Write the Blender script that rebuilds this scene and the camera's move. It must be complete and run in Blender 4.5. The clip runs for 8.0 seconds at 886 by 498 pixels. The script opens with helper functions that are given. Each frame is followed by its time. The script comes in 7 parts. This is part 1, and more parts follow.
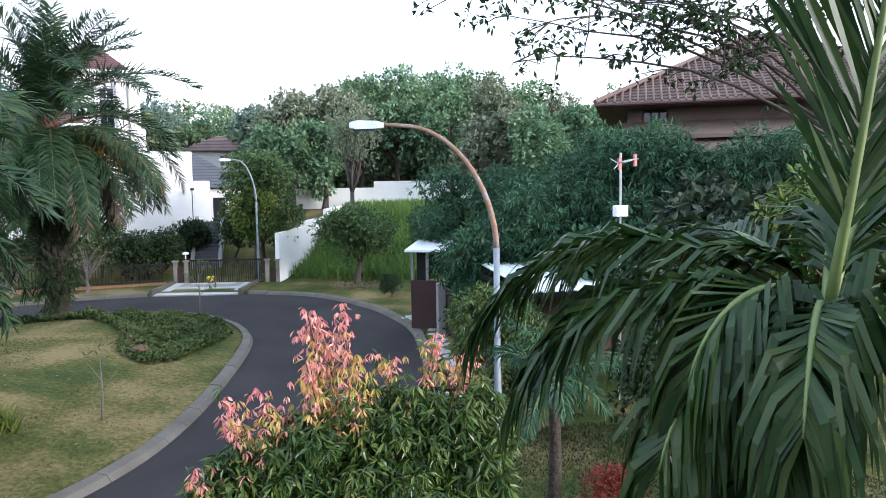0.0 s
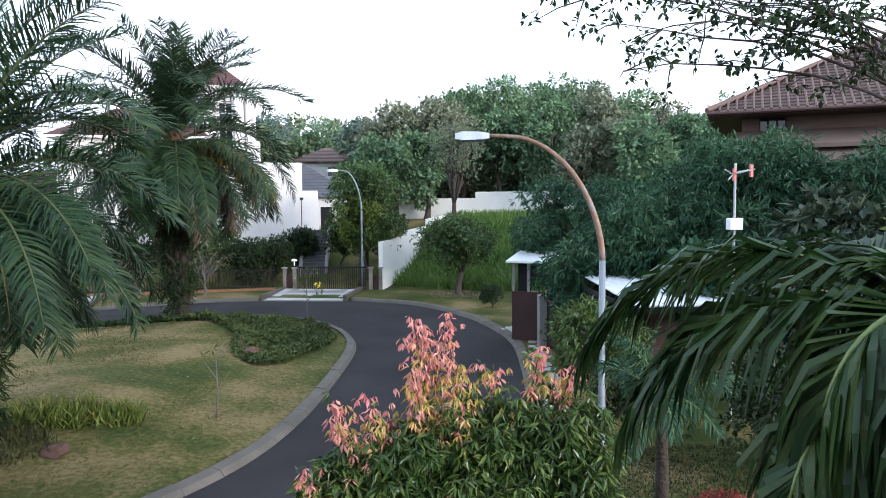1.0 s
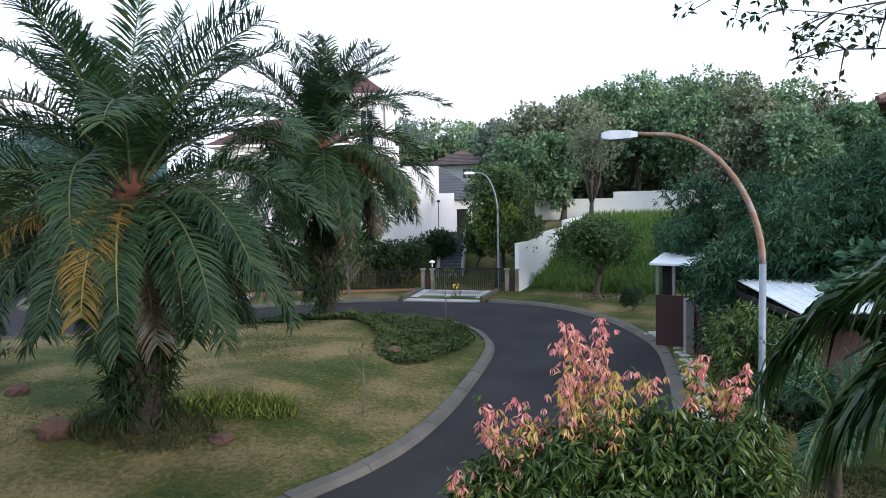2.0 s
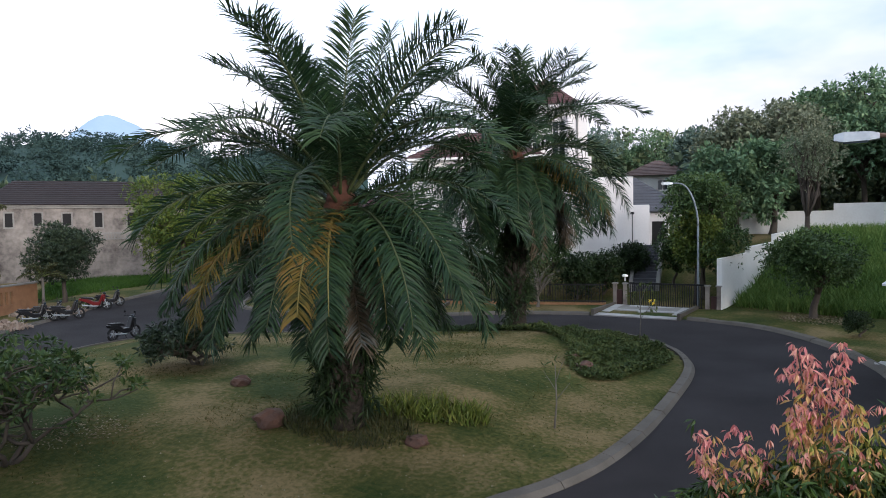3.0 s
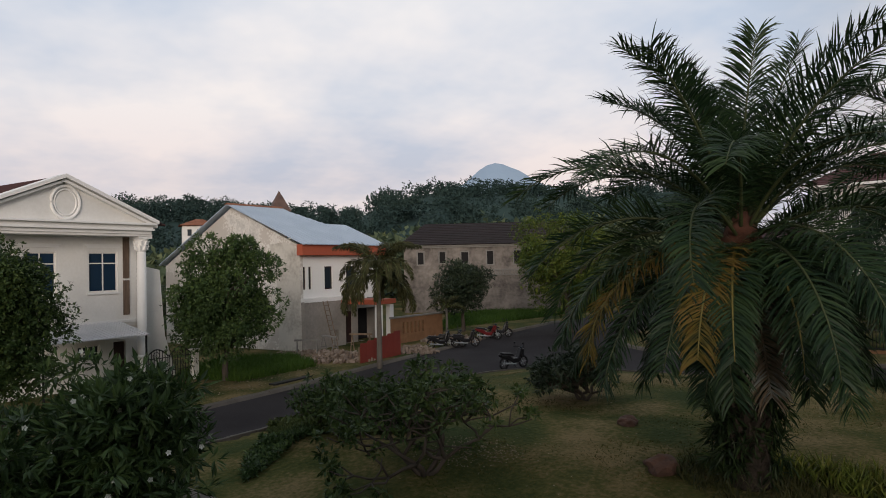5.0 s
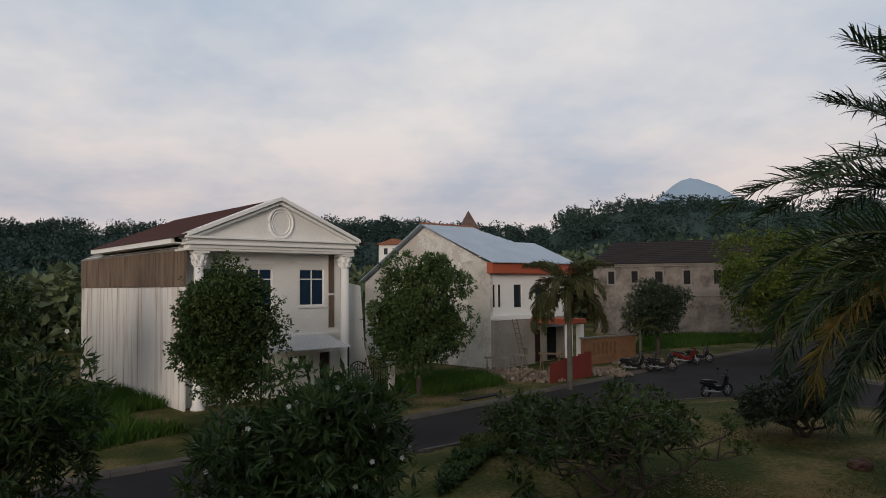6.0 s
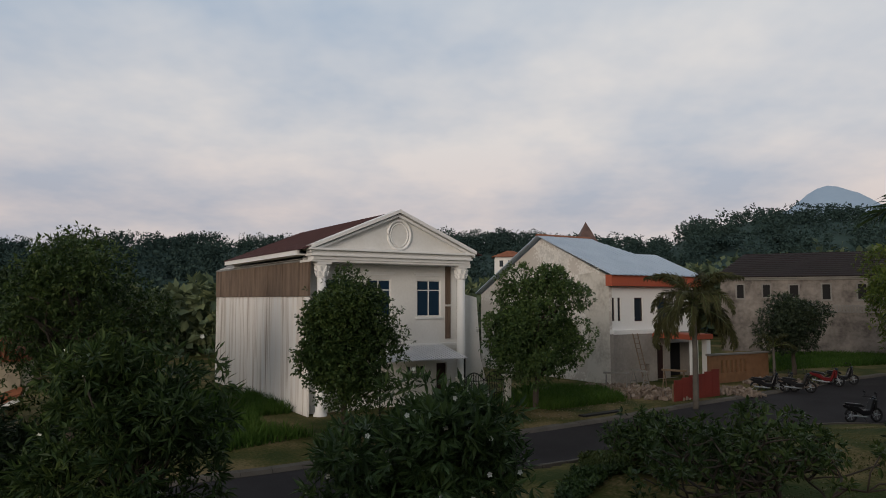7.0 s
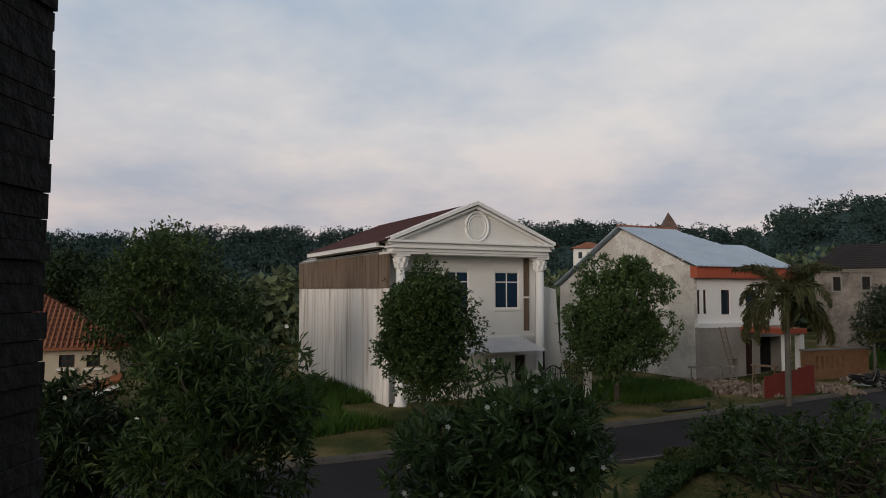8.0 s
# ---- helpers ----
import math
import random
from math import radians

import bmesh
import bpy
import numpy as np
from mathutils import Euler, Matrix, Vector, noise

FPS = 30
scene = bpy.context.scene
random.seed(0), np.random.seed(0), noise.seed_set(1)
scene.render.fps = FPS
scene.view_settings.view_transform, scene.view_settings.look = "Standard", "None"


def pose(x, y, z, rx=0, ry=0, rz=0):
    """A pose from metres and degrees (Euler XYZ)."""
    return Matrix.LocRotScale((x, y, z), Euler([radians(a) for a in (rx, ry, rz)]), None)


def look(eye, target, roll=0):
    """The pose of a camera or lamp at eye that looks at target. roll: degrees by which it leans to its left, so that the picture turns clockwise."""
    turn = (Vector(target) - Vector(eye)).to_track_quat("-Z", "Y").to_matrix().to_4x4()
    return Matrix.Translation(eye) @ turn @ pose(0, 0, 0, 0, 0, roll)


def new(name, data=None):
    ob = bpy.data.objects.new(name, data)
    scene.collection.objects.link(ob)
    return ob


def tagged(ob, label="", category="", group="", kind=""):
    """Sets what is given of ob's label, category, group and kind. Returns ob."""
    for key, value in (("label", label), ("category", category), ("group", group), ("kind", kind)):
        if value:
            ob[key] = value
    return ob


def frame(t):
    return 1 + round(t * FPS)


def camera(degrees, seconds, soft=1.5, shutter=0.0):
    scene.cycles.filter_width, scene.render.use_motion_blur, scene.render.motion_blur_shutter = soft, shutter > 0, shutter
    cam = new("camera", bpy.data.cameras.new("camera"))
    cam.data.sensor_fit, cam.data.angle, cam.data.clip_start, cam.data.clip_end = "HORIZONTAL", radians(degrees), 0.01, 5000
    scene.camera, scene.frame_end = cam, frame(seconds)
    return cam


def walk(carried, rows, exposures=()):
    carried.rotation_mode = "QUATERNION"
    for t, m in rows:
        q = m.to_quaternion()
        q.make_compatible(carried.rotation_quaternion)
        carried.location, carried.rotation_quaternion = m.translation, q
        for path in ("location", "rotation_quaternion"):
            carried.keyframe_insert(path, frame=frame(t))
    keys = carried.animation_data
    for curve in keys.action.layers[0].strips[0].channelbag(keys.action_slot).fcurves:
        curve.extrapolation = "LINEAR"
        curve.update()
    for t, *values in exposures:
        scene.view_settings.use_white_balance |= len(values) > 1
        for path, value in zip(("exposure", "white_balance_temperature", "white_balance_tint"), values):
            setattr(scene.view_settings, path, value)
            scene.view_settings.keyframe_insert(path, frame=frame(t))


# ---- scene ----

# ---------- camera and its way ----------
cam = camera(64.29, 8.0, soft=0.95)
EYE = 5.3
ROWS = [
    (0.0, 0.043, 0.001, 0.003, 0.0, -4.79, 0.86),
    (0.5, 0.007, 0.006, 0.004, 4.14, -4.13, 0.59),
    (1.0, -0.026, 0.006, 0.004, 8.09, -3.84, 0.51),
    (2.5, -0.351, 0.005, 0.034, 26.23, -3.06, 1.36),
    (3.0, -0.466, 0.086, -0.013, 33.96, -2.3, 0.91),
    (3.5, -0.552, 0.08, -0.031, 39.48, -1.79, 0.89),
    (4.0, -0.675, 0.107, -0.033, 47.63, -0.28, 0.93),
    (4.5, -0.801, 0.093, -0.04, 54.2, 0.51, 0.71),
    (5.0, -1.024, 0.061, -0.021, 63.49, 1.24, 1.21),
    (6.5, -1.389, -0.032, -0.075, 83.77, 3.72, 0.08),
    (7.0, -1.445, -0.032, -0.084, 87.93, 4.06, -0.01),
    (7.5, -1.497, -0.051, -0.098, 91.3, 3.53, -0.29),
    (8.0, -1.538, -0.067, -0.099, 94.21, 3.41, -0.13),
]
EXPO = [(0.0, 1.84, 5800, 10), (1.2, 1.53, 5850, 10), (2.5, 1.12, 5950, 11), (3.5, 0.45, 6200, 13), (4.5, -0.12, 6800, 14), (5.2, -0.42, 6950, 14), (6.5, -0.66, 6950, 12), (8.0, -0.70, 6900, 12)]
walk(cam, [(t, pose(x, y, z + EYE, 90 + p, 0, a) @ pose(0, 0, 0, 0, 0, -r)) for t, x, y, z, a, p, r in ROWS], EXPO)

# ---------- sky and sun ----------
world = bpy.data.worlds.new("sky")
scene.world = world
world.use_nodes = True
wn, wl = world.node_tree.nodes, world.node_tree.links
wn.clear()
w_out = wn.new("ShaderNodeOutputWorld")
w_bg = wn.new("ShaderNodeBackground")
w_cloud = wn.new("ShaderNodeBackground")
w_mix = wn.new("ShaderNodeMixShader")
w_sky = wn.new("ShaderNodeTexSky")
w_sky.sky_type = "NISHITA"
w_sky.sun_disc = False
w_sky.sun_elevation = radians(12)
w_sky.sun_rotation = radians(125)
w_sky.dust_density = 2.5
w_bg.inputs["Strength"].default_value = 0.10
wl.new(w_sky.outputs[0], w_bg.inputs["Color"])
w_co = wn.new("ShaderNodeTexCoord")
w_sep = wn.new("ShaderNodeSeparateXYZ")
wl.new(w_co.outputs["Generated"], w_sep.inputs[0])


def w_math(op, a, b):
    n = wn.new("ShaderNodeMath")
    n.operation = op
    for k, v in enumerate((a, b)):
        if isinstance(v, (int, float)):
            n.inputs[k].default_value = v
        else:
            wl.new(v, n.inputs[k])
    return n.outputs[0]


w_h = w_math("ADD", w_math("MAXIMUM", w_sep.outputs["Z"], 0.0), 0.22)
w_com = wn.new("ShaderNodeCombineXYZ")
wl.new(w_math("DIVIDE", w_sep.outputs["X"], w_h), w_com.inputs[0])
wl.new(w_math("DIVIDE", w_sep.outputs["Y"], w_h), w_com.inputs[1])
w_noise = wn.new("ShaderNodeTexNoise")
w_noise.inputs["Scale"].default_value = 1.0
w_noise.inputs["Detail"].default_value = 5
w_noise.inputs["Roughness"].default_value = 0.58
wl.new(w_com.outputs[0], w_noise.inputs["Vector"])
# cloud colour by height over the horizon: rosy haze low down, pale grey above
w_ramp = wn.new("ShaderNodeValToRGB")
w_ramp.color_ramp.elements[0].position = 0.0
w_ramp.color_ramp.elements[0].color = (0.50, 0.50, 0.56, 1)
w_ramp.color_ramp.elements[1].position = 0.5
w_ramp.color_ramp.elements[1].color = (0.55, 0.63, 0.72, 1)
for where, colour in ((0.12, (0.57, 0.545, 0.585, 1)), (0.22, (0.60, 0.62, 0.67, 1))):
    el = w_ramp.color_ramp.elements.new(where)
    el.color = colour
wl.new(w_sep.outputs["Z"], w_ramp.inputs[0])
w_light = wn.new("ShaderNodeValToRGB")
w_light.color_ramp.elements[0].position = 0.36
w_light.color_ramp.elements[0].color = (0.74, 0.84, 0.95, 1)
w_light.color_ramp.elements[1].position = 0.62
w_light.color_ramp.elements[1].color = (1.22, 1.16, 1.09, 1)
wl.new(w_noise.outputs["Fac"], w_light.inputs[0])
w_mul = wn.new("ShaderNodeMix")
w_mul.data_type = "RGBA"
w_mul.blend_type = "MULTIPLY"
w_mul.inputs[0].default_value = 1.0
wl.new(w_ramp.outputs[0], w_mul.inputs[6])
wl.new(w_light.outputs[0], w_mul.inputs[7])
wl.new(w_mul.outputs[2], w_cloud.inputs["Color"])
# the overcast thins towards the west, where the sky is brighter
w_west = w_math("MINIMUM", w_math("MAXIMUM", w_math("MULTIPLY", w_sep.outputs["X"], -1.6), 0.0), 1.0)
wl.new(w_math("ADD", w_math("MULTIPLY", w_math("MULTIPLY", w_west, w_west), 0.70), 1.0), w_cloud.inputs["Strength"])
w_mix.inputs[0].default_value = 0.85
wl.new(w_bg.outputs[0], w_mix.inputs[1])
wl.new(w_cloud.outputs[0], w_mix.inputs[2])
wl.new(w_mix.outputs[0], w_out.inputs["Surface"])

sun_data = bpy.data.lights.new("sun", "SUN")
sun_data.energy = 2.1
sun_data.angle = radians(24)
sun_data.color = (1.0, 0.93, 0.86)
sun = new("sun", sun_data)
sun.matrix_world = look((45, -22, 10.5), (0, 0, 0))


# ---------- materials ----------
def material(name, base, vary=None, rough=0.7, metal=0.0, scale=1.5, fine=25.0, bump=0.3, spec=0.4, island=0.0, leaf=0.0, third=None, stretch=(1, 1, 1), size=0.02, lo=0.42, hi=0.98):
    """Two scales of noise between base and vary; island: spread per leaf or piece; leaf: share of light let through."""
    m = bpy.data.materials.new(name)
    m.use_nodes = True
    n, l = m.node_tree.nodes, m.node_tree.links
    b = n["Principled BSDF"]
    out = n["Material Output"]
    b.inputs["Roughness"].default_value = rough
    b.inputs["Metallic"].default_value = metal
    b.inputs["Specular IOR Level"].default_value = spec
    vary = vary or tuple(c * 0.7 for c in base)
    co = n.new("ShaderNodeTexCoord")
    mp = n.new("ShaderNodeMapping")
    mp.inputs["Scale"].default_value = stretch
    l.new(co.outputs["Object"], mp.inputs[0])
    big = n.new("ShaderNodeTexNoise")
    big.inputs["Scale"].default_value = scale
    big.inputs["Detail"].default_value = 4
    small = n.new("ShaderNodeTexNoise")
    small.inputs["Scale"].default_value = fine
    small.inputs["Detail"].default_value = 3
    l.new(mp.outputs[0], big.inputs["Vector"])
    l.new(mp.outputs[0], small.inputs["Vector"])
    add = n.new("ShaderNodeMath")
    add.operation = "MULTIPLY_ADD"
    l.new(small.outputs["Fac"], add.inputs[0])
    add.inputs[1].default_value = 0.45
    l.new(big.outputs["Fac"], add.inputs[2])
    fac = add.outputs[0]
    if island:
        geo = n.new("ShaderNodeNewGeometry")
        a2 = n.new("ShaderNodeMath")
        a2.operation = "MULTIPLY_ADD"
        l.new(geo.outputs["Random Per Island"], a2.inputs[0])
        a2.inputs[1].default_value = island
        l.new(fac, a2.inputs[2])
        a3 = n.new("ShaderNodeMath")
        a3.operation = "SUBTRACT"
        l.new(a2.outputs[0], a3.inputs[0])
        a3.inputs[1].default_value = island / 2
        fac = a3.outputs[0]
    ramp = n.new("ShaderNodeValToRGB")
    ramp.color_ramp.elements[0].position = lo
    ramp.color_ramp.elements[0].color = (*vary, 1)
    ramp.color_ramp.elements[1].position = hi
    ramp.color_ramp.elements[1].color = (*(third or base), 1)
    if third:
        e = ramp.color_ramp.elements.new(0.72)
        e.color = (*base, 1)
    l.new(fac, ramp.inputs[0])
    l.new(ramp.outputs[0], b.inputs["Base Color"])
    if bump:
        bp = n.new("ShaderNodeBump")
        bp.inputs["Strength"].default_value = bump
        bp.inputs["Distance"].default_value = size
        l.new(small.outputs["Fac"], bp.inputs["Height"])
        l.new(bp.outputs[0], b.inputs["Normal"])
    if leaf:
        tr = n.new("ShaderNodeBsdfTranslucent")
        l.new(ramp.outputs[0], tr.inputs["Color"])
        mx = n.new("ShaderNodeMixShader")
        mx.inputs[0].default_value = leaf
        l.new(b.outputs[0], mx.inputs[1])
        l.new(tr.outputs[0], mx.inputs[2])
        l.new(mx.outputs[0], out.inputs["Surface"])
    return m


def glass(name, tint=(0.02, 0.03, 0.04)):
    m = bpy.data.materials.new(name)
    m.use_nodes = True
    b = m.node_tree.nodes["Principled BSDF"]
    b.inputs["Base Color"].default_value = (*tint, 1)
    b.inputs["Roughness"].default_value = 0.06
    b.inputs["Specular IOR Level"].default_value = 0.6
    return m


M = {}
M["lawn"] = material("lawn", (0.0739, 0.0717, 0.0213), (0.0302, 0.0459, 0.0112), 0.95, scale=0.42, fine=9, bump=0.9, third=(0.1680, 0.1254, 0.0605), size=0.06, spec=0.1, lo=0.56, hi=0.88)
M["asphalt"] = material("asphalt", (0.0370, 0.0330, 0.0345), (0.0205, 0.0180, 0.0190), 0.93, scale=0.35, fine=60, bump=0.3, size=0.01, spec=0.12, lo=0.5, hi=0.9)
M["render_dark"] = material("dark_bare_render", (0.1750, 0.1530, 0.1370), (0.0560, 0.0480, 0.0430), 0.92, scale=0.7, fine=3.5, bump=0.4, third=(0.2600, 0.2300, 0.2050), lo=0.46, hi=0.95)
M["kerb"] = material("kerb_concrete", (0.1116, 0.0971, 0.0819), (0.0632, 0.0552, 0.0461), 0.9, scale=1.2, fine=30, bump=0.4)
M["paving"] = material("pale_paving", (0.4050, 0.3937, 0.3825), (0.2475, 0.2418, 0.2363), 0.9, scale=1.2, fine=20, bump=0.3)
M["concrete"] = material("grey_concrete", (0.2550, 0.2438, 0.2250), (0.1275, 0.1200, 0.1125), 0.9, scale=0.6, fine=12, bump=0.3)
M["render_pale"] = material("stained_pale_render", (0.7056, 0.6750, 0.6289), (0.3375, 0.3145, 0.2915), 0.92, scale=0.6, fine=7, bump=0.3, third=(0.5216, 0.4755, 0.4295), lo=0.4, hi=0.75)
M["render_grey"] = material("bare_render", (0.3608, 0.3280, 0.2952), (0.2050, 0.1845, 0.1681), 0.92, scale=0.45, fine=7, bump=0.3)
M["plaster"] = material("patchy_pale_plaster", (0.56, 0.53, 0.48), (0.34, 0.31, 0.27), 0.9, scale=0.9, fine=6, bump=0.2, lo=0.45, hi=0.8)
M["white"] = material("white_paint", (0.80, 0.785, 0.755), (0.66, 0.64, 0.60), 0.75, scale=0.5, fine=9, bump=0.08)
M["white_clean"] = material("clean_white_paint", (0.84, 0.83, 0.81), (0.76, 0.75, 0.73), 0.65, scale=0.5, fine=9, bump=0.05)
M["cream"] = material("cream_wall", (0.5250, 0.4650, 0.3600), (0.4200, 0.3675, 0.2775), 0.85, scale=0.7, fine=10, bump=0.1)
M["streaked"] = material("rain_streaked_sheet", (0.80, 0.75, 0.70), (0.40, 0.32, 0.26), 0.8, scale=2.4, fine=9, bump=0.1, stretch=(1, 1, 0.05), third=(0.82, 0.79, 0.76), lo=0.48, hi=0.9)
M["villa_white"] = material("off_white_villa_paint", (0.7320, 0.6954, 0.6771), (0.6100, 0.5734, 0.5612), 0.75, scale=0.4, fine=8, bump=0.06)
M["rust_sheet"] = material("brown_weathered_sheet", (0.2100, 0.1450, 0.1050), (0.0900, 0.0600, 0.0430), 0.85, scale=2.6, fine=16, bump=0.2, stretch=(1, 1, 0.12), lo=0.5, hi=0.88)
M["roof_maroon"] = material("maroon_roof", (0.085, 0.036, 0.036), (0.055, 0.025, 0.026), 0.8, scale=0.8, fine=14, bump=0.5)
M["roof_brown"] = material("brown_roof_tile", (0.1425, 0.0863, 0.0713), (0.0750, 0.0465, 0.0413), 0.75, scale=0.9, fine=9, bump=0.4, island=0.25)
M["roof_dark"] = material("dark_roof", (0.0180, 0.0116, 0.0129), (0.0114, 0.0076, 0.0086), 0.85, scale=0.6, fine=10, bump=0.3)
M["roof_slate"] = material("slate_grey_roof", (0.0858, 0.0858, 0.0990), (0.0495, 0.0495, 0.0594), 0.7, scale=0.9, fine=9, bump=0.4, island=0.3)
M["roof_orange"] = material("orange_clay_tile", (0.2904, 0.1056, 0.0495), (0.1650, 0.0561, 0.0297), 0.8, scale=1.2, fine=9, bump=0.4, island=0.3)
M["zinc"] = material("pale_blue_zinc", (0.4465, 0.5225, 0.6080), (0.3515, 0.4275, 0.5225), 0.55, 0.15, scale=0.5, fine=7, bump=0.1)
M["white_sheet"] = material("white_sheet_roof", (0.72, 0.72, 0.74), (0.58, 0.58, 0.60), 0.5, 0.1, scale=1.0, fine=8, bump=0.1)
M["red_paint"] = material("red_brown_paint", (0.2100, 0.0342, 0.0237), (0.1417, 0.0237, 0.0178), 0.7, scale=0.8, fine=12, bump=0.1)
M["orange_paint"] = material("orange_red_paint", (0.4160, 0.0960, 0.0480), (0.3200, 0.0680, 0.0360), 0.7, scale=0.8, fine=12, bump=0.1)
M["brown_wall"] = material("brown_plank_wall", (0.1084, 0.0756, 0.0625), (0.0706, 0.0493, 0.0416), 0.8, scale=0.8, fine=12, bump=0.15)
M["dark_brown"] = material("dark_red_brown_wood", (0.0421, 0.0163, 0.0139), (0.0248, 0.0104, 0.0089), 0.7, scale=1.5, fine=18, bump=0.2)
# near-black painted in for unlit rooms and openings; also shed walls and drain cover
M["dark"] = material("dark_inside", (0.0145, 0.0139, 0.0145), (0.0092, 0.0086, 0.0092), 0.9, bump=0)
M["iron"] = material("black_iron", (0.0145, 0.0145, 0.0158), (0.0092, 0.0092, 0.0099), 0.55, 0.3, bump=0.1)
M["steel"] = material("galvanised_steel", (0.42, 0.44, 0.46), (0.30, 0.32, 0.34), 0.45, 0.55, scale=2, fine=20, bump=0.05)
M["pole"] = material("weathered_pole", (0.2126, 0.2413, 0.2717), (0.1417, 0.1640, 0.1876), 0.6, 0.2, scale=1.5, fine=16, bump=0.1)
M["rust"] = material("rusty_pole_arm", (0.2400, 0.1440, 0.0960), (0.1560, 0.0936, 0.0720), 0.8, 0.1, scale=4, fine=25, bump=0.2, third=(0.2520, 0.2592, 0.2880))
M["lamp_white"] = material("lamp_housing", (0.55, 0.57, 0.59), (0.42, 0.44, 0.46), 0.45, 0.2, scale=4, fine=20, bump=0.05)
M["glass"] = glass("window_glass")
M["glass_blue"] = glass("blue_window_glass", (0.015, 0.035, 0.065))
M["bark"] = material("bark", (0.0858, 0.0693, 0.0561), (0.0396, 0.0317, 0.0264), 0.95, scale=3, fine=22, bump=0.7, stretch=(1, 1, 0.4))
M["bark_pale"] = material("pale_bark", (0.1505, 0.1348, 0.1160), (0.0815, 0.0721, 0.0627), 0.95, scale=3, fine=22, bump=0.6)
M["palm_trunk"] = material("palm_trunk", (0.0440, 0.0330, 0.0240), (0.0190, 0.0150, 0.0115), 0.97, scale=3, fine=18, bump=0.9, size=0.05)
M["fibre"] = material("red_brown_palm_fibre", (0.0858, 0.0322, 0.0172), (0.0386, 0.0150, 0.0094), 0.95, scale=5, fine=30, bump=0.6)
M["rock"] = material("red_brown_rock", (0.1122, 0.0589, 0.0421), (0.0561, 0.0326, 0.0252), 0.95, scale=4, fine=22, bump=0.8)
M["soil"] = material("bare_soil", (0.1122, 0.0627, 0.0396), (0.0627, 0.0363, 0.0238), 0.97, scale=2, fine=22, bump=0.8)
M["tyre"] = material("tyre_rubber", (0.0132, 0.0132, 0.0139), (0.0086, 0.0086, 0.0092), 0.85, bump=0.1)
M["bike_black"] = material("black_bike_plastic", (0.0132, 0.0132, 0.0152), (0.0092, 0.0092, 0.0106), 0.3, bump=0)
M["bike_red"] = material("red_bike_plastic", (0.1386, 0.0083, 0.0099), (0.0990, 0.0066, 0.0073), 0.3, bump=0)
M["wood"] = material("weathered_timber", (0.2178, 0.1551, 0.1023), (0.1320, 0.0924, 0.0627), 0.9, scale=2, fine=20, bump=0.3)
M["rubble"] = material("building_rubble", (0.2640, 0.2112, 0.1716), (0.1320, 0.0957, 0.0759), 0.95, scale=3, fine=15, bump=0.4, island=0.5)
M["brick"] = material("orange_brick", (0.2772, 0.1452, 0.0726), (0.1848, 0.0924, 0.0495), 0.9, scale=2.5, fine=18, bump=0.3)
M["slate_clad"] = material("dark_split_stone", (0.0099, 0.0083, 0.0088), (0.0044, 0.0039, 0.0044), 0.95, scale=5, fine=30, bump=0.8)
M["turquoise"] = material("turquoise_plastic", (0.0330, 0.2178, 0.1914), (0.0264, 0.1716, 0.1518), 0.4, bump=0)
M["antenna_red"] = material("faded_red_paint", (0.3960, 0.1320, 0.1122), (0.2970, 0.0990, 0.0858), 0.6, bump=0)
# foliage
M["oilpalm"] = material("oil_palm_leaf", (0.0169, 0.0382, 0.0158), (0.0085, 0.0225, 0.0103), 0.5, scale=0.7, fine=6, bump=0, island=0.45, leaf=0.12, third=(0.0318, 0.0563, 0.0198), spec=0.18)
M["oilpalm_yellow"] = material("yellowing_palm_leaf", (0.1283, 0.0928, 0.0162), (0.0616, 0.0562, 0.0141), 0.6, scale=1.5, fine=6, bump=0, island=0.4, leaf=0.2, third=(0.1693, 0.0977, 0.0244), spec=0.2)
M["oilpalm_dead"] = material("dead_palm_leaf", (0.1168, 0.0880, 0.0565), (0.0667, 0.0480, 0.0311), 0.9, scale=1.5, fine=6, bump=0, island=0.4, leaf=0.1, third=(0.1376, 0.1439, 0.1301), spec=0.2)
M["rachis"] = material("yellow_green_leaf_stalk", (0.1782, 0.1386, 0.0297), (0.0990, 0.0924, 0.0264), 0.6, scale=2, fine=12, bump=0)
M["stalk_dark"] = material("green_leaf_stalk", (0.0561, 0.0693, 0.0231), (0.0330, 0.0429, 0.0165), 0.6, scale=2, fine=12, bump=0)
M["rachis_green"] = material("pale_green_leaf_stalk", (0.1254, 0.1584, 0.0462), (0.0792, 0.1122, 0.0330), 0.5, scale=3, fine=12, bump=0)
M["areca"] = material("broad_glossy_palm_leaf", (0.0172, 0.0415, 0.0088), (0.0078, 0.0230, 0.0058), 0.38, scale=1.4, fine=9, bump=0.1, island=0.45, leaf=0.28, third=(0.0415, 0.0645, 0.0174), stretch=(1, 1, 1), spec=0.25)
M["mango"] = material("mango_leaf", (0.0328, 0.0813, 0.0422), (0.0174, 0.0476, 0.0255), 0.45, scale=0.5, fine=5, bump=0, island=0.5, leaf=0.15, third=(0.0615, 0.1212, 0.0549), spec=0.2)
M["leaf"] = material("tree_leaf", (0.0367, 0.0680, 0.0206), (0.0168, 0.0355, 0.0115), 0.5, scale=0.5, fine=5, bump=0, island=0.5, leaf=0.18, third=(0.0679, 0.0998, 0.0273), spec=0.2)
M["leaf_mid"] = material("green_tree_leaf", (0.0524, 0.0945, 0.0309), (0.0252, 0.0505, 0.0177), 0.5, scale=0.5, fine=5, bump=0, island=0.5, leaf=0.18, third=(0.0889, 0.1355, 0.0393), spec=0.25)
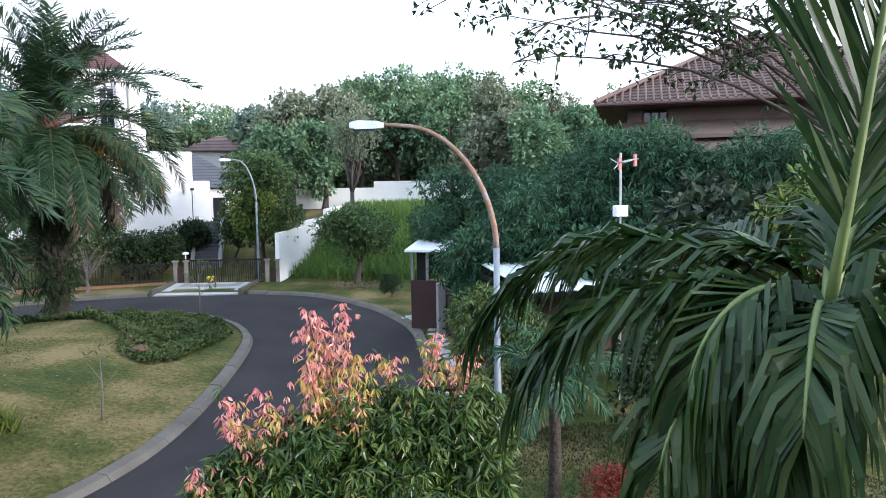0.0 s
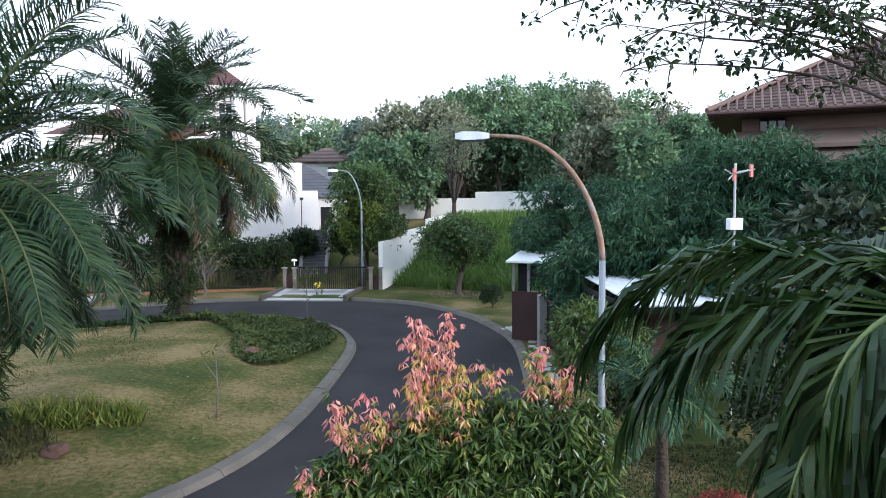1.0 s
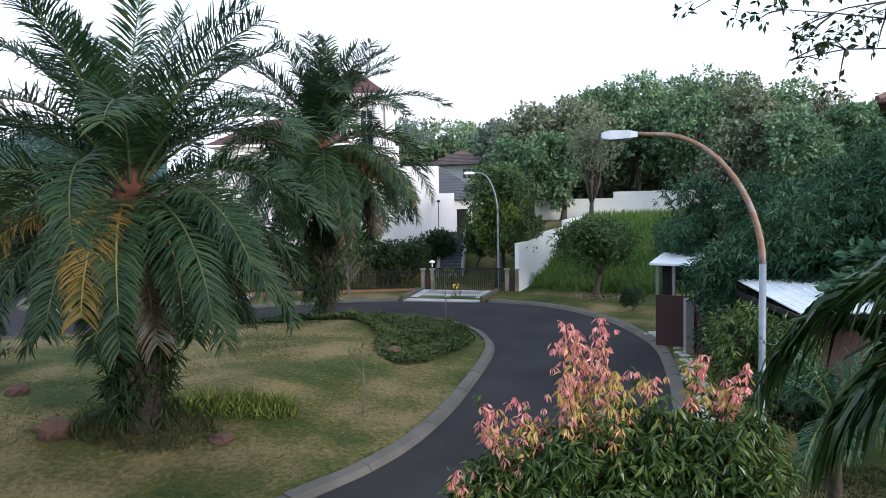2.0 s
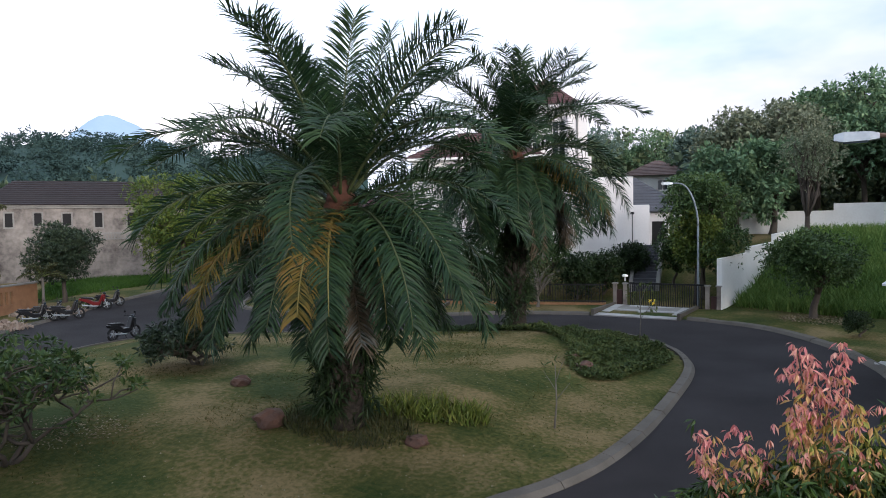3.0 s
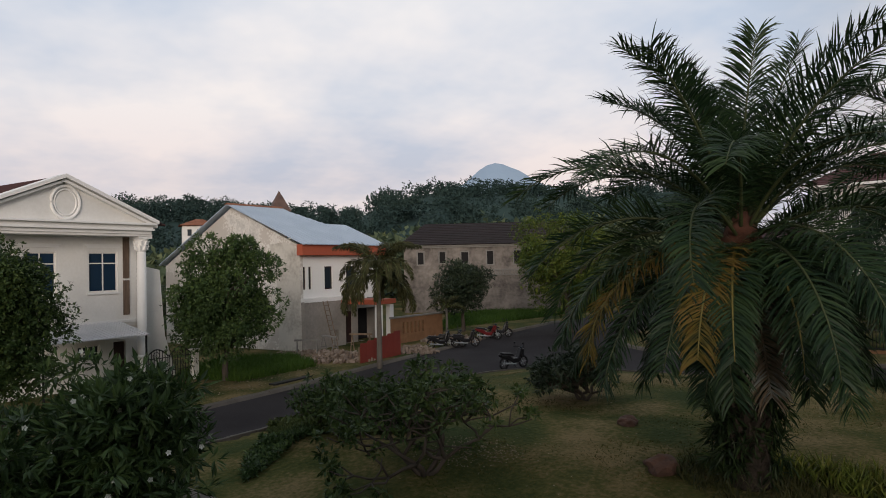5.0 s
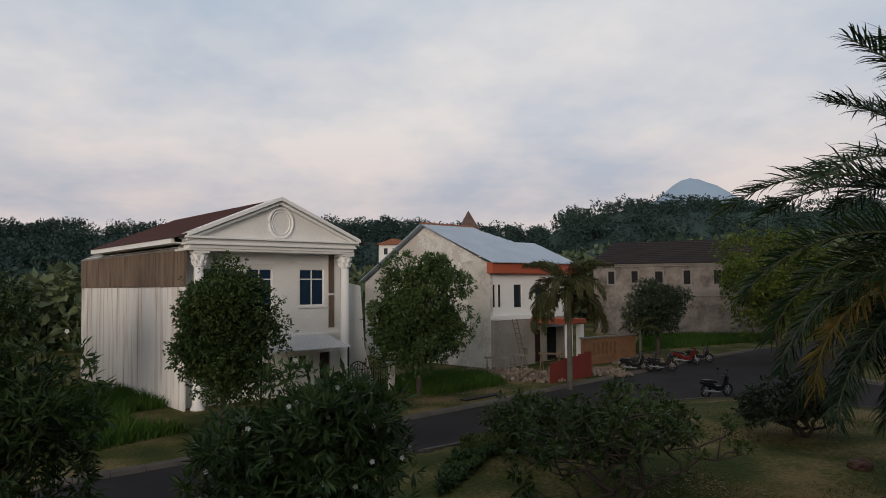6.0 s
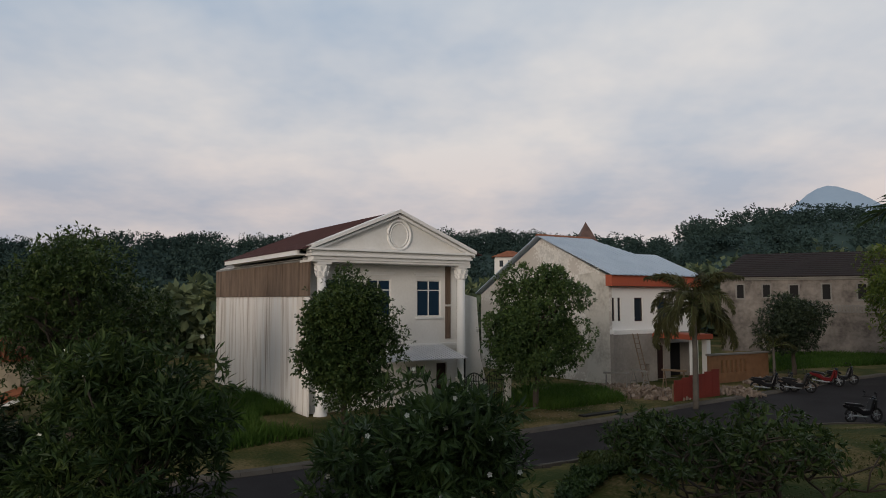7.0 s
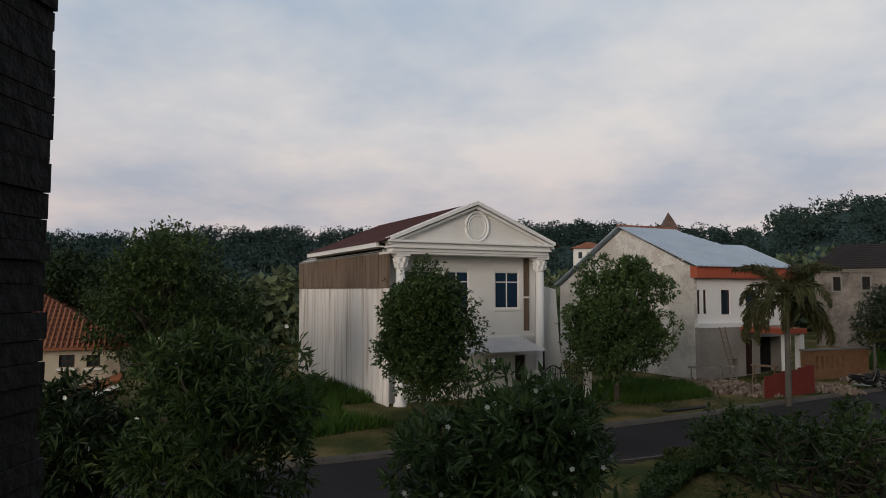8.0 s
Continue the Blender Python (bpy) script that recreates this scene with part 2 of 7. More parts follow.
M["leaf_bright"] = material("bright_tree_leaf", (0.0766, 0.1157, 0.0221), (0.0363, 0.0657, 0.0147), 0.5, scale=0.5, fine=5, bump=0, island=0.5, leaf=0.2, third=(0.1370, 0.1605, 0.0307), spec=0.2)
M["leaf_dusty"] = material("olive_tree_leaf", (0.0480, 0.0515, 0.0191), (0.0251, 0.0293, 0.0116), 0.6, scale=0.5, fine=5, bump=0, island=0.5, leaf=0.15, third=(0.0736, 0.0707, 0.0274), spec=0.2)
M["leaf_dark"] = material("dark_tree_leaf", (0.0200, 0.0370, 0.0130), (0.0093, 0.0191, 0.0071), 0.5, scale=0.5, fine=5, bump=0, island=0.5, leaf=0.15, third=(0.0356, 0.0581, 0.0173), spec=0.2)
M["leaf_blue"] = material("grey_green_leaf", (0.0285, 0.0449, 0.0249), (0.0157, 0.0257, 0.0152), 0.5, scale=0.6, fine=5, bump=0, island=0.5, leaf=0.15, third=(0.0499, 0.0660, 0.0358), spec=0.2)
# far and slope leaves: haze and glare put in as lighter, greyer greens
M["far_leaf"] = material("hazed_far_wood_leaf", (0.0966, 0.1293, 0.0740), (0.0499, 0.0764, 0.0462), 0.7, scale=0.06, fine=0.6, bump=0, island=0.5, leaf=0.15, third=(0.1637, 0.1908, 0.0923), spec=0.2)
M["slope_a"] = material("hazed_slope_leaf", (0.1231, 0.2052, 0.1109), (0.0640, 0.1166, 0.0642), 0.6, scale=0.25, fine=2, bump=0, island=0.5, leaf=0.2, third=(0.2091, 0.2915, 0.1460), spec=0.2)
M["slope_b"] = material("hazed_slope_olive_leaf", (0.1663, 0.1913, 0.1237), (0.0914, 0.1143, 0.0742), 0.6, scale=0.25, fine=2, bump=0, island=0.5, leaf=0.2, third=(0.2493, 0.2598, 0.1730), spec=0.2)
M["slope_c"] = material("hazed_slope_blue_leaf", (0.1231, 0.1777, 0.1463), (0.0736, 0.1140, 0.0979), 0.6, scale=0.25, fine=2, bump=0, island=0.5, leaf=0.2, third=(0.1848, 0.2393, 0.1898), spec=0.2)
# ridge leaves are shifted to blue-green to carry the haze of distance
M["hill_leaf"] = material("hazed_hill_wood_leaf", (0.0370, 0.0638, 0.0578), (0.0266, 0.0478, 0.0459), 0.9, scale=0.02, fine=0.2, bump=0, island=0.2, leaf=0.0, third=(0.0483, 0.0777, 0.0646), spec=0.05)
# aerial haze is put into this base colour: pale blue mountains
M["mountain"] = material("haze_blue_mountain", (0.3570, 0.4573, 0.5664), (0.3078, 0.4079, 0.5268), 1.0, scale=0.004, fine=0.05, bump=0, spec=0.0)
M["young_pink"] = material("young_pink_leaf", (0.62, 0.235, 0.225), (0.47, 0.15, 0.15), 0.45, scale=2.5, fine=8, bump=0, island=0.6, leaf=0.3, third=(0.68, 0.36, 0.27))
M["young_orange"] = material("young_orange_leaf", (0.4600, 0.3105, 0.0850), (0.2400, 0.2530, 0.0550), 0.45, scale=2.5, fine=8, bump=0, island=0.7, leaf=0.3, third=(0.5800, 0.3105, 0.1500))
M["syzygium"] = material("glossy_lance_leaf", (0.0500, 0.0891, 0.0187), (0.0231, 0.0499, 0.0118), 0.35, scale=1.5, fine=8, bump=0, island=0.55, leaf=0.2, third=(0.1001, 0.1355, 0.0293), spec=0.32)
M["red_bush"] = material("red_shoot_leaf", (0.2310, 0.0396, 0.0231), (0.1254, 0.0231, 0.0145), 0.5, scale=3, fine=10, bump=0, island=0.5, leaf=0.2)
M["grass"] = material("tall_grass", (0.0445, 0.0976, 0.0139), (0.0252, 0.0628, 0.0091), 0.7, scale=0.4, fine=5, bump=0, island=0.5, leaf=0.25, third=(0.0658, 0.1208, 0.0208), spec=0.2)
M["bank_grass"] = material("bank_grass", (0.1234, 0.2055, 0.0467), (0.0699, 0.1322, 0.0303), 0.7, scale=0.4, fine=5, bump=0, island=0.5, leaf=0.25, third=(0.1827, 0.2543, 0.0699), spec=0.2)
M["cover"] = material("ground_cover_leaf", (0.0556, 0.0792, 0.0238), (0.0285, 0.0475, 0.0141), 0.6, scale=0.8, fine=6, bump=0, island=0.5, leaf=0.15, third=(0.0891, 0.1056, 0.0358), spec=0.2)
M["grass_short"] = material("lawn_blade", (0.0576, 0.0603, 0.0128), (0.0307, 0.0412, 0.0081), 0.8, scale=0.35, fine=5, bump=0, island=0.5, leaf=0.2, third=(0.1112, 0.0816, 0.0291), spec=0.2)
M["lily"] = material("strap_leaf", (0.0998, 0.1320, 0.0244), (0.0606, 0.0858, 0.0162), 0.5, scale=1.5, fine=8, bump=0, island=0.5, leaf=0.2, third=(0.1568, 0.1584, 0.0379), spec=0.2)
M["litter"] = material("fallen_leaf", (0.2244, 0.1914, 0.1320), (0.1320, 0.0990, 0.0594), 0.9, scale=2, fine=9, bump=0, island=0.6)
M["petal"] = material("white_petal", (0.82, 0.82, 0.76), (0.74, 0.74, 0.66), 0.5, scale=6, fine=20, bump=0, leaf=0.25)
M["petal_yellow"] = material("yellow_petal", (0.80, 0.62, 0.06), (0.70, 0.48, 0.05), 0.5, scale=6, fine=20, bump=0, leaf=0.25)


# ---------- builders ----------
class Geo:
    """Gathers faces for one mesh."""

    def __init__(self):
        self.v, self.f, self.n = [], [], 0

    def add(self, v, f):
        v = np.asarray(v, float).reshape(-1, 3)
        self.v.append(v)
        self.f.extend([tuple(int(i) + self.n for i in face) for face in f])
        self.n += len(v)
        return self

    def quads(self, v):
        """v: (n, 4, 3) corners."""
        v = np.asarray(v, float)
        k = np.arange(len(v) * 4).reshape(-1, 4) + self.n
        self.v.append(v.reshape(-1, 3))
        self.f.extend(k.tolist())
        self.n += len(v) * 4
        return self

    def box(self, x0, y0, z0, x1, y1, z1):
        v = [(x, y, z) for z in (z0, z1) for y in (y0, y1) for x in (x0, x1)]
        return self.add(v, [(0, 2, 3, 1), (4, 5, 7, 6), (0, 1, 5, 4), (2, 6, 7, 3), (0, 4, 6, 2), (1, 3, 7, 5)])

    def prism(self, poly, axis, a, b):
        """poly: outline in the two other axes, stretched along axis from a to b."""
        k = len(poly)

        def at(p, s):
            return {"x": (s, p[0], p[1]), "y": (p[0], s, p[1]), "z": (p[0], p[1], s)}[axis]

        v = [at(p, a) for p in poly] + [at(p, b) for p in poly]
        f = [(i, (i + 1) % k, k + (i + 1) % k, k + i) for i in range(k)] + [tuple(range(k))[::-1], tuple(range(k, 2 * k))]
        return self.add(v, f)

    def tube(self, path, radii, sides=8, cap=True):
        path = np.asarray(path, float)
        radii = np.broadcast_to(np.asarray(radii, float), (len(path),))
        t = np.gradient(path, axis=0)
        t /= np.linalg.norm(t, axis=1)[:, None] + 1e-9
        ref = np.array([0, 0, 1.0]) if abs(t[:, 2]).mean() < 0.8 else np.array([1.0, 0, 0])
        u = np.cross(t, ref)
        u /= np.linalg.norm(u, axis=1)[:, None] + 1e-9
        w = np.cross(t, u)
        a = np.linspace(0, 2 * np.pi, sides, endpoint=False)
        ring = path[:, None] + radii[:, None, None] * (np.cos(a)[None, :, None] * u[:, None] + np.sin(a)[None, :, None] * w[:, None])
        f = []
        for i in range(len(path) - 1):
            for j in range(sides):
                f.append((i * sides + j, i * sides + (j + 1) % sides, (i + 1) * sides + (j + 1) % sides, (i + 1) * sides + j))
        if cap:
            f += [tuple(range(sides))[::-1], tuple(range((len(path) - 1) * sides, len(path) * sides))]
        return self.add(ring.reshape(-1, 3), f)

    def lathe(self, profile, sides=16, centre=(0, 0)):
        """profile: (radius, z) from below upwards."""
        path = [(centre[0], centre[1], z) for _, z in profile]
        a = np.linspace(0, 2 * np.pi, sides, endpoint=False)
        v = [(centre[0] + r * math.cos(s), centre[1] + r * math.sin(s), z) for r, z in profile for s in a]
        f = [(i * sides + j, i * sides + (j + 1) % sides, (i + 1) * sides + (j + 1) % sides, (i + 1) * sides + j) for i in range(len(path) - 1) for j in range(sides)]
        f += [tuple(range(sides))[::-1], tuple(range((len(path) - 1) * sides, len(path) * sides))]
        return self.add(v, f)

    def wall(self, x0, x1, z0, z1, y0, y1, holes=()):
        """A wall along x, in one piece, with openings (xa, xb, za, zb) right through it."""
        xs = sorted({x0, x1, *[h[0] for h in holes], *[h[1] for h in holes]})
        zs = sorted({z0, z1, *[h[2] for h in holes], *[h[3] for h in holes]})
        nx, nz = len(xs), len(zs)
        solid = {(i, k) for i in range(nx - 1) for k in range(nz - 1) if not any(h[0] <= xs[i] and xs[i + 1] <= h[1] and h[2] <= zs[k] and zs[k + 1] <= h[3] for h in holes)}
        v = [(x, y, z) for y in (y0, y1) for z in zs for x in xs]

        def at(i, k, s):
            return (s * nz + k) * nx + i

        f = []
        for i, k in solid:
            f.append((at(i, k, 0), at(i + 1, k, 0), at(i + 1, k + 1, 0), at(i, k + 1, 0)))
            f.append((at(i, k + 1, 1), at(i + 1, k + 1, 1), at(i + 1, k, 1), at(i, k, 1)))
            for di, dk, a, b in ((-1, 0, (i, k + 1), (i, k)), (1, 0, (i + 1, k), (i + 1, k + 1)), (0, -1, (i, k), (i + 1, k)), (0, 1, (i + 1, k + 1), (i, k + 1))):
                if (i + di, k + dk) not in solid:
                    f.append((at(*b, 0), at(*a, 0), at(*a, 1), at(*b, 1)))
        return self.add(v, f)

    def mesh(self, name, mat, smooth=False):
        me = bpy.data.meshes.new(name)
        me.from_pydata(np.concatenate(self.v).tolist() if self.v else [], [], self.f)
        me.materials.append(mat)
        if smooth:
            me.polygons.foreach_set("use_smooth", [True] * len(me.polygons))
        me.update()
        return me


def thing(name, at=(0, 0, 0), rz=0.0, label="", category="", group="", kind="", mesh=None):
    ob = new(name, mesh)
    ob.matrix_basis = pose(*at, 0, 0, rz)
    return tagged(ob, label, category, group, kind)


def part(name, geo, mat, parent, label="", smooth=False, m=None, kind="", bevel=0.0):
    """One mesh object under a thing or a part. geo: Geo or a finished mesh."""
    me = geo.mesh(name, mat, smooth) if isinstance(geo, Geo) else geo
    ob = new(name, me)
    ob.parent = parent
    if m is not None:
        ob.matrix_basis = m
    if bevel:
        md = ob.modifiers.new("worn edge", "BEVEL")
        md.width, md.segments, md.limit_method = bevel, 2, "ANGLE"
    return tagged(ob, label, kind=kind)


def course_roof(name, geos, mat, parent, label="", piece="tile_course"):
    """A roof whose first course carries the others as pieces."""
    roof = part(name, geos[0], mat, parent, label)
    for g_ in geos[1:]:
        part(piece, g_, mat, roof)
    return roof


def unit(v):
    return v / (np.linalg.norm(v, axis=-1, keepdims=True) + 1e-9)


def smooth_line(points, step=0.5, closed=False):
    """A rounded line through plan points, in steps of about that length."""
    p = np.array(points, float)
    k = len(p)
    out = []
    for i in range(k if closed else k - 1):
        a, b, c, d = [p[(i + j) % k] if closed else p[min(max(i + j, 0), k - 1)] for j in (-1, 0, 1, 2)]
        m = max(2, int(np.linalg.norm(c - b) / step))
        for s in np.arange(m) / m:
            out.append(0.5 * (2 * b + (c - a) * s + (2 * a - 5 * b + 4 * c - d) * s * s + (3 * b - a - 3 * c + d) * s ** 3))
    if not closed:
        out.append(p[-1])
    return np.array(out)


def inside_distance(px, py, loop):
    """Distance to a closed outline, positive inside."""
    a, b = loop, np.roll(loop, -1, 0)
    best = np.full(px.shape, 1e9)
    odd = np.zeros(px.shape, bool)
    for (x0, y0), (x1, y1) in zip(a, b):
        dx, dy = x1 - x0, y1 - y0
        s = np.clip(((px - x0) * dx + (py - y0) * dy) / (dx * dx + dy * dy + 1e-12), 0, 1)
        best = np.minimum(best, np.hypot(px - x0 - s * dx, py - y0 - s * dy))
        cross = ((y0 > py) != (y1 > py)) & (px < (x1 - x0) * (py - y0) / (y1 - y0 + 1e-12) + x0)
        odd ^= cross
    return np.where(odd, best, -best)


def ease(x):
    x = np.clip(x, 0, 1)
    return x * x * (3 - 2 * x)


# ---------- foliage builders ----------
def leaf_quads(rng, base, way, length, width, fold=0.12):
    """One folded leaf (a bent rhomb) for each base and way."""
    n = len(base)
    side = unit(np.cross(way, rng.normal(size=(n, 3)) * 0.5 + np.array([0, 0, 1.0])))
    up = np.cross(side, way)
    ll = length * rng.uniform(0.7, 1.25, (n, 1))
    ww = width * rng.uniform(0.75, 1.2, (n, 1))
    mid = base + way * ll * 0.5
    tip = base + way * ll - up * ll * fold
    return np.stack([base, mid + side * ww * 0.5, tip, mid - side * ww * 0.5], 1)


def whorls(rng, clumps, per, leaves, length, width, droop=0.4, flat=0.0, shell=0.75):
    """Leaves in small rosettes over the outside of each clump. clumps: (x, y, z, rx, rz)."""
    c = np.repeat(np.asarray(clumps, float), per, 0)
    d = unit(rng.normal(size=(len(c), 3)) + np.array([0, 0, 0.35]))
    r = rng.uniform(shell, 1.04, (len(c), 1)) * (1 + 0.14 * rng.normal(size=(len(c), 1)))
    pos = c[:, :3] + d * r * np.stack([c[:, 3], c[:, 3], c[:, 4]], 1)
    pos, axis = np.repeat(pos, leaves, 0), np.repeat(d, leaves, 0)
    way = unit(rng.normal(size=pos.shape) * np.array([1, 1, 1 - flat]) + axis * 0.75 + np.array([0, 0, -droop]))
    pos = pos + way * length * 0.15 + rng.normal(size=pos.shape) * length * 0.12
    return leaf_quads(rng, pos, way, length, width)


def crown_clumps(rng, centre, rx, rz, count, size):
    """Clump places over a rounded crown of uneven outline."""
    out = []
    for _ in range(count):
        d = unit(rng.normal(size=3) + np.array([0, 0, 0.25]))
        f = rng.uniform(0.45, 0.95)
        s = size * rng.uniform(0.7, 1.25)
        out.append((centre[0] + d[0] * f * (rx - s * 0.6), centre[1] + d[1] * f * (rx - s * 0.6), centre[2] + d[2] * f * (rz - s * 0.5), s, s * 0.8))
    return out


def limbs(rng, geo, foot, fork, clumps, radius, lean=0.15, share=1.0):
    """A trunk from foot to fork with limbs to the clumps."""
    s = np.linspace(0, 1, 7)[:, None]
    foot, fork = np.array(foot, float), np.array(fork, float)
    path = foot + (fork - foot) * s + np.sin(s * 5 + rng.uniform(0, 6)) * rng.normal(size=3) * np.array([1, 1, 0]) * lean * (s * (1 - s) * 2)
    geo.tube(path, radius * (1.25 - 0.55 * s[:, 0] + 0.35 * np.exp(-s[:, 0] * 12)), 10)
    for c in clumps:
        if rng.uniform() > share:
            continue
        e = np.array(c[:3])
        start = path[-1] + (path[-2] - path[-1]) * rng.uniform(0, 1.5)
        q = np.linspace(0, 1, 6)[:, None]
        bend = np.array([0, 0, 1.0]) * np.linalg.norm(e - start) * 0.18 * np.sin(q * np.pi)
        p = start + (e - start) * q + bend + rng.normal(size=(6, 3)) * 0.03 * np.linalg.norm(e - start)
        p[0] = start
        geo.tube(p, radius * np.linspace(0.55, 0.12, 6), 6)


def tree(name, at, height, rx, rz, mat, label, seed, count=14, size=0.8, per=60, leaves=6, length=0.16, width=0.06, droop=0.4, trunk=0.12, fork=0.45, bark=None, group="", share=0.8, category="tree", extra=()):
    rng = np.random.default_rng(seed)
    t = thing(name, at, 0, label, category, group)
    centre = (0, 0, height - rz)
    clumps = crown_clumps(rng, centre, rx, rz, count, size) + list(extra)
    g = Geo()
    limbs(rng, g, (0, 0, -0.15), (rng.normal() * 0.1, rng.normal() * 0.1, max(0.3, (height - 2 * rz) + rz * fork)), clumps, trunk, share=share)
    part("trunk", g, bark or M["bark"], t, smooth=True)
    part("crown", Geo().quads(whorls(rng, clumps, per, leaves, length, width, droop)), mat, t)
    return t


def frond_geo(rng, length, e0, bend, pairs, leaf_len, leaf_w, spread=55, vee=20, ruffle=18, droop=0.5, bare=0.16, thick=0.05, sweep=0.0, close=0.55, tipped=0.35):
    """A palm frond from the origin outwards along x. Returns the stalk and the leaflets."""
    k = 16
    s = np.linspace(0, 1, k)
    e = np.radians(e0 - bend * s ** 1.25)
    a = np.radians(sweep) * s ** 1.4
    step = np.stack([np.cos(e) * np.cos(a), np.cos(e) * np.sin(a), np.sin(e)], 1) * length / (k - 1)
    p = np.vstack([np.zeros(3), np.cumsum(step[:-1], 0)])
    stalk = Geo().tube(p, thick * np.linspace(1, 0.12, k) ** 0.8, 6)
    leaflets = Geo()
    for side in (-1, 1):
        q = np.linspace(bare, 0.995, pairs) + rng.normal(size=pairs) * 0.004
        q = np.clip(q, 0, 1)
        base = np.stack([np.interp(q, s, p[:, j]) for j in range(3)], 1)
        t = unit(np.stack([np.interp(q, s, step[:, j]) for j in range(3)], 1))
        flat = unit(np.cross(np.array([0, 0, 1.0]) + 1e-3 * t, t))
        up = np.cross(t, flat)
        up *= np.sign(up[:, 2:3] + 1e-6)
        roll = np.radians(vee + rng.normal(size=pairs) * ruffle)[:, None]
        sp = np.radians(spread * (1.12 - (1 - close) * q) + rng.normal(size=pairs) * 5)[:, None]
        d = unit(np.cos(sp) * t + np.sin(sp) * (side * flat * np.cos(roll) + up * np.sin(roll)))
        prof = (np.minimum(1, ((q - bare) / (1 - bare) + 0.10) * 3.2) * (1 - (1 - tipped) * q ** 2.2))[:, None]
        ll = leaf_len * prof * rng.uniform(0.85, 1.1, (pairs, 1))
        w = unit(t - (t * d).sum(1, keepdims=True) * d + 0.25 * up * rng.normal(size=(pairs, 1)))
        down = np.array([0, 0, -1.0]) * droop * rng.uniform(0.6, 1.4, (pairs, 1))
        d2 = unit(d + down * 0.55)
        d3 = unit(d2 + down * 0.95)
        line = [base, base + d * ll * 0.38]
        line.append(line[-1] + d2 * ll * 0.34)
        line.append(line[-1] + d3 * ll * 0.28)
        wide = [0.45, 1.0, 0.75, 0.06]
        edges = [(b - w * leaf_w * 0.5 * x, b + w * leaf_w * 0.5 * x) for b, x in zip(line, wide)]
        v = np.stack([q_ for pair in edges for q_ in pair], 1).reshape(-1, 3)
        f = [(8 * i + 2 * j, 8 * i + 2 * j + 1, 8 * i + 2 * j + 3, 8 * i + 2 * j + 2) for i in range(pairs) for j in range(3)]
        leaflets.add(v, f)
    return stalk, leaflets

# ---------- the ground, the road round the island and its kerbs ----------
ISLAND = smooth_line([(-5.9, 13.4), (-5.75, 16), (-5.95, 19.3), (-6.4, 23.1), (-7.2, 25.4), (-8.6, 27.4), (-10.3, 28.6), (-12.3, 29.2), (-14.8, 28.8), (-18.5, 26.3), (-23.5, 23.2), (-27.8, 20.2), (-29.6, 17.8), (-29.5, 15.6), (-28.2, 12.4), (-26.8, 9), (-25.1, 6.4), (-23.7, 4.2), (-22.6, 2.2), (-20.5, 1.2), (-16, 3.0), (-11, 6.2), (-7.6, 9.4), (-6.5, 11.4)], 0.45, True)
OUTER = smooth_line([(0.25, 9.5), (0.04, 12.1), (-0.35, 17.4), (-0.58, 20.8), (-1.05, 24.6), (-1.9, 27.2), (-3.3, 29.9), (-5.6, 32.5), (-7.7, 33.5), (-9.8, 33.9), (-13.7, 33.7), (-17.2, 32.6), (-21.6, 29.8), (-26.5, 27.6), (-31.5, 27.2), (-35.5, 29.5), (-41, 37.5), (-47.5, 48.5), (-55, 62), (-61, 59), (-53, 43.5), (-46.4, 31.0), (-43.2, 25.4), (-39.72, 20.32), (-36.62, 15.42), (-33.62, 10.92), (-30.42, 6.32), (-27.62, 2.02), (-24.42, -2.38), (-22.6, -5.4), (-20, -11), (-16.5, -22), (-10.5, -21), (-13.5, -11), (-16.0, -4.5), (-17.0, -1.6), (-14.5, 0.2), (-9.5, 2.6), (-4.5, 4.9), (-1.2, 6.8)], 0.45, True)


def base_height(x, y):
    """The lie of the land, without kerbs and mound."""
    x, y = np.asarray(x, float), np.asarray(y, float)
    z = 0.015 * np.clip(y - 8, 0, 400)
    hill = ease((x + 33) / 14)
    z = z + hill * (3.3 * ease((y - 37.2) / 12.5) + 5.0 * ease((y - 58) / 60))
    z = z + ease((-x - 52) / 25) * 0.6 - ease((-x - 75) / 60) * 4 - ease((-y - 20) / 60) * 3
    return z


def mound(x, y):
    d = inside_distance(np.atleast_1d(x).astype(float), np.atleast_1d(y).astype(float), ISLAND)
    return 0.62 * ease(d / 5.5)


def ground_height(x, y):
    x, y = np.atleast_1d(np.asarray(x, float)), np.atleast_1d(np.asarray(y, float))
    on_road = np.minimum(inside_distance(x, y, OUTER), -inside_distance(x, y, ISLAND))
    return base_height(x, y) + np.where(on_road > -0.22, -0.10, 0.12) + mound(x, y)


def floor_at(x, y):
    return float(ground_height(x, y)[0])


def stretch_axis(a, b, step, reach):
    out = list(np.arange(a, b + step, step))
    d, lo, hi = step, a, out[-1]
    left, right = [], []
    while hi < reach:
        d *= 1.33
        lo, hi = lo - d, hi + d
        left.append(lo)
        right.append(hi)
    return np.array(left[::-1] + out + right)


gx, gy = stretch_axis(-50, 12, 0.33, 3200), stretch_axis(-14, 56, 0.33, 3200)
GX, GY = np.meshgrid(gx, gy)
rng = np.random.default_rng(5)
GZ = ground_height(GX.ravel(), GY.ravel()).reshape(GX.shape)
GZ = GZ + 0.05 * np.sin(GX * 0.9 + 1.3 * np.sin(GY * 0.7)) * np.cos(GY * 0.8) * (mound(GX.ravel(), GY.ravel()).reshape(GX.shape) > 0.3)
ny, nx = GX.shape
g = Geo()
idx = np.arange(nx * ny).reshape(ny, nx)
g.v.append(np.stack([GX, GY, GZ], -1).reshape(-1, 3))
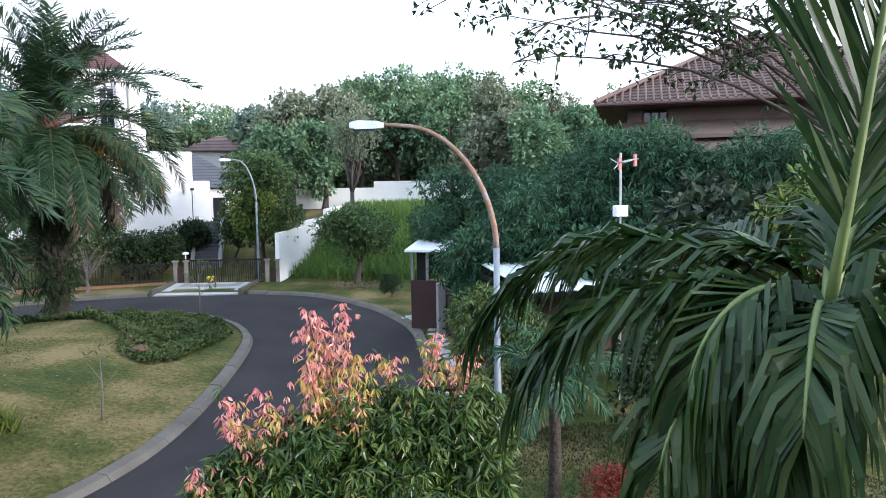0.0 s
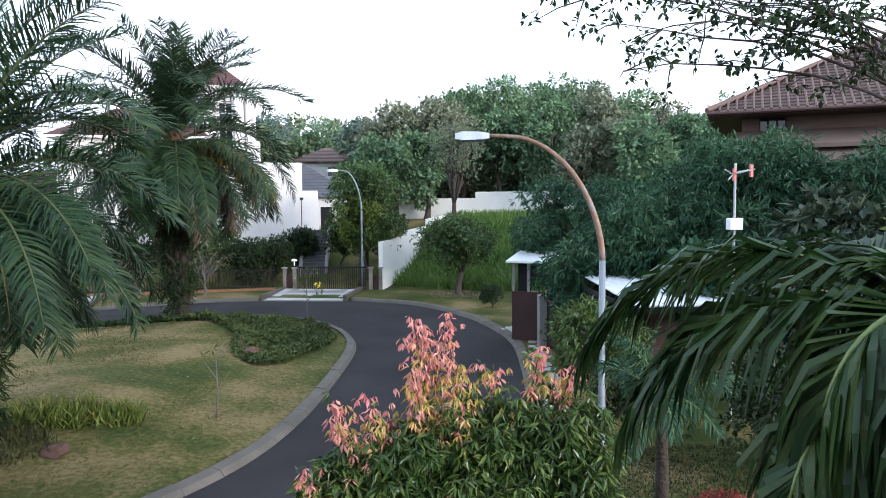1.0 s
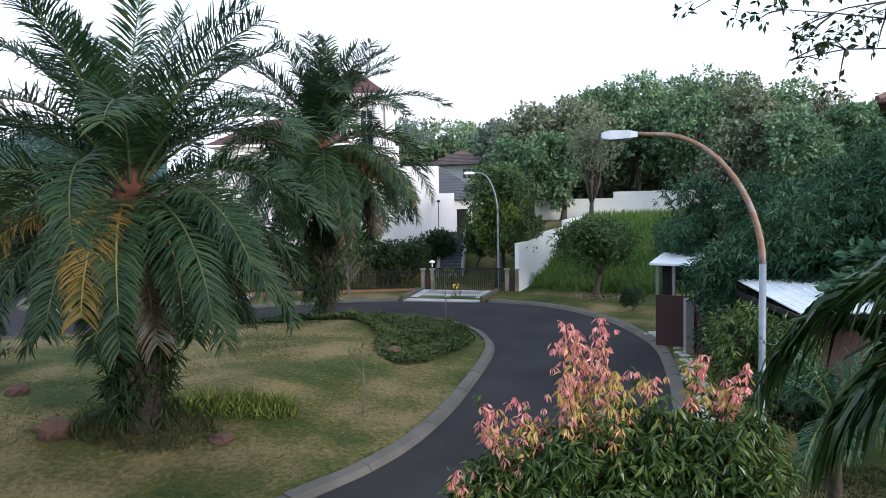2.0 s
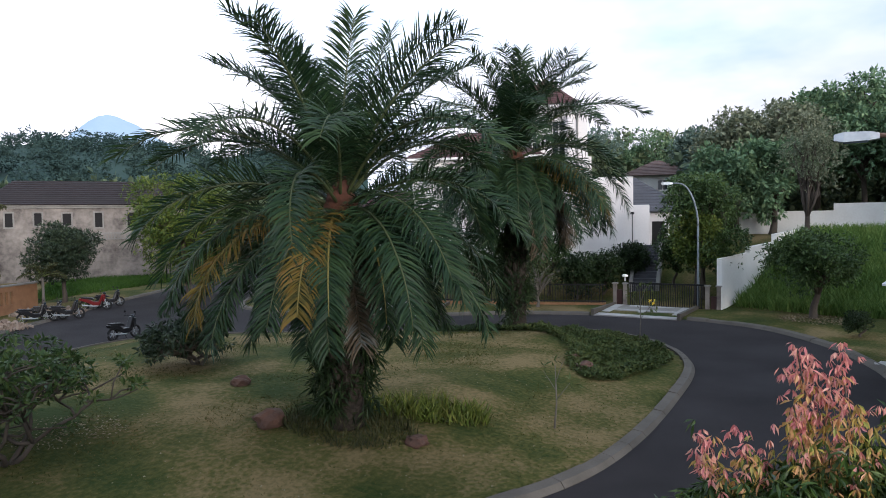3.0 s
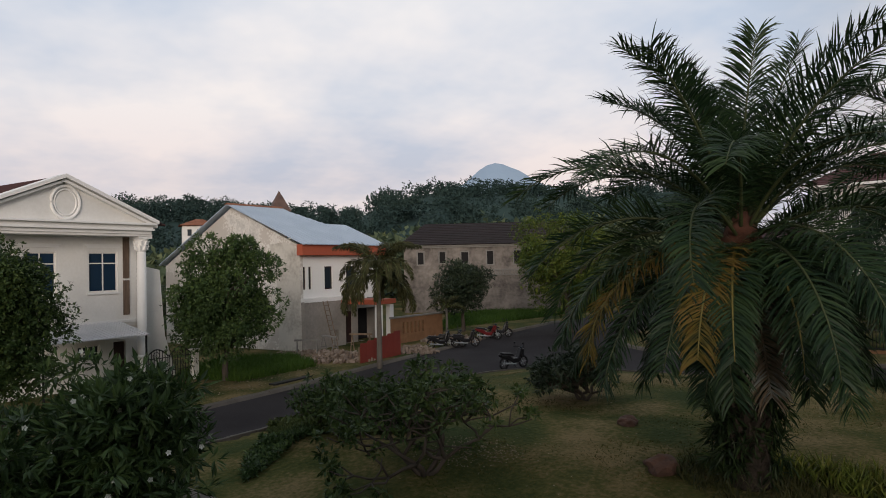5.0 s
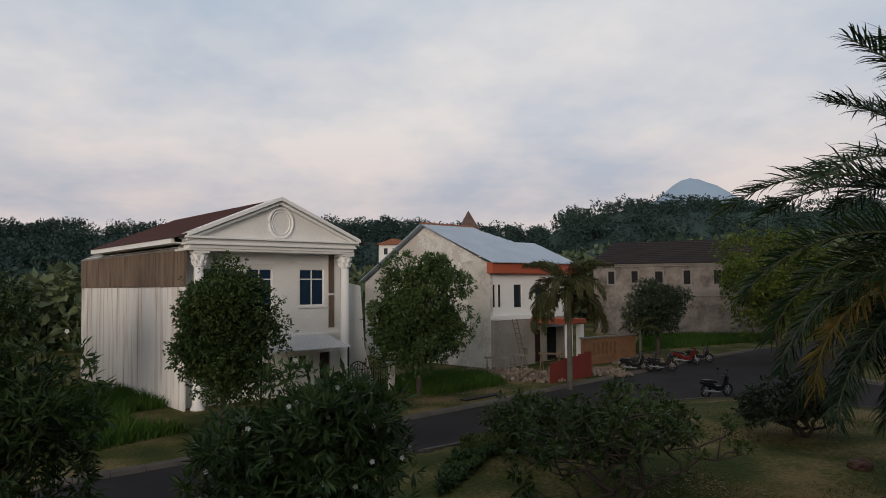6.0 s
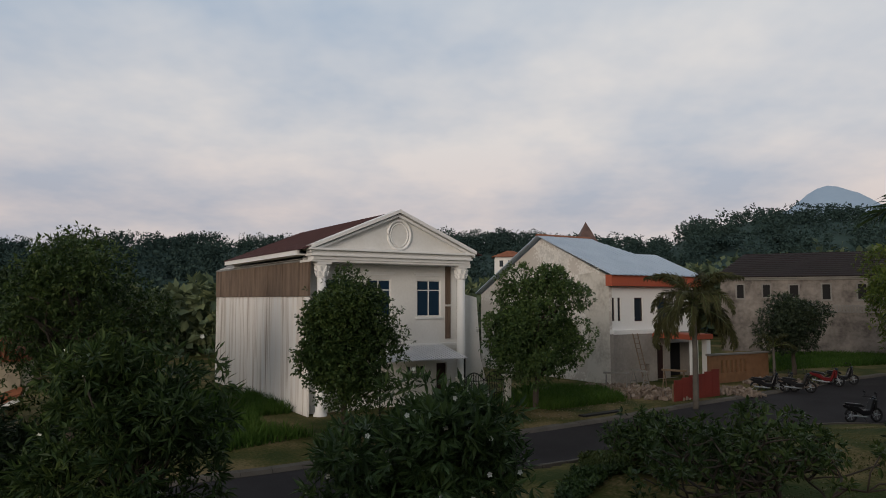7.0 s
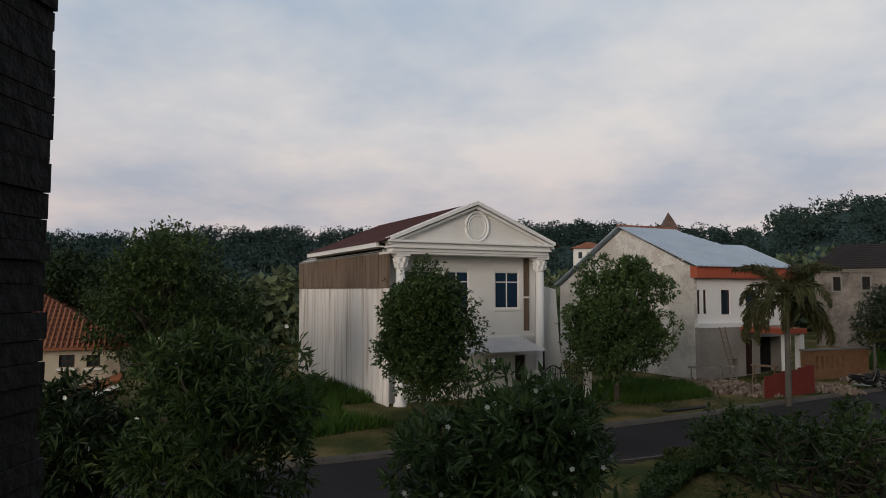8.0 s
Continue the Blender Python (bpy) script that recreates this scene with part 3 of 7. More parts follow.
g.f = np.stack([idx[:-1, :-1], idx[:-1, 1:], idx[1:, 1:], idx[1:, :-1]], -1).reshape(-1, 4).tolist()
thing("ground", (0, 0, 0), 0, "patchy green and straw-brown lawn and verge grass", "lawn", "", "structure", g.mesh("ground", M["lawn"], True))

# road sheet
rx, ry = np.arange(-62, 2.5, 0.5), np.arange(-24, 64, 0.5)
RX, RY = np.meshgrid(rx, ry)
road_in = np.minimum(inside_distance(RX.ravel(), RY.ravel(), OUTER), -inside_distance(RX.ravel(), RY.ravel(), ISLAND)).reshape(RX.shape)
RZ = base_height(RX, RY) + 0.02 + 0.012 * np.sin(RX * 0.5) * np.cos(RY * 0.4)
idx = np.arange(RX.size).reshape(RX.shape)
keep = (np.maximum.reduce([road_in[:-1, :-1], road_in[1:, :-1], road_in[:-1, 1:], road_in[1:, 1:]]) > -0.1)
g = Geo()
g.v.append(np.stack([RX, RY, RZ], -1).reshape(-1, 3))
g.f = np.stack([idx[:-1, :-1], idx[:-1, 1:], idx[1:, 1:], idx[1:, :-1]], -1)[keep].tolist()
thing("road", (0, 0, 0), 0, "dark asphalt road curving round the grassy island", "road", "", "structure", g.mesh("road", M["asphalt"], True))


def kerb_stones(name, loop, inward, label, pick=lambda x, y: True, wide=0.27):
    """Kerb stones laid end to end along an outline."""
    owner = thing(name, (0, 0, 0), 0, label, "kerb", "", "structure")
    seg = np.linalg.norm(np.roll(loop, -1, 0) - loop, axis=1)
    arc = np.concatenate([[0], np.cumsum(seg)])
    ring = np.vstack([loop, loop[:1]])
    stones = int(arc[-1] / 0.95)
    r2 = np.random.default_rng(8)
    for i in range(stones):
        s = np.linspace(i, i + 0.985, 3) / stones * arc[-1]
        p = np.stack([np.interp(s, arc, ring[:, 0]), np.interp(s, arc, ring[:, 1])], 1)
        if not pick(*p[1]):
            continue
        t = np.gradient(p, axis=0)
        t /= np.linalg.norm(t, axis=1)[:, None]
        nrm = np.stack([-t[:, 1], t[:, 0]], 1) * inward
        lift = r2.normal() * 0.008
        v, f = [], []
        for a in range(3):
            for off, h in ((-0.06, -0.15), (-0.06, 0.03), (0.03, 0.135), (wide, 0.165), (wide, -0.15)):
                x, y = p[a] + nrm[a] * off
                v.append((x, y, float(base_height(x, y)) + h + lift))
        for a in range(2):
            for b in range(5):
                f.append((a * 5 + b, a * 5 + (b + 1) % 5, a * 5 + 5 + (b + 1) % 5, a * 5 + 5 + b))
        f += [(0, 1, 2, 3, 4)[::-1], (10, 11, 12, 13, 14)]
        part("kerb_stone", Geo().add(v, f), M["kerb"], owner)


kerb_stones("kerb_island", ISLAND, 1, "worn grey concrete kerb round the island", lambda x, y: True)
kerb_stones("kerb_outer", OUTER, -1, "pale concrete kerb along the outer edge of the road", lambda x, y: y > -9 and not (-14.2 < x < -9.9 and y > 33) and x > -48 and not (x > -18 and y < 4))


# ---------- lamps ----------
def street_lamp(at, height, reach, toward, arm_mat, label):
    t = thing("street_lamp", at, toward, label, "street lamp", "street lamps")
    g = Geo().lathe([(0.10, -0.1), (0.10, 0.05), (0.072, 0.12), (0.068, 1.6), (0.058, 1.65), (0.054, height * 0.66)], 12)
    part("pole", g, M["pole"], t, smooth=True)
    a = np.linspace(0, 1, 16)
    path = np.stack([reach * (1 - np.cos(a * math.pi / 2)) , 0 * a, height * 0.66 + (height * 0.34) * np.sin(a * math.pi / 2) ** 1.1], 1)
    path = np.vstack([path, [reach + 0.35, 0, height + 0.02]])
    part("arm", Geo().tube(path, np.linspace(0.054, 0.034, 17), 10), arm_mat, t, smooth=True)
    head = Geo()
    for x, w, z0, z1 in ((0, 0.06, -0.03, 0.05), (0.12, 0.10, -0.05, 0.08), (0.45, 0.12, -0.06, 0.09), (0.58, 0.07, -0.03, 0.06)):
        head.v.append(np.array([(reach + 0.28 + x, -w, z0 + height), (reach + 0.28 + x, w, z0 + height), (reach + 0.28 + x, w * 0.7, z1 + height), (reach + 0.28 + x, -w * 0.7, z1 + height)]))
    head.n = 16
    head.f = [(4 * i + j, 4 * i + (j + 1) % 4, 4 * i + 4 + (j + 1) % 4, 4 * i + 4 + j) for i in range(3) for j in range(4)] + [(3, 2, 1, 0), (12, 13, 14, 15)]
    h = part("lamp_head", head, M["lamp_white"], t)
    part("lens", Geo().box(reach + 0.42, -0.085, height - 0.085, reach + 0.74, 0.085, height - 0.05), M["glass"], h, "clear lamp lens")
    return t


street_lamp((0.97, 12.17, floor_at(0.97, 12.17)), 6.22, 1.62, 182, M["rust"], "grey steel street lamp with a rusty curved arm")
street_lamp((-9.83, 37.5, floor_at(-9.83, 37.5)), 6.45, 0.95, 198, M["pole"], "slim grey street lamp beside the driveway")


# ---------- oil palms ----------
def oil_palm(at, trunk_h, seed, size, rings, label, spin=0.0):
    rng = np.random.default_rng(seed)
    t = thing("oil_palm", at, spin, label, "palm tree", "oil palms on the island")
    g = Geo()
    s = np.linspace(0, 1, 12)
    g.tube(np.stack([0.06 * np.sin(s * 4), 0.05 * np.cos(s * 3), -0.2 + s * (trunk_h + 0.2)], 1), 0.30 + 0.16 * np.exp(-s * 7) + 0.10 * np.exp(-(1 - s) * 5), 14)
    part("trunk", g, M["palm_trunk"], t, smooth=True)
    boots = Geo()
    for i in range(150):
        a, z = i * 2.4, trunk_h * (0.12 + 0.86 * i / 150)
        r = 0.33
        c = np.array([math.cos(a) * r, math.sin(a) * r, z])
        out = np.array([math.cos(a) * 0.5, math.sin(a) * 0.5, 0.9])
        boots.tube([c, c + out * 0.16, c + out * rng.uniform(0.22, 0.38)], [0.09, 0.075, 0.02], 5)
    part("boot_cover", boots, M["palm_trunk"], t, "old cut leaf bases", kind="stuff")
    part("heart", Geo().lathe([(0.30, trunk_h - 0.5), (0.46, trunk_h - 0.1), (0.40, trunk_h + 0.35), (0.22, trunk_h + 0.8), (0.05, trunk_h + 1.1)], 12), M["fibre"], t, "red-brown fibrous leaf bases", smooth=True)
    kinds = {}
    for key, e0, bend in rings_shapes:
        lax = key in ("low", "droop", "hang", "skirt")
        for v in range(3):
            kinds[key, v] = frond_geo(rng, size * ring_size[key] * rng.uniform(0.92, 1.06), e0 + rng.normal() * 4, bend + rng.normal() * 6, 136, (0.84 if lax else 0.95) * size / 4.9, 0.032 * size / 4.75, 62, 6 if lax else 22, 18, 0.50 if lax else 0.34, 0.11, 0.042, rng.normal() * 8, 0.62, 0.5)
    fresh = {}
    for i, (key, azimuth, tone) in enumerate(rings):
        st, lf = kinds[key, i % 3]
        leaf_mat, stalk_mat, words = TONES[tone]
        if (key, i % 3, tone) not in fresh:
            fresh[key, i % 3, tone] = (lf.mesh("frond", M[leaf_mat]), st.mesh("stalk", M[stalk_mat], True))
        low = e_of[key]
        h = trunk_h + 0.15 + 0.55 * max(0, low) / 90
        m = pose(0.28 * math.cos(radians(azimuth)) * (1 - low / 110), 0.28 * math.sin(radians(azimuth)) * (1 - low / 110), h, rng.normal() * 7, 0, azimuth)
        fr = part("frond", fresh[key, i % 3, tone][0], None, t, words, m=m)
        part("stalk", fresh[key, i % 3, tone][1], None, fr)
    # ferns and small plants growing on the trunk
    clumps = [(0.42 * math.cos(a), 0.42 * math.sin(a), z, 0.30, 0.34) for a, z in zip(rng.uniform(0, 6.3, 80), rng.uniform(0.25, trunk_h * 0.88, 80))]
    part("fern_growth", Geo().quads(whorls(rng, clumps, 12, 6, 0.32, 0.05, 0.9)), M["leaf_dark"], t, "ferns growing on the trunk", kind="stuff")
    return t


TONES = {"green": ("oilpalm", "stalk_dark", ""), "pale": ("oilpalm", "rachis", "green frond on a yellow stalk"), "yellow": ("oilpalm_yellow", "rachis", "yellowing frond"), "dead": ("oilpalm_dead", "oilpalm_dead", "dead brown hanging frond")}
rings_shapes = [("spear", 82, 24), ("high", 68, 56), ("mid", 50, 84), ("out", 28, 96), ("low", 8, 92), ("droop", 2, 86), ("hang", -12, 70), ("skirt", -42, 40)]
ring_size = {"spear": 0.76, "high": 0.91, "mid": 0.98, "out": 0.95, "low": 0.92, "droop": 0.84, "hang": 0.84, "skirt": 0.70}
e_of = {"spear": 84, "high": 70, "mid": 52, "out": 30, "low": 6, "droop": -4, "hang": -14, "skirt": -30}


def ring_list(seed, counts, pale=(), yellow=(), dead=()):
    """Fronds ring by ring: kind, azimuth, tone."""
    r = np.random.default_rng(seed)
    out = []
    for (key, _, _), n in zip(rings_shapes, counts):
        a0 = r.uniform(0, 360)
        for i in range(n):
            out.append((key, a0 + i * 360 / n + r.normal() * 9, "green"))
    for tone, where in (("pale", pale), ("yellow", yellow), ("dead", dead)):
        out += [("skirt" if tone == "dead" else "droop", a, tone) for a in where]
    return out


oil_palm((-11.1, 11.85, floor_at(-11.1, 11.85)), 4.6, 3, 4.9, ring_list(4, (4, 9, 10, 9, 10, 0, 10, 7), (-54, -34), (-108, -62), (-46,)), "tall oil palm with arching feathery fronds, some yellow")
oil_palm((-14.5, 26.4, floor_at(-14.5, 26.4)), 6.9, 6, 5.7, ring_list(12, (5, 9, 9, 8, 12, 0, 18, 17), (-82,), (-14, 12), (-32, -6, 4)), "tall oil palm with drooping browned lower fronds")

# ---------- house with a pediment ----------
def window_unit(parent, x0, x1, z0, z1, y, glassy="glass", bars=1, cross=None, frame="white", deep=0.06):
    w = part("window", Geo().wall(x0, x1, z0, z1, y, y + deep, [(x0 + 0.06, x1 - 0.06, z0 + 0.06, z1 - 0.06)]), M[frame], parent)
    part("pane", Geo().box(x0 + 0.05, y + deep * 0.5, z0 + 0.05, x1 - 0.05, y + deep * 0.5 + 0.015, z1 - 0.05), M[glassy], w, "dark reflecting pane")
    for i in range(bars):
        x = x0 + (x1 - x0) * (i + 1) / (bars + 1)
        part("mullion", Geo().box(x - 0.025, y - 0.004, z0 + 0.06, x + 0.025, y + deep * 0.5, z1 - 0.06), M[frame], w)
    for c in cross or ():
        z = z0 + (z1 - z0) * c
        part("transom", Geo().box(x0 + 0.06, y - 0.006, z - 0.025, x1 - 0.06, y + deep * 0.5, z + 0.025), M[frame], w)
    return w


def pediment_house():
    h = thing("white_house", (-32.3, -4.6, -0.05), 120, "white two-storey house with classical pediment and maroon roof", "house")
    wins = [(1.05, 2.42, 4.4, 6.2), (3.06, 4.39, 4.4, 6.2), (5.82, 7.2, 4.4, 6.2)]
    low = [(5.27, 6.3, 1.35, 2.05), (6.95, 7.55, 0.0, 2.1)]
    g = Geo().wall(0.02, 8.15, 0, 7.15, 1.0, 1.25, wins + low)
    part("wall", g, M["white"], h)
    for b in ((0.06, 1.25, 0, 0.28, 15.5, 7.1), (7.95, 1.25, 0, 8.15, 15.5, 7.1), (0.28, 15.3, 0, 7.95, 15.5, 7.1)):
        part("outer_wall", Geo().box(*b), M["white"], h)
    # a near-black sheet stands in for the shade of the rooms
    part("inside", Geo().box(0.5, 1.6, 0.1, 7.8, 1.7, 7.0), M["dark"], h, "black sheet for unlit rooms behind the windows")
    for x0, x1, z0, z1 in wins:
        w = window_unit(h, x0, x1, z0, z1, 1.06, "glass_blue", 1, (0.72,))
        part("hood", Geo().box(x0 - 0.2, 0.93, z1 + 0.28, x1 + 0.2, 1.0, z1 + 0.36).box(x0 - 0.1, 0.96, z1 + 0.2, x1 + 0.1, 1.0, z1 + 0.28), M["white_clean"], w)
        part("sill", Geo().box(x0 - 0.08, 0.92, z0 - 0.1, x1 + 0.08, 1.0, z0 - 0.02), M["white_clean"], w)
    window_unit(h, 5.27, 6.3, 1.35, 2.05, 1.06, "glass", 3, (0.5,))
    part("door", Geo().box(6.97, 1.1, 0, 7.53, 1.16, 2.08), M["dark_brown"], h, "dark wooden front door")
    # floor band between the storeys
    part("band", Geo().box(0.5, 0.86, 2.95, 8.15, 1.0, 3.1).box(0.5, 0.92, 2.8, 8.15, 1.0, 2.95), M["white_clean"], h, bevel=0.01)
    # columns with leafy capitals
    for x in (0.55, 7.93):
        c = part("column", Geo().lathe([(0.30, 0), (0.30, 0.25), (0.25, 0.3), (0.22, 0.4), (0.20, 6.2)], 18, (x, 0.28)), M["white_clean"], h, smooth=True)
        cap = Geo().lathe([(0.20, 6.2), (0.24, 6.26), (0.22, 6.3), (0.23, 6.5), (0.30, 6.72), (0.34, 6.8)], 16, (x, 0.28)).box(x - 0.34, -0.06, 6.8, x + 0.34, 0.62, 6.9)
        for i in range(8):
            a = i * math.pi / 4
            for z, r in ((6.3, 0.24), (6.52, 0.26)):
                p = np.array([x + r * math.cos(a + z), 0.28 + r * math.sin(a + z), z])
                o = np.array([math.cos(a + z), math.sin(a + z), 0])
                cap.tube([p, p + o * 0.03 + [0, 0, 0.12], p + o * 0.1 + [0, 0, 0.18]], [0.06, 0.055, 0.03], 5)
        part("capital", cap, M["white_clean"], c, "carved leaf capital")
    # pilaster panel beside the far column
    part("brown_panel", Geo().box(7.45, 0.95, 3.3, 7.75, 0.995, 4.9).box(7.45, 0.95, 5.0, 7.75, 0.995, 6.9), M["rust_sheet"], h, "brown panel strips")
    part("soffit", Geo().box(-0.1, -0.1, 6.9, 8.25, 1.3, 7.0), M["white"], h)
    # cornice and pediment
    g = Geo()
    for x0, y0, z0, z1 in ((-0.15, -0.15, 7.0, 7.15), (-0.28, -0.28, 7.15, 7.24), (-0.22, -0.22, 7.24, 7.4), (-0.4, -0.4, 7.4, 7.5)):
        g.box(x0 + 0.12, y0, z0, 8.1 - x0 * 0.6, 0.5, z1)
    part("cornice", g, M["white_clean"], h, bevel=0.012)
    part("pediment", Geo().prism([(0.0, 7.5), (8.25, 7.5), (4.12, 9.12)], "y", -0.05, 0.3), M["white"], h)
    rk = Geo()
    for off, thick, y in ((0.0, 0.16, -0.42), (-0.17, 0.12, -0.28)):
        for sx in (-1, 1):
            a, b = np.array([4.12 + sx * 4.3, 7.46 + off]), np.array([4.12, 9.26 + off])
            rk.prism([tuple(a), tuple(b), (b[0], b[1] + thick), (a[0], a[1] + thick)][::sx], "y", y, 0.3)
    part("raking_cornice", rk, M["white_clean"], h)
    ring = Geo()
    a = np.linspace(0, 2 * np.pi, 33)
    ring.tube(np.stack([4.25 + 0.6 * np.cos(a), 0 * a - 0.07, 8.25 + 0.68 * np.sin(a)], 1), 0.07, 6, False)
    ring.tube(np.stack([4.25 + 0.46 * np.cos(a), 0 * a - 0.06, 8.25 + 0.54 * np.sin(a)], 1), 0.035, 6, False)
    part("oval_moulding", ring, M["white_clean"], h, "raised oval moulding", smooth=True)
    # roof behind the pediment, and its eaves
    rf = []
    for sx in (-1, 1):
        e = np.array([4.12 + sx * 4.7, 7.38])
        t = np.array([4.12, 9.3])
        for i in range(22):
            p, q = e + (t - e) * i / 22, e + (t - e) * (i + 1) / 22
            rf.append(Geo().prism([(p[0], p[1] + 0.03), (q[0], q[1]), (q[0], q[1] + 0.05), (p[0], p[1] + 0.09)][::sx], "y", -0.3, 12.2))
    course_roof("roof", rf, M["roof_maroon"], h, "maroon tiled roof")
    part("gable_back", Geo().prism([(0.0, 7.1), (8.25, 7.1), (8.25, 7.4), (4.12, 9.2), (0.0, 7.4)], "y", 12.0, 12.2), M["white"], h)
    part("eaves_board", Geo().box(-0.55, 0.5, 7.2, -0.42, 12.2, 7.42).box(-0.42, 0.5, 7.2, 0.06, 12.2, 7.26), M["white_clean"], h)
    # sheet cladding on the flank: white below, brown above, grey flashing on top
    r = np.random.default_rng(2)
    for i in range(22):
        y0 = 0.35 + i * 0.705
        part("flank_sheet", Geo().box(-0.02 - 0.012 * (i % 2), y0, -0.5, 0.06, y0 + 0.70, 5.36 + r.normal() * 0.01), M["streaked"], h, "rain-streaked white flank sheet")
    for i in range(14):
        y0 = 0.35 + i * 1.108
        part("upper_sheet", Geo().box(-0.06 - 0.015 * (i % 2), y0, 5.38, 0.05, y0 + 1.10, 6.95), M["rust_sheet"], h, "brown weathered upper sheet")
    part("flashing", Geo().prism([(-0.1, 6.93), (-0.1, 7.0), (0.75, 7.42), (0.75, 7.34)], "y", 1.3, 15.9), M["concrete"], h)
    # canopy over the entrance
    can = []
    for i in range(24):
        x0 = 2.6 + i * 0.195
        can.append(Geo().prism([(1.0, 3.02), (-1.3, 2.5), (-1.3, 2.54), (1.0, 3.06)], "x", x0, x0 + 0.10))
        can.append(Geo().prism([(1.0, 2.99), (-1.3, 2.47), (-1.3, 2.51), (1.0, 3.03)], "x", x0 + 0.10, x0 + 0.195))
    cn = course_roof("canopy", can, M["white_sheet"], h, "white corrugated canopy", "corrugation")
    for x in (2.7, 7.15):
        part("canopy_post", Geo().tube([(x, -1.2, 0), (x, -1.2, 2.5)], 0.045, 8), M["iron"], cn)
    part("step", Geo().box(2.5, -1.4, -0.1, 8.2, 1.0, 0.12), M["concrete"], h)
    part("side_wall", Geo().prism([(8.35, 0.0), (10.2, 0.0), (9.55, 2.2), (9.3, 5.35), (8.6, 5.5), (8.35, 5.3)], "y", 0.9, 1.15), M["white"], h, "sloping white side wall")
    return h


pediment_house()


def front_gate():
    t = thing("front_gate", (-35.1, 2.3, 0.0), 120, "black wrought iron gate between white posts", "gate")
    for x in (-0.5, 2.25):
        part("post", Geo().box(x, -0.15, -0.1, x + 0.3, 0.15, 1.45).box(x - 0.05, -0.2, 1.45, x + 0.35, 0.2, 1.53), M["white"], t, bevel=0.015)
    for k, x0 in enumerate((-0.18, 1.04)):
        lf = Geo()
        a = np.linspace(0, 1, 12)
        lf.tube(np.stack([x0 + a * 1.18, 0 * a, 1.35 + 0.35 * np.sin(a * math.pi)], 1), 0.03, 6)
        for i in range(9):
            x = x0 + 0.03 + i * 0.14
            lf.tube([(x, 0, 0.05), (x, 0, 1.35 + 0.35 * math.sin((x - x0) / 1.18 * math.pi))], 0.016, 5)
        for z in (0.12, 0.7, 1.3):
            lf.tube([(x0, 0, z), (x0 + 1.18, 0, z)], 0.02, 5)
        for cx, cz in ((0.35, 1.0), (0.83, 1.0), (0.59, 1.42)):
            b = np.linspace(0, 11, 30)
            lf.tube(np.stack([x0 + cx + 0.02 * b * np.cos(b), 0 * b, cz + 0.02 * b * np.sin(b)], 1), 0.014, 4)
        part("gate_leaf", lf, M["iron"], t, "scrolled iron leaf")
    return t


front_gate()


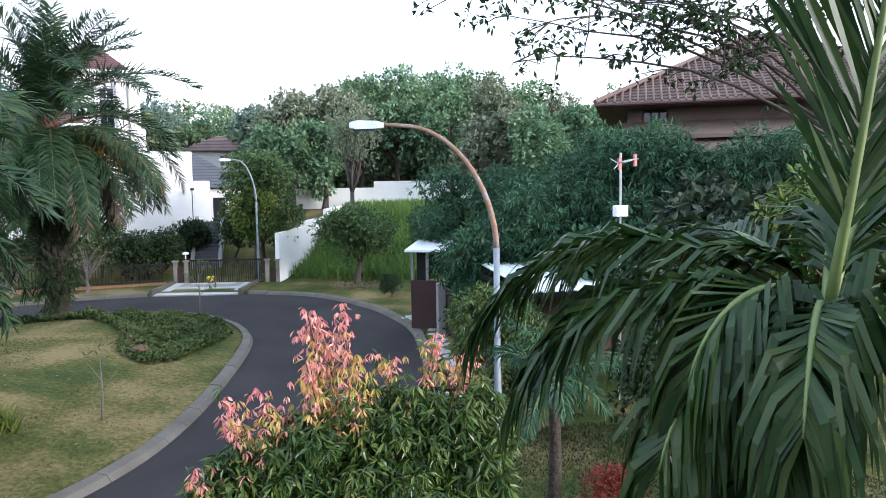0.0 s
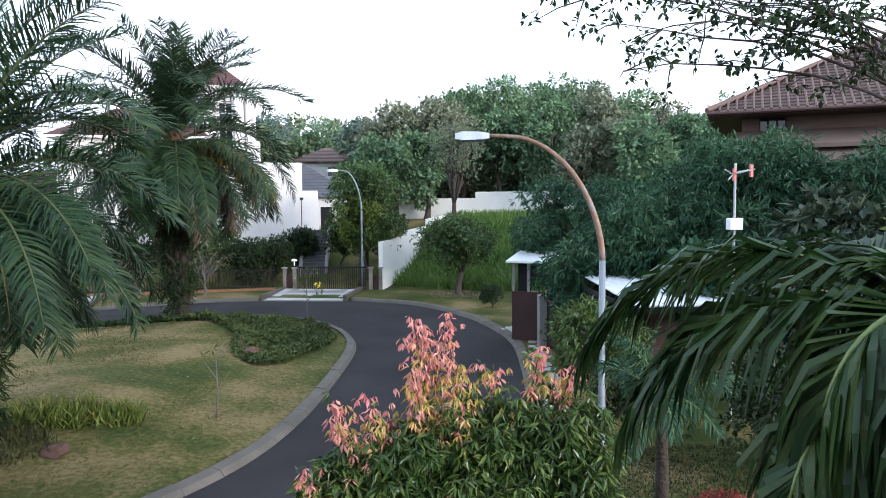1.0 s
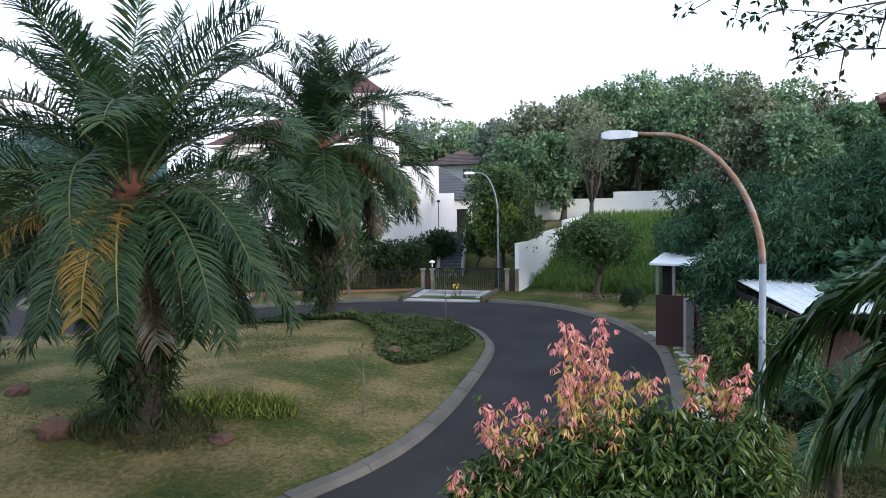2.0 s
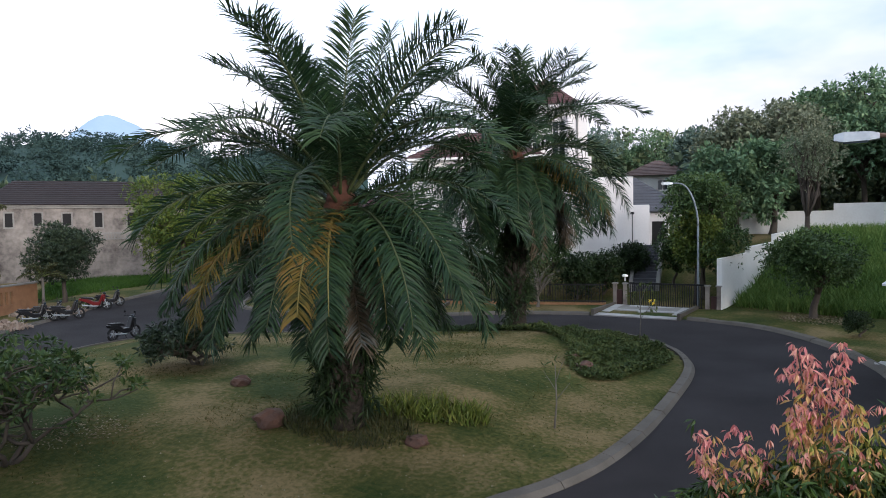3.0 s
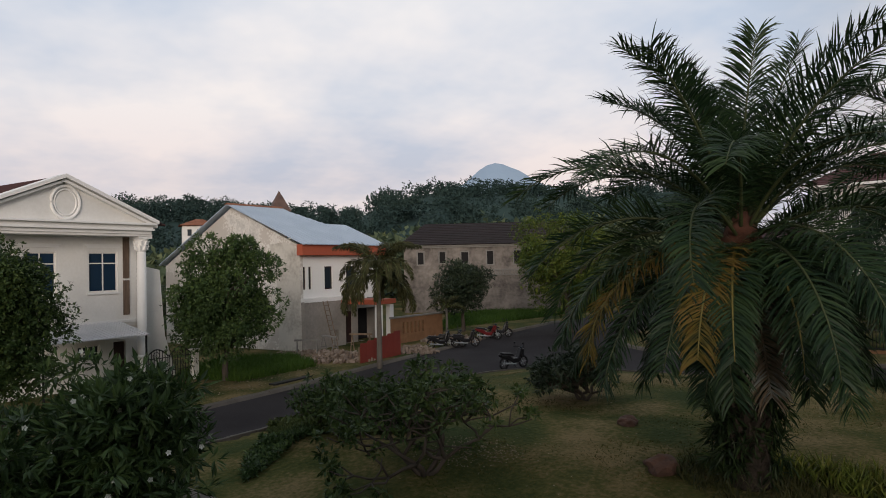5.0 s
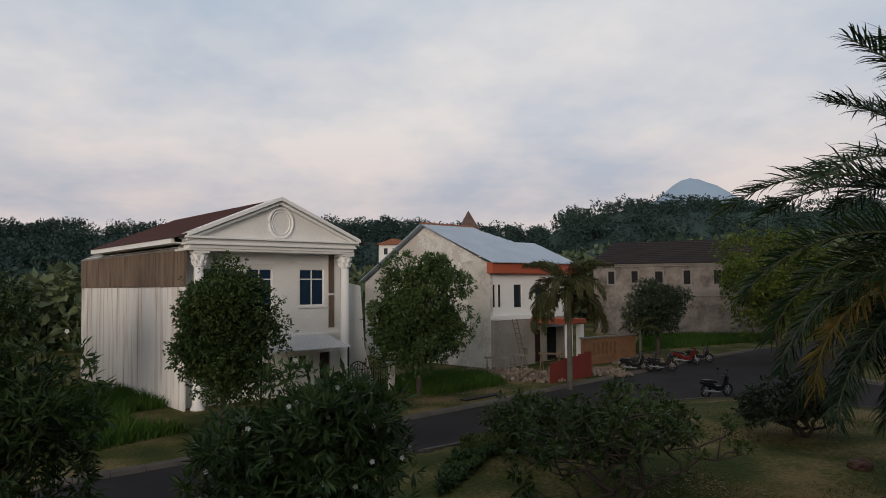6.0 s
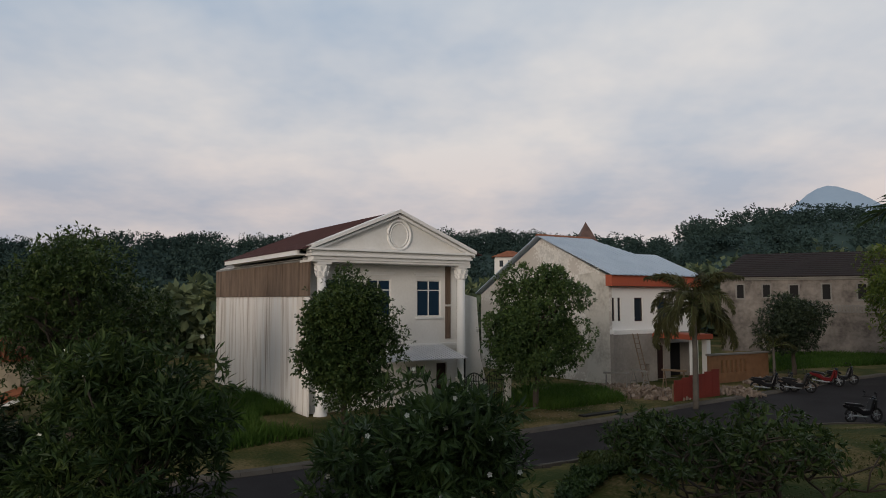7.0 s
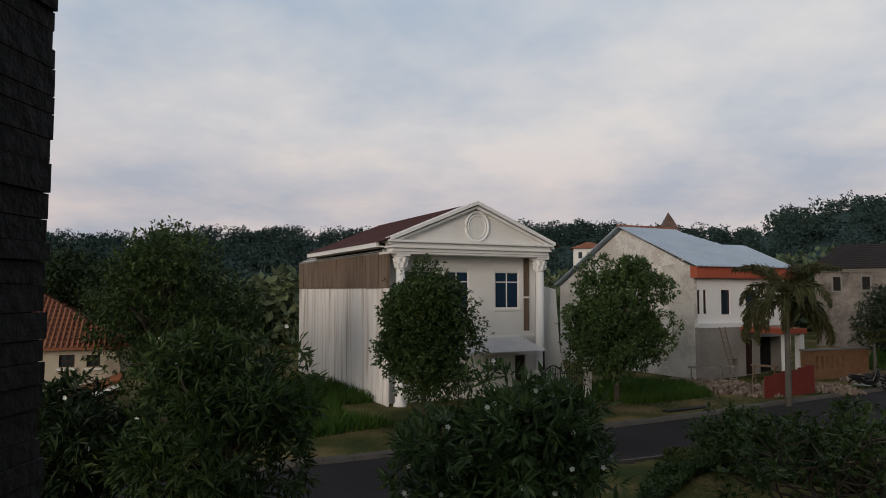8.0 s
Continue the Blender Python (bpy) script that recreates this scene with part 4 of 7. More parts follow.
# ---------- house being built ----------
def building_house():
    h = thing("unfinished_house", (-43.3, 11.4, 0.25), 120, "half-built house with bare gable and pale blue roof", "house")
    wins = [(0.2, 0.5, 3.65, 5.05), (0.72, 1.0, 3.65, 5.05), (2.15, 2.9, 3.6, 5.05), (4.2, 5.1, 3.4, 5.05)]
    part("front_wall", Geo().wall(0.0, 7.6, 2.9, 6.4, 0.0, 0.22, wins), M["white_clean"], h)
    part("lower_wall", Geo().wall(0.0, 3.7, -0.4, 2.9, -0.35, 0.15, [(2.6, 3.0, 0.3, 1.0)]), M["render_grey"], h, "bare grey rendered lower wall")
    part("ground_wall", Geo().wall(3.7, 7.6, -0.4, 2.9, 0.0, 0.22, [(3.9, 4.7, 0, 2.1), (5.3, 7.2, 0, 2.2)]), M["render_grey"], h)
    part("inside", Geo().box(0.3, 0.9, -0.3, 7.3, 1.0, 6.2), M["dark"], h, "black sheet for unlit unfinished rooms")
    part("ledge", Geo().box(0.0, -0.4, 2.86, 5.8, 0.0, 3.1), M["white_clean"], h)
    for x0, x1, z0, z1 in wins:
        window_unit(h, x0, x1, z0, z1, 0.1, "glass", 0, (), "dark_brown")
    part("fascia", Geo().box(-0.25, -0.5, 5.75, 7.8, 0.0, 6.42), M["orange_paint"], h, "wide orange-red fascia")
    gable = Geo().prism([(-0.05, -0.4), (13.2, -0.4), (13.2, 5.3), (6.1, 9.05), (-0.05, 6.3)], "x", -0.02, 0.2)
    part("gable_wall", gable, M["render_pale"], h, "stained bare cement gable")
    part("gable_patch", Geo().prism([(-0.03, -0.3), (1.9, -0.3), (1.75, 3.1), (2.6, 6.5), (1.2, 6.6), (-0.03, 6.1)], "x", -0.035, -0.02), M["plaster"], h, "pale plastered strip")
    part("back_wall", Geo().box(0.2, 13.0, -0.4, 7.6, 13.2, 5.3), M["render_grey"], h)
    part("end_wall", Geo().box(7.4, 0.22, -0.4, 7.6, 13.0, 5.6), M["render_grey"], h)
    rf = []
    for i in range(22):
        x0, x1 = -0.45 + i * 0.22, -0.45 + (i + 1) * 0.22
        z = 0.02 * (i % 2)
        rf.append(Geo().prism([(-0.7, 6.38 + z), (6.1, 9.2 + z), (6.1, 9.26 + z), (-0.7, 6.44 + z)], "x", x0, x1))
        rf.append(Geo().prism([(6.1, 9.2 + z), (13.4, 5.35 + z), (13.4, 5.41 + z), (6.1, 9.26 + z)], "x", x0, x1))
    for i in range(17):
        x0, x1 = 4.39 + i * 0.2, 4.39 + (i + 1) * 0.2
        z = 0.02 * (i % 2)
        k = 5.2 - 0.35 * i if i < 6 else 3.1
        rf.append(Geo().prism([(-0.7, 6.38 + z), (k, 6.38 + (k + 0.7) * 0.415 + z), (k, 6.44 + (k + 0.7) * 0.415 + z), (-0.7, 6.44 + z)], "x", x0, x1))
        rf.append(Geo().prism([(k, 6.38 + (k + 0.7) * 0.415 + z), (13.0, 5.3 + z), (13.0, 5.36 + z), (k, 6.44 + (k + 0.7) * 0.415 + z)], "x", x0, x1))
    course_roof("roof", rf, M["zinc"], h, "pale blue corrugated sheet roof", "roof_sheet")
    part("ridge_cap", Geo().prism([(5.9, 9.2), (6.1, 9.34), (6.3, 9.2)], "x", -0.45, 4.4), M["roof_orange"], h)
    # porch with red slab
    po = part("porch_roof", Geo().box(3.3, -3.3, 2.6, 5.2, 0.0, 2.9), M["orange_paint"], h, "red porch slab")
    for x in (3.6, 4.72):
        part("porch_post", Geo().box(x, -3.2, -0.4, x + 0.35, -2.85, 2.55), M["white_clean"], po)
    part("door_panel", Geo().box(3.92, 0.06, -0.3, 4.68, 0.12, 2.05), M["dark_brown"], h, "dark red door")
    return h


building_house()


def red_fence():
    t = thing("site_fence", (-36.1, 12.6, 0.0), 120, "dull red sheet fence round the building site", "fence")
    for i in range(6):
        part("panel", Geo().box(i * 0.58, -0.02, 0.02, i * 0.58 + 0.57, 0.02, 1.22 + 0.07 * i + 0.02 * (i % 3)), M["red_paint"], t)
    for i in (0, 3, 6):
        part("post", Geo().box(i * 0.58 - 0.04, 0.02, -0.1, i * 0.58 + 0.04, 0.1, 1.05), M["wood"], t)


red_fence()


def low_wall():
    t = thing("garden_wall", (-42.4, 17.0, 0.45), 116, "low orange-brown wall with slotted openings", "wall")
    part("wall_body", Geo().wall(0, 5.2, -0.5, 1.45, 0, 0.15, [(x, x + 0.2, 0.4, 1.15) for x in (1.0, 1.4, 1.8, 2.2, 2.6, 3.0)]), M["brick"], t)
    part("coping", Geo().box(-0.05, -0.06, 1.45, 5.25, 0.21, 1.55), M["concrete"], t, bevel=0.01)


low_wall()


# ---------- long grey house ----------
def grey_house():
    h = thing("grey_house", (-60, 33.5, 0.9), 61, "long grey bare-rendered house under a dark roof", "house")
    wins = [(-6.05, -5.5, 4.4, 5.55), (-3.95, -3.4, 4.5, 5.55), (-1.85, -1.2, 4.5, 5.5), (0.62, 1.2, 4.3, 5.55), (3.2, 3.8, 4.3, 5.55)]
    part("wall", Geo().wall(-7.4, 9.5, -0.6, 6.1, 0, 0.25, wins), M["render_dark"], h)
    for x in (-7.4, 9.25):
        part("end_wall", Geo().box(x, 0.25, -0.6, x + 0.25, 9, 6.1), M["render_dark"], h)
    part("inside", Geo().box(-7.0, 1.0, -0.5, 9.2, 1.1, 6.0), M["dark"], h, "black sheet for unlit empty rooms")
    for x0, x1, z0, z1 in wins:
        w = part("window", Geo().wall(x0 - 0.12, x1 + 0.12, z0 - 0.12, z1 + 0.12, -0.06, 0.0, [(x0, x1, z0, z1)]), M["concrete"], h)
        # no glass here: a near-black sheet paints the shade of the open hole
        part("pane", Geo().box(x0, 0.12, z0, x1, 0.14, z1), M["dark"], w, "black sheet for the shade in an empty window opening")
    part("cornice", Geo().box(-7.6, -0.3, 6.1, 9.7, 0.0, 6.22).box(-7.5, -0.16, 5.95, 9.6, 0.0, 6.1), M["concrete"], h)
    band = Geo().box(-0.2, -0.1, 3.7, 9.5, 0.0, 3.82).box(-0.2, -0.12, 3.2, 9.5, 0.0, 3.3)
    for i in range(40):
        band.box(-0.1 + i * 0.24, -0.08, 3.3, 0.02 + i * 0.24, 0.0, 3.7)
    part("balustrade_band", band, M["concrete"], h, "pale balustrade moulding")
    for x in (-5.0, -2.6, 2.2, 4.9):
        part("pilaster", Geo().box(x, -0.08, -0.6, x + 0.3, 0, 5.95), M["render_dark"], h)
    rf = []
    for i in range(12):
        a, b = i / 12, (i + 1) / 12
        rf.append(Geo().prism([(-0.5 + 4.5 * a, 6.2 + 2.2 * a + 0.05), (-0.5 + 4.5 * b, 6.2 + 2.2 * b), (-0.5 + 4.5 * b, 6.26 + 2.2 * b), (-0.5 + 4.5 * a, 6.2 + 2.2 * a + 0.12)], "x", -7.8 + 2.2 * a, 9.9 - 1.0 * a))
    rf.append(Geo().prism([(4.0, 8.4), (9.5, 6.2), (9.5, 6.3), (4.0, 8.5)], "x", -5.6, 8.9))
    course_roof("roof", rf, M["roof_dark"], h, "dark brown tiled roof")
    return h


grey_house()


# ---------- white three-storey house above the gate ----------
def hip_roof(x0, x1, y0, y1, z, rise, courses=14, over=0.5, thick=0.07):
    """Stepped tile courses of a hipped roof."""
    x0, x1, y0, y1 = x0 - over, x1 + over, y0 - over, y1 + over
    half = min(x1 - x0, y1 - y0) / 2
    out = []
    for i in range(courses):
        geo = Geo()
        a, b = i / courses * half, (i + 1) / courses * half
        za, zb = z + rise * i / courses, z + rise * (i + 1) / courses
        o = [(x0 + a, y0 + a), (x1 - a, y0 + a), (x1 - a, y1 - a), (x0 + a, y1 - a)]
        t = [(x0 + b, y0 + b), (x1 - b, y0 + b), (x1 - b, y1 - b), (x0 + b, y1 - b)]
        v = [(*p, za) for p in o] + [(*p, za + thick) for p in o] + [(*p, zb + thick * 0.4) for p in t]
        f = []
        for k in range(4):
            n = (k + 1) % 4
            f += [(k, n, 4 + n, 4 + k), (4 + k, 4 + n, 8 + n, 8 + k)]
        out.append(geo.add(v, f))
    return out


def villa():
    h = thing("hillside_villa", (-17, 45, 3.3), 22, "white three-storey villa with maroon hipped roofs", "house")
    wins = [(-4.1, -3.2, 5.2, 8.6), (-5.9, -5.0, 5.6, 7.6)]
    part("tower", Geo().wall(-6.6, -2.7, -0.5, 9.6, 0.6, 0.85, wins), M["villa_white"], h)
    for x in (-6.6, -2.95):
        part("tower_side", Geo().box(x, 0.85, -0.5, x + 0.25, 5.0, 9.6), M["villa_white"], h)
    part("inside", Geo().box(-6.3, 1.4, 0, -3.0, 1.5, 9.3), M["dark"], h, "black sheet for unlit rooms behind the glass")
    for x0, x1, z0, z1 in wins:
        window_unit(h, x0, x1, z0, z1, 0.66, "glass", 1, (0.8,), "white_clean")
    part("balcony_box", Geo().box(-3.05, 0.1, 2.0, -1.75, 0.6, 9.0).box(-1.75, 0.16, 4.2, -1.5, 0.56, 6.1), M["villa_white"], h, bevel=0.02)
    part("downpipe", Geo().tube([(-2.4, 0.05, 0), (-2.4, 0.05, 8.9)], 0.06, 8), M["concrete"], h)
    course_roof("upper_roof", hip_roof(-6.6, -2.7, 0.6, 5.0, 9.6, 2.2), M["roof_maroon"], h, "maroon tiled hip roof")
    part("eaves_board", Geo().box(-7.15, 0.05, 9.46, -2.15, 5.5, 9.62), M["white_clean"], h)
    lw = [(-11.5, -10.6, 3.2, 4.8), (-8.6, -7.6, 3.2, 4.8)]
    part("wing", Geo().wall(-13.5, -5.0, -0.5, 6.2, -0.8, -0.55, lw), M["villa_white"], h)
    for x in (-13.5, -5.25):
        part("wing_side", Geo().box(x, -0.55, -0.5, x + 0.25, 5, 6.2), M["villa_white"], h)
    part("wing_inside", Geo().box(-13.0, 0.2, 0, -5.5, 0.3, 6.0), M["dark"], h, "black sheet for unlit wing rooms")
    for x0, x1, z0, z1 in lw:
        window_unit(h, x0, x1, z0, z1, -0.72, "glass", 1, (), "white_clean")
    course_roof("wing_roof", hip_roof(-13.5, -5.0, -0.8, 5.0, 6.2, 2.0), M["roof_maroon"], h, "maroon lower hip roof")
    part("wing_eaves", Geo().box(-14.0, -1.3, 6.08, -4.5, 5.5, 6.22), M["white_clean"], h)
    # long blank garden wall, stepping down towards the annex
    part("blank_wall", Geo().box(-4.2, -1.0, -0.8, 1.1, -0.75, 4.62), M["villa_white"], h, bevel=0.02)
    part("low_blank_wall", Geo().box(1.1, -1.0, -0.8, 2.1, -0.75, 2.8), M["villa_white"], h, bevel=0.02)
    an = part("annex", Geo().wall(1.1, 4.4, -0.5, 2.3, 0.3, 0.5, [(2.35, 3.1, 0.0, 1.72)]), M["villa_white"], h)
    part("annex_side", Geo().box(4.2, 0.5, -0.5, 4.4, 4.0, 2.3), M["villa_white"], an)
    # near-black sheet paints the shade inside the open doorway
    part("annex_door", Geo().box(2.35, 0.38, 0.0, 3.1, 0.44, 1.72), M["dark"], an, "black sheet for the shade in the doorway")
    course_roof("annex_roof", hip_roof(-1.5, 4.4, 0.3, 7.0, 2.35, 2.4, 12, 0.35), M["roof_slate"], an, "slate-grey ribbed roof")
    lamp = part("garden_lamp", Geo().tube([(1.0, -1.6, -0.6), (1.0, -1.6, 2.2)], 0.03, 6).box(0.9, -1.7, 2.2, 1.12, -1.5, 2.35), M["iron"], h)
    return h


villa()


def back_house():
    h = thing("distant_house", (-23.4, 71, 7.9), 18, "white house with brown hipped roof among trees", "house")
    part("wall", Geo().wall(-2.0, 4.5, -3, 1.6, 0, 0.2, [(1.2, 2.2, 0.1, 1.2)]), M["white"], h)
    for x in (-2.0, 4.3):
        part("end_wall", Geo().box(x, 0.2, -3, x + 0.2, 6, 1.6), M["white"], h)
    window_unit(h, 1.2, 2.2, 0.1, 1.2, 0.06, "glass", 1, (), "white")
    course_roof("roof", hip_roof(-2.0, 4.5, 0, 6, 1.6, 1.7, 10), M["roof_brown"], h, "brown tiled hip roof")
    course_roof("side_roof", hip_roof(-4.2, -1.0, 1, 5, 1.0, 1.3, 8), M["roof_brown"], h)
    part("side_wall", Geo().box(-4.2, 1, -3, -1.8, 5, 1.0), M["white"], h)


back_house()


# stairs, gate and walls below the villa
def garden_stairs():
    t = thing("garden_stairs", (-13.5, 40.1, 0), 14, "dark tiled garden stairs between planted banks", "stairs")
    for i in range(13):
        part("tread", Geo().box(-0.65, i * 0.30, 0.6, 0.65, i * 0.30 + 0.31, 1.35 + i * 0.185), M["roof_slate"], t)
    for x in (-0.85, 0.65):
        part("cheek", Geo().prism([(-0.1, 0.6), (4.0, 0.6), (4.0, 3.9), (-0.1, 1.45)], "x", x, x + 0.2), M["concrete"], t)


garden_stairs()


def drive_gate():
    t = thing("driveway_gate", (-14.2, 36.9, 0.42), 4.5, "low black slatted driveway gate between grey posts", "gate")
    part("rail", Geo().box(0.9, 0.0, 1.32, 4.7, 0.06, 1.4).box(0.9, 0.0, 0.1, 4.7, 0.06, 0.18), M["iron"], t)
    for i in range(32):
        part("slat", Geo().box(0.95 + i * 0.117, 0.01, 0.1, 0.99 + i * 0.117, 0.05, 1.38), M["iron"], t)
    for x, w in ((0.05, 0.18), (0.6, 0.18), (4.8, 0.2), (5.35, 0.2)):
        p = part("post", Geo().box(x, -0.06, 0, x + w, 0.14, 1.3), M["render_dark"], t)
        part("cap", Geo().box(x - 0.05, -0.11, 1.3, x + w + 0.05, 0.19, 1.37), M["concrete"], p)
    for x, z in ((0.25, 1.0), (5.05, 0.8)):
        part("panel", Geo().box(x, 0.0, 0.05, x + 0.3, 0.08, z), M["dark_brown"], t, "dark infill panel")
    lamp = part("post_lamp", Geo().tube([(0.68, 0.05, 1.45), (0.68, 0.05, 1.7)], 0.03, 6).lathe([(0.16, 1.7), (0.17, 1.78), (0.06, 1.82)], 10, (0.68, 0.05)), M["white_clean"], t)
    f = thing("garden_fence", (-24.5, 33.2, 0.42), 20, "black iron railing on a low brick kerb", "fence")
    part("rail", Geo().box(0, 0, 1.2, 10.6, 0.05, 1.26).box(0, 0, 0.3, 10.6, 0.05, 0.36), M["iron"], f)
    for i in range(70):
        part("bar", Geo().box(0.05 + i * 0.15, 0.01, 0.2, 0.08 + i * 0.15, 0.04, 1.3), M["iron"], f)
    part("plinth", Geo().box(0, -0.05, -0.1, 10.6, 0.15, 0.25), M["brick"], f)


drive_gate()


def driveway(at, rz, w, d, name):
    z = float(base_height(at[0], at[1]))
    t = thing(name, (at[0], at[1], z), rz, "paved driveway ramp with white and grey bands", "driveway", "", "structure")
    part("slab", Geo().prism([(-0.35, 0.0), (-0.35, 0.05), (d, 0.24), (d, 0.0)], "x", 0, w), M["concrete"], t)
    r = np.random.default_rng(3)

    def tile(x0, y0, x1, y1):
        h0, h1 = 0.054 + 0.19 * (y0 + 0.35) / (d + 0.35), 0.054 + 0.19 * (y1 + 0.35) / (d + 0.35)
        part("paving_band", Geo().add([(x0, y0, h0), (x1, y0, h0), (x1, y1, h1), (x0, y1, h1), (x0, y0, h0 + 0.02), (x1, y0, h0 + 0.02), (x1, y1, h1 + 0.02), (x0, y1, h1 + 0.02)], [(4, 5, 6, 7), (0, 1, 5, 4), (1, 2, 6, 5), (2, 3, 7, 6), (3, 0, 4, 7)]), M["paving"], t)

    tile(0.05, -0.3, w - 0.05, 0.25)
    tile(0.05, 0.25, 0.5, d - 0.1)
    tile(w - 0.5, 0.25, w - 0.05, d - 0.1)
    tile(0.5, d * 0.45, w - 0.5, d * 0.45 + 0.28)
    tile(w * 0.45, 0.9, w * 0.45 + 0.3, d * 0.45)
    tile(0.9, d - 0.5, w - 0.9, d - 0.15)
    part("edge_kerb", Geo().box(w, -0.3, -0.1, w + 0.16, d + 0.4, 0.33).box(-0.16, -0.3, -0.1, 0, d + 0.4, 0.33), M["kerb"], t)


driveway((-13.95, 33.9), 1, 4.1, 2.9, "driveway_gate_side")
driveway((-24.6, 28.7), 24, 3.6, 4.5, "driveway_far")


def plot_walls():
    t = thing("boundary_wall", (0, 0, 0), 0, "white rendered boundary wall stepping up the bank", "wall", "", "structure")
    p, q = np.array([-8.75, 37.3]), np.array([-6.6, 49.5])
    d = q - p
    tops = [(0.0, 3.15), (0.30, 3.3), (0.30, 3.6), (0.62, 3.75), (0.62, 4.2), (1.0, 4.4)]
    for (s0, z0), (s1, z1) in zip(tops[::2], tops[1::2]):
        a, b = p + d * s0, p + d * s1
        n = np.array([-d[1], d[0]]) / np.linalg.norm(d) * 0.12
        v = [(*(a - n), 0.0), (*(b - n), 0.0), (*(b + n), 0.0), (*(a + n), 0.0), (*(a - n), z0), (*(b - n), z1), (*(b + n), z1), (*(a + n), z0)]
        part("wall_panel", Geo().add(v, [(3, 2, 1, 0), (4, 5, 6, 7), (0, 1, 5, 4), (1, 2, 6, 5), (2, 3, 7, 6), (3, 0, 4, 7)]), M["white"], t)
    w = thing("rear_wall", (-10.5, 51.0, 3.0), 4, "long white wall at the top of the grassy bank", "wall", "", "structure")
    part("wall_panel", Geo().box(0, 0, -0.5, 5.6, 0.2, 2.55), M["white"], w)
    part("wall_panel", Geo().box(5.6, -0.03, -0.5, 14.0, 0.2, 3.0), M["white"], w)


plot_walls()


# ---------- brown house, shed, carport and aerial ----------
def brown_house():
    h = thing("brown_house", (7, 29, 0.6), -15, "brown timber house with overhanging tiled roofs", "house")
    part("upper_wall", Geo().wall(0.6, 13, 5.4, 8.1, 0.6, 0.8, [(1.2, 2.2, 7.3, 7.95)]), M["brown_wall"], h)
    part("upper_side", Geo().box(0.6, 0.8, 5.4, 0.8, 9, 8.1), M["brown_wall"], h)
    w = part("window", Geo().wall(1.2, 2.2, 7.3, 7.95, 0.66, 0.74, [(1.26, 1.5, 7.36, 7.89), (1.58, 1.82, 7.36, 7.89), (1.9, 2.14, 7.36, 7.89)]), M["dark_brown"], h)
    part("pane", Geo().box(1.22, 0.76, 7.32, 2.18, 0.78, 7.93), M["glass"], w)
    course_roof("upper_roof", hip_roof(0.6, 13, 0.6, 11, 7.95, 3.4, 22, 1.25, 0.09), M["roof_brown"], h, "brown clay tile hip roof")
    for i in range(48):
        x = -0.5 + i * 0.3
        k = min(1.0, max(0.02, (x + 0.65) / 6.45), max(0.02, (14.25 - x) / 6.45))
        part("roof_rib", Geo().tube([(x, -0.66, 8.06), (x, -0.65 + 6.3 * k, 8.08 + 3.4 * k)], 0.045, 5), M["roof_brown"], h)
    part("eaves_board", Geo().box(-0.6, -0.6, 7.86, 14.2, 12, 7.94), M["dark_brown"], h)
    part("hip_ridge", Geo().tube([(-0.65, -0.65, 8.1), (5.8, 5.8, 11.5)], 0.11, 8).tube([(5.8, 5.8, 11.5), (7.8, 5.8, 11.5)], 0.11, 8), M["roof_brown"], h)
    part("skirt", Geo().prism([(0.6, 7.2), (-0.9, 6.55), (-0.9, 6.7), (0.6, 7.35)], "x", 0.4, 14).prism([(0.0, 6.6), (-1.5, 5.9), (-1.5, 6.05), (0.0, 6.75)], "x", 0.7, 15), M["brown_wall"], h, "sloping brown skirt boards")
    part("lower_wall", Geo().box(1.0, 0.9, -0.6, 14, 1.1, 5.6).box(0.8, 0.9, -0.6, 1.0, 9, 5.6), M["brown_wall"], h)
    part("gutter", Geo().tube([(-0.65, -0.7, 7.95), (14.2, -0.7, 7.95)], 0.06, 6), M["dark_brown"], h)


brown_house()


def shed():
    t = thing("guard_shed", (-1.1, 25.2, floor_at(-0.2, 26.2)), -12, "small dark shed with a white flat roof", "shed")
    part("roof", Geo().prism([(-0.2, 2.72), (1.9, 2.95), (1.9, 3.02), (-0.2, 2.79)], "x", -0.2, 2.25), M["white_sheet"], t)
    part("wall", Geo().wall(0.15, 1.65, 0, 2.68, 0.2, 0.3, [(0.5, 1.2, 1.2, 2.2)]).box(1.55, 0.3, 0, 1.65, 1.8, 2.7).box(0.15, 0.3, 0, 0.25, 1.8, 2.7), M["dark"], t)
    for x in (0.0, 0.55):
        part("post", Geo().box(x, -0.1, 0, x + 0.1, 0, 2.7), M["concrete"], t)
    part("gate_panel", Geo().box(0.1, -0.5, 0.05, 1.1, -0.44, 1.75), M["dark_brown"], t, "red-brown metal gate panel")
    f = thing("side_fence", (0.0, 24.6, floor_at(0.5, 24)), -78, "dark red-brown fence beside the paved path", "fence")
    for i in range(12):
        part("board", Geo().box(i * 0.52, 0, 0.05, i * 0.52 + 0.5, 0.05, 1.5), M["dark_brown"], f)
    part("post", Geo().box(0.35, -0.3, 0, 0.75, -0.05, 1.75), M["concrete"], f, "grey stone post")
    part("top_rail", Geo().box(0, -0.02, 1.5, 6.2, 0.07, 1.58), M["roof_maroon"], f)


shed()


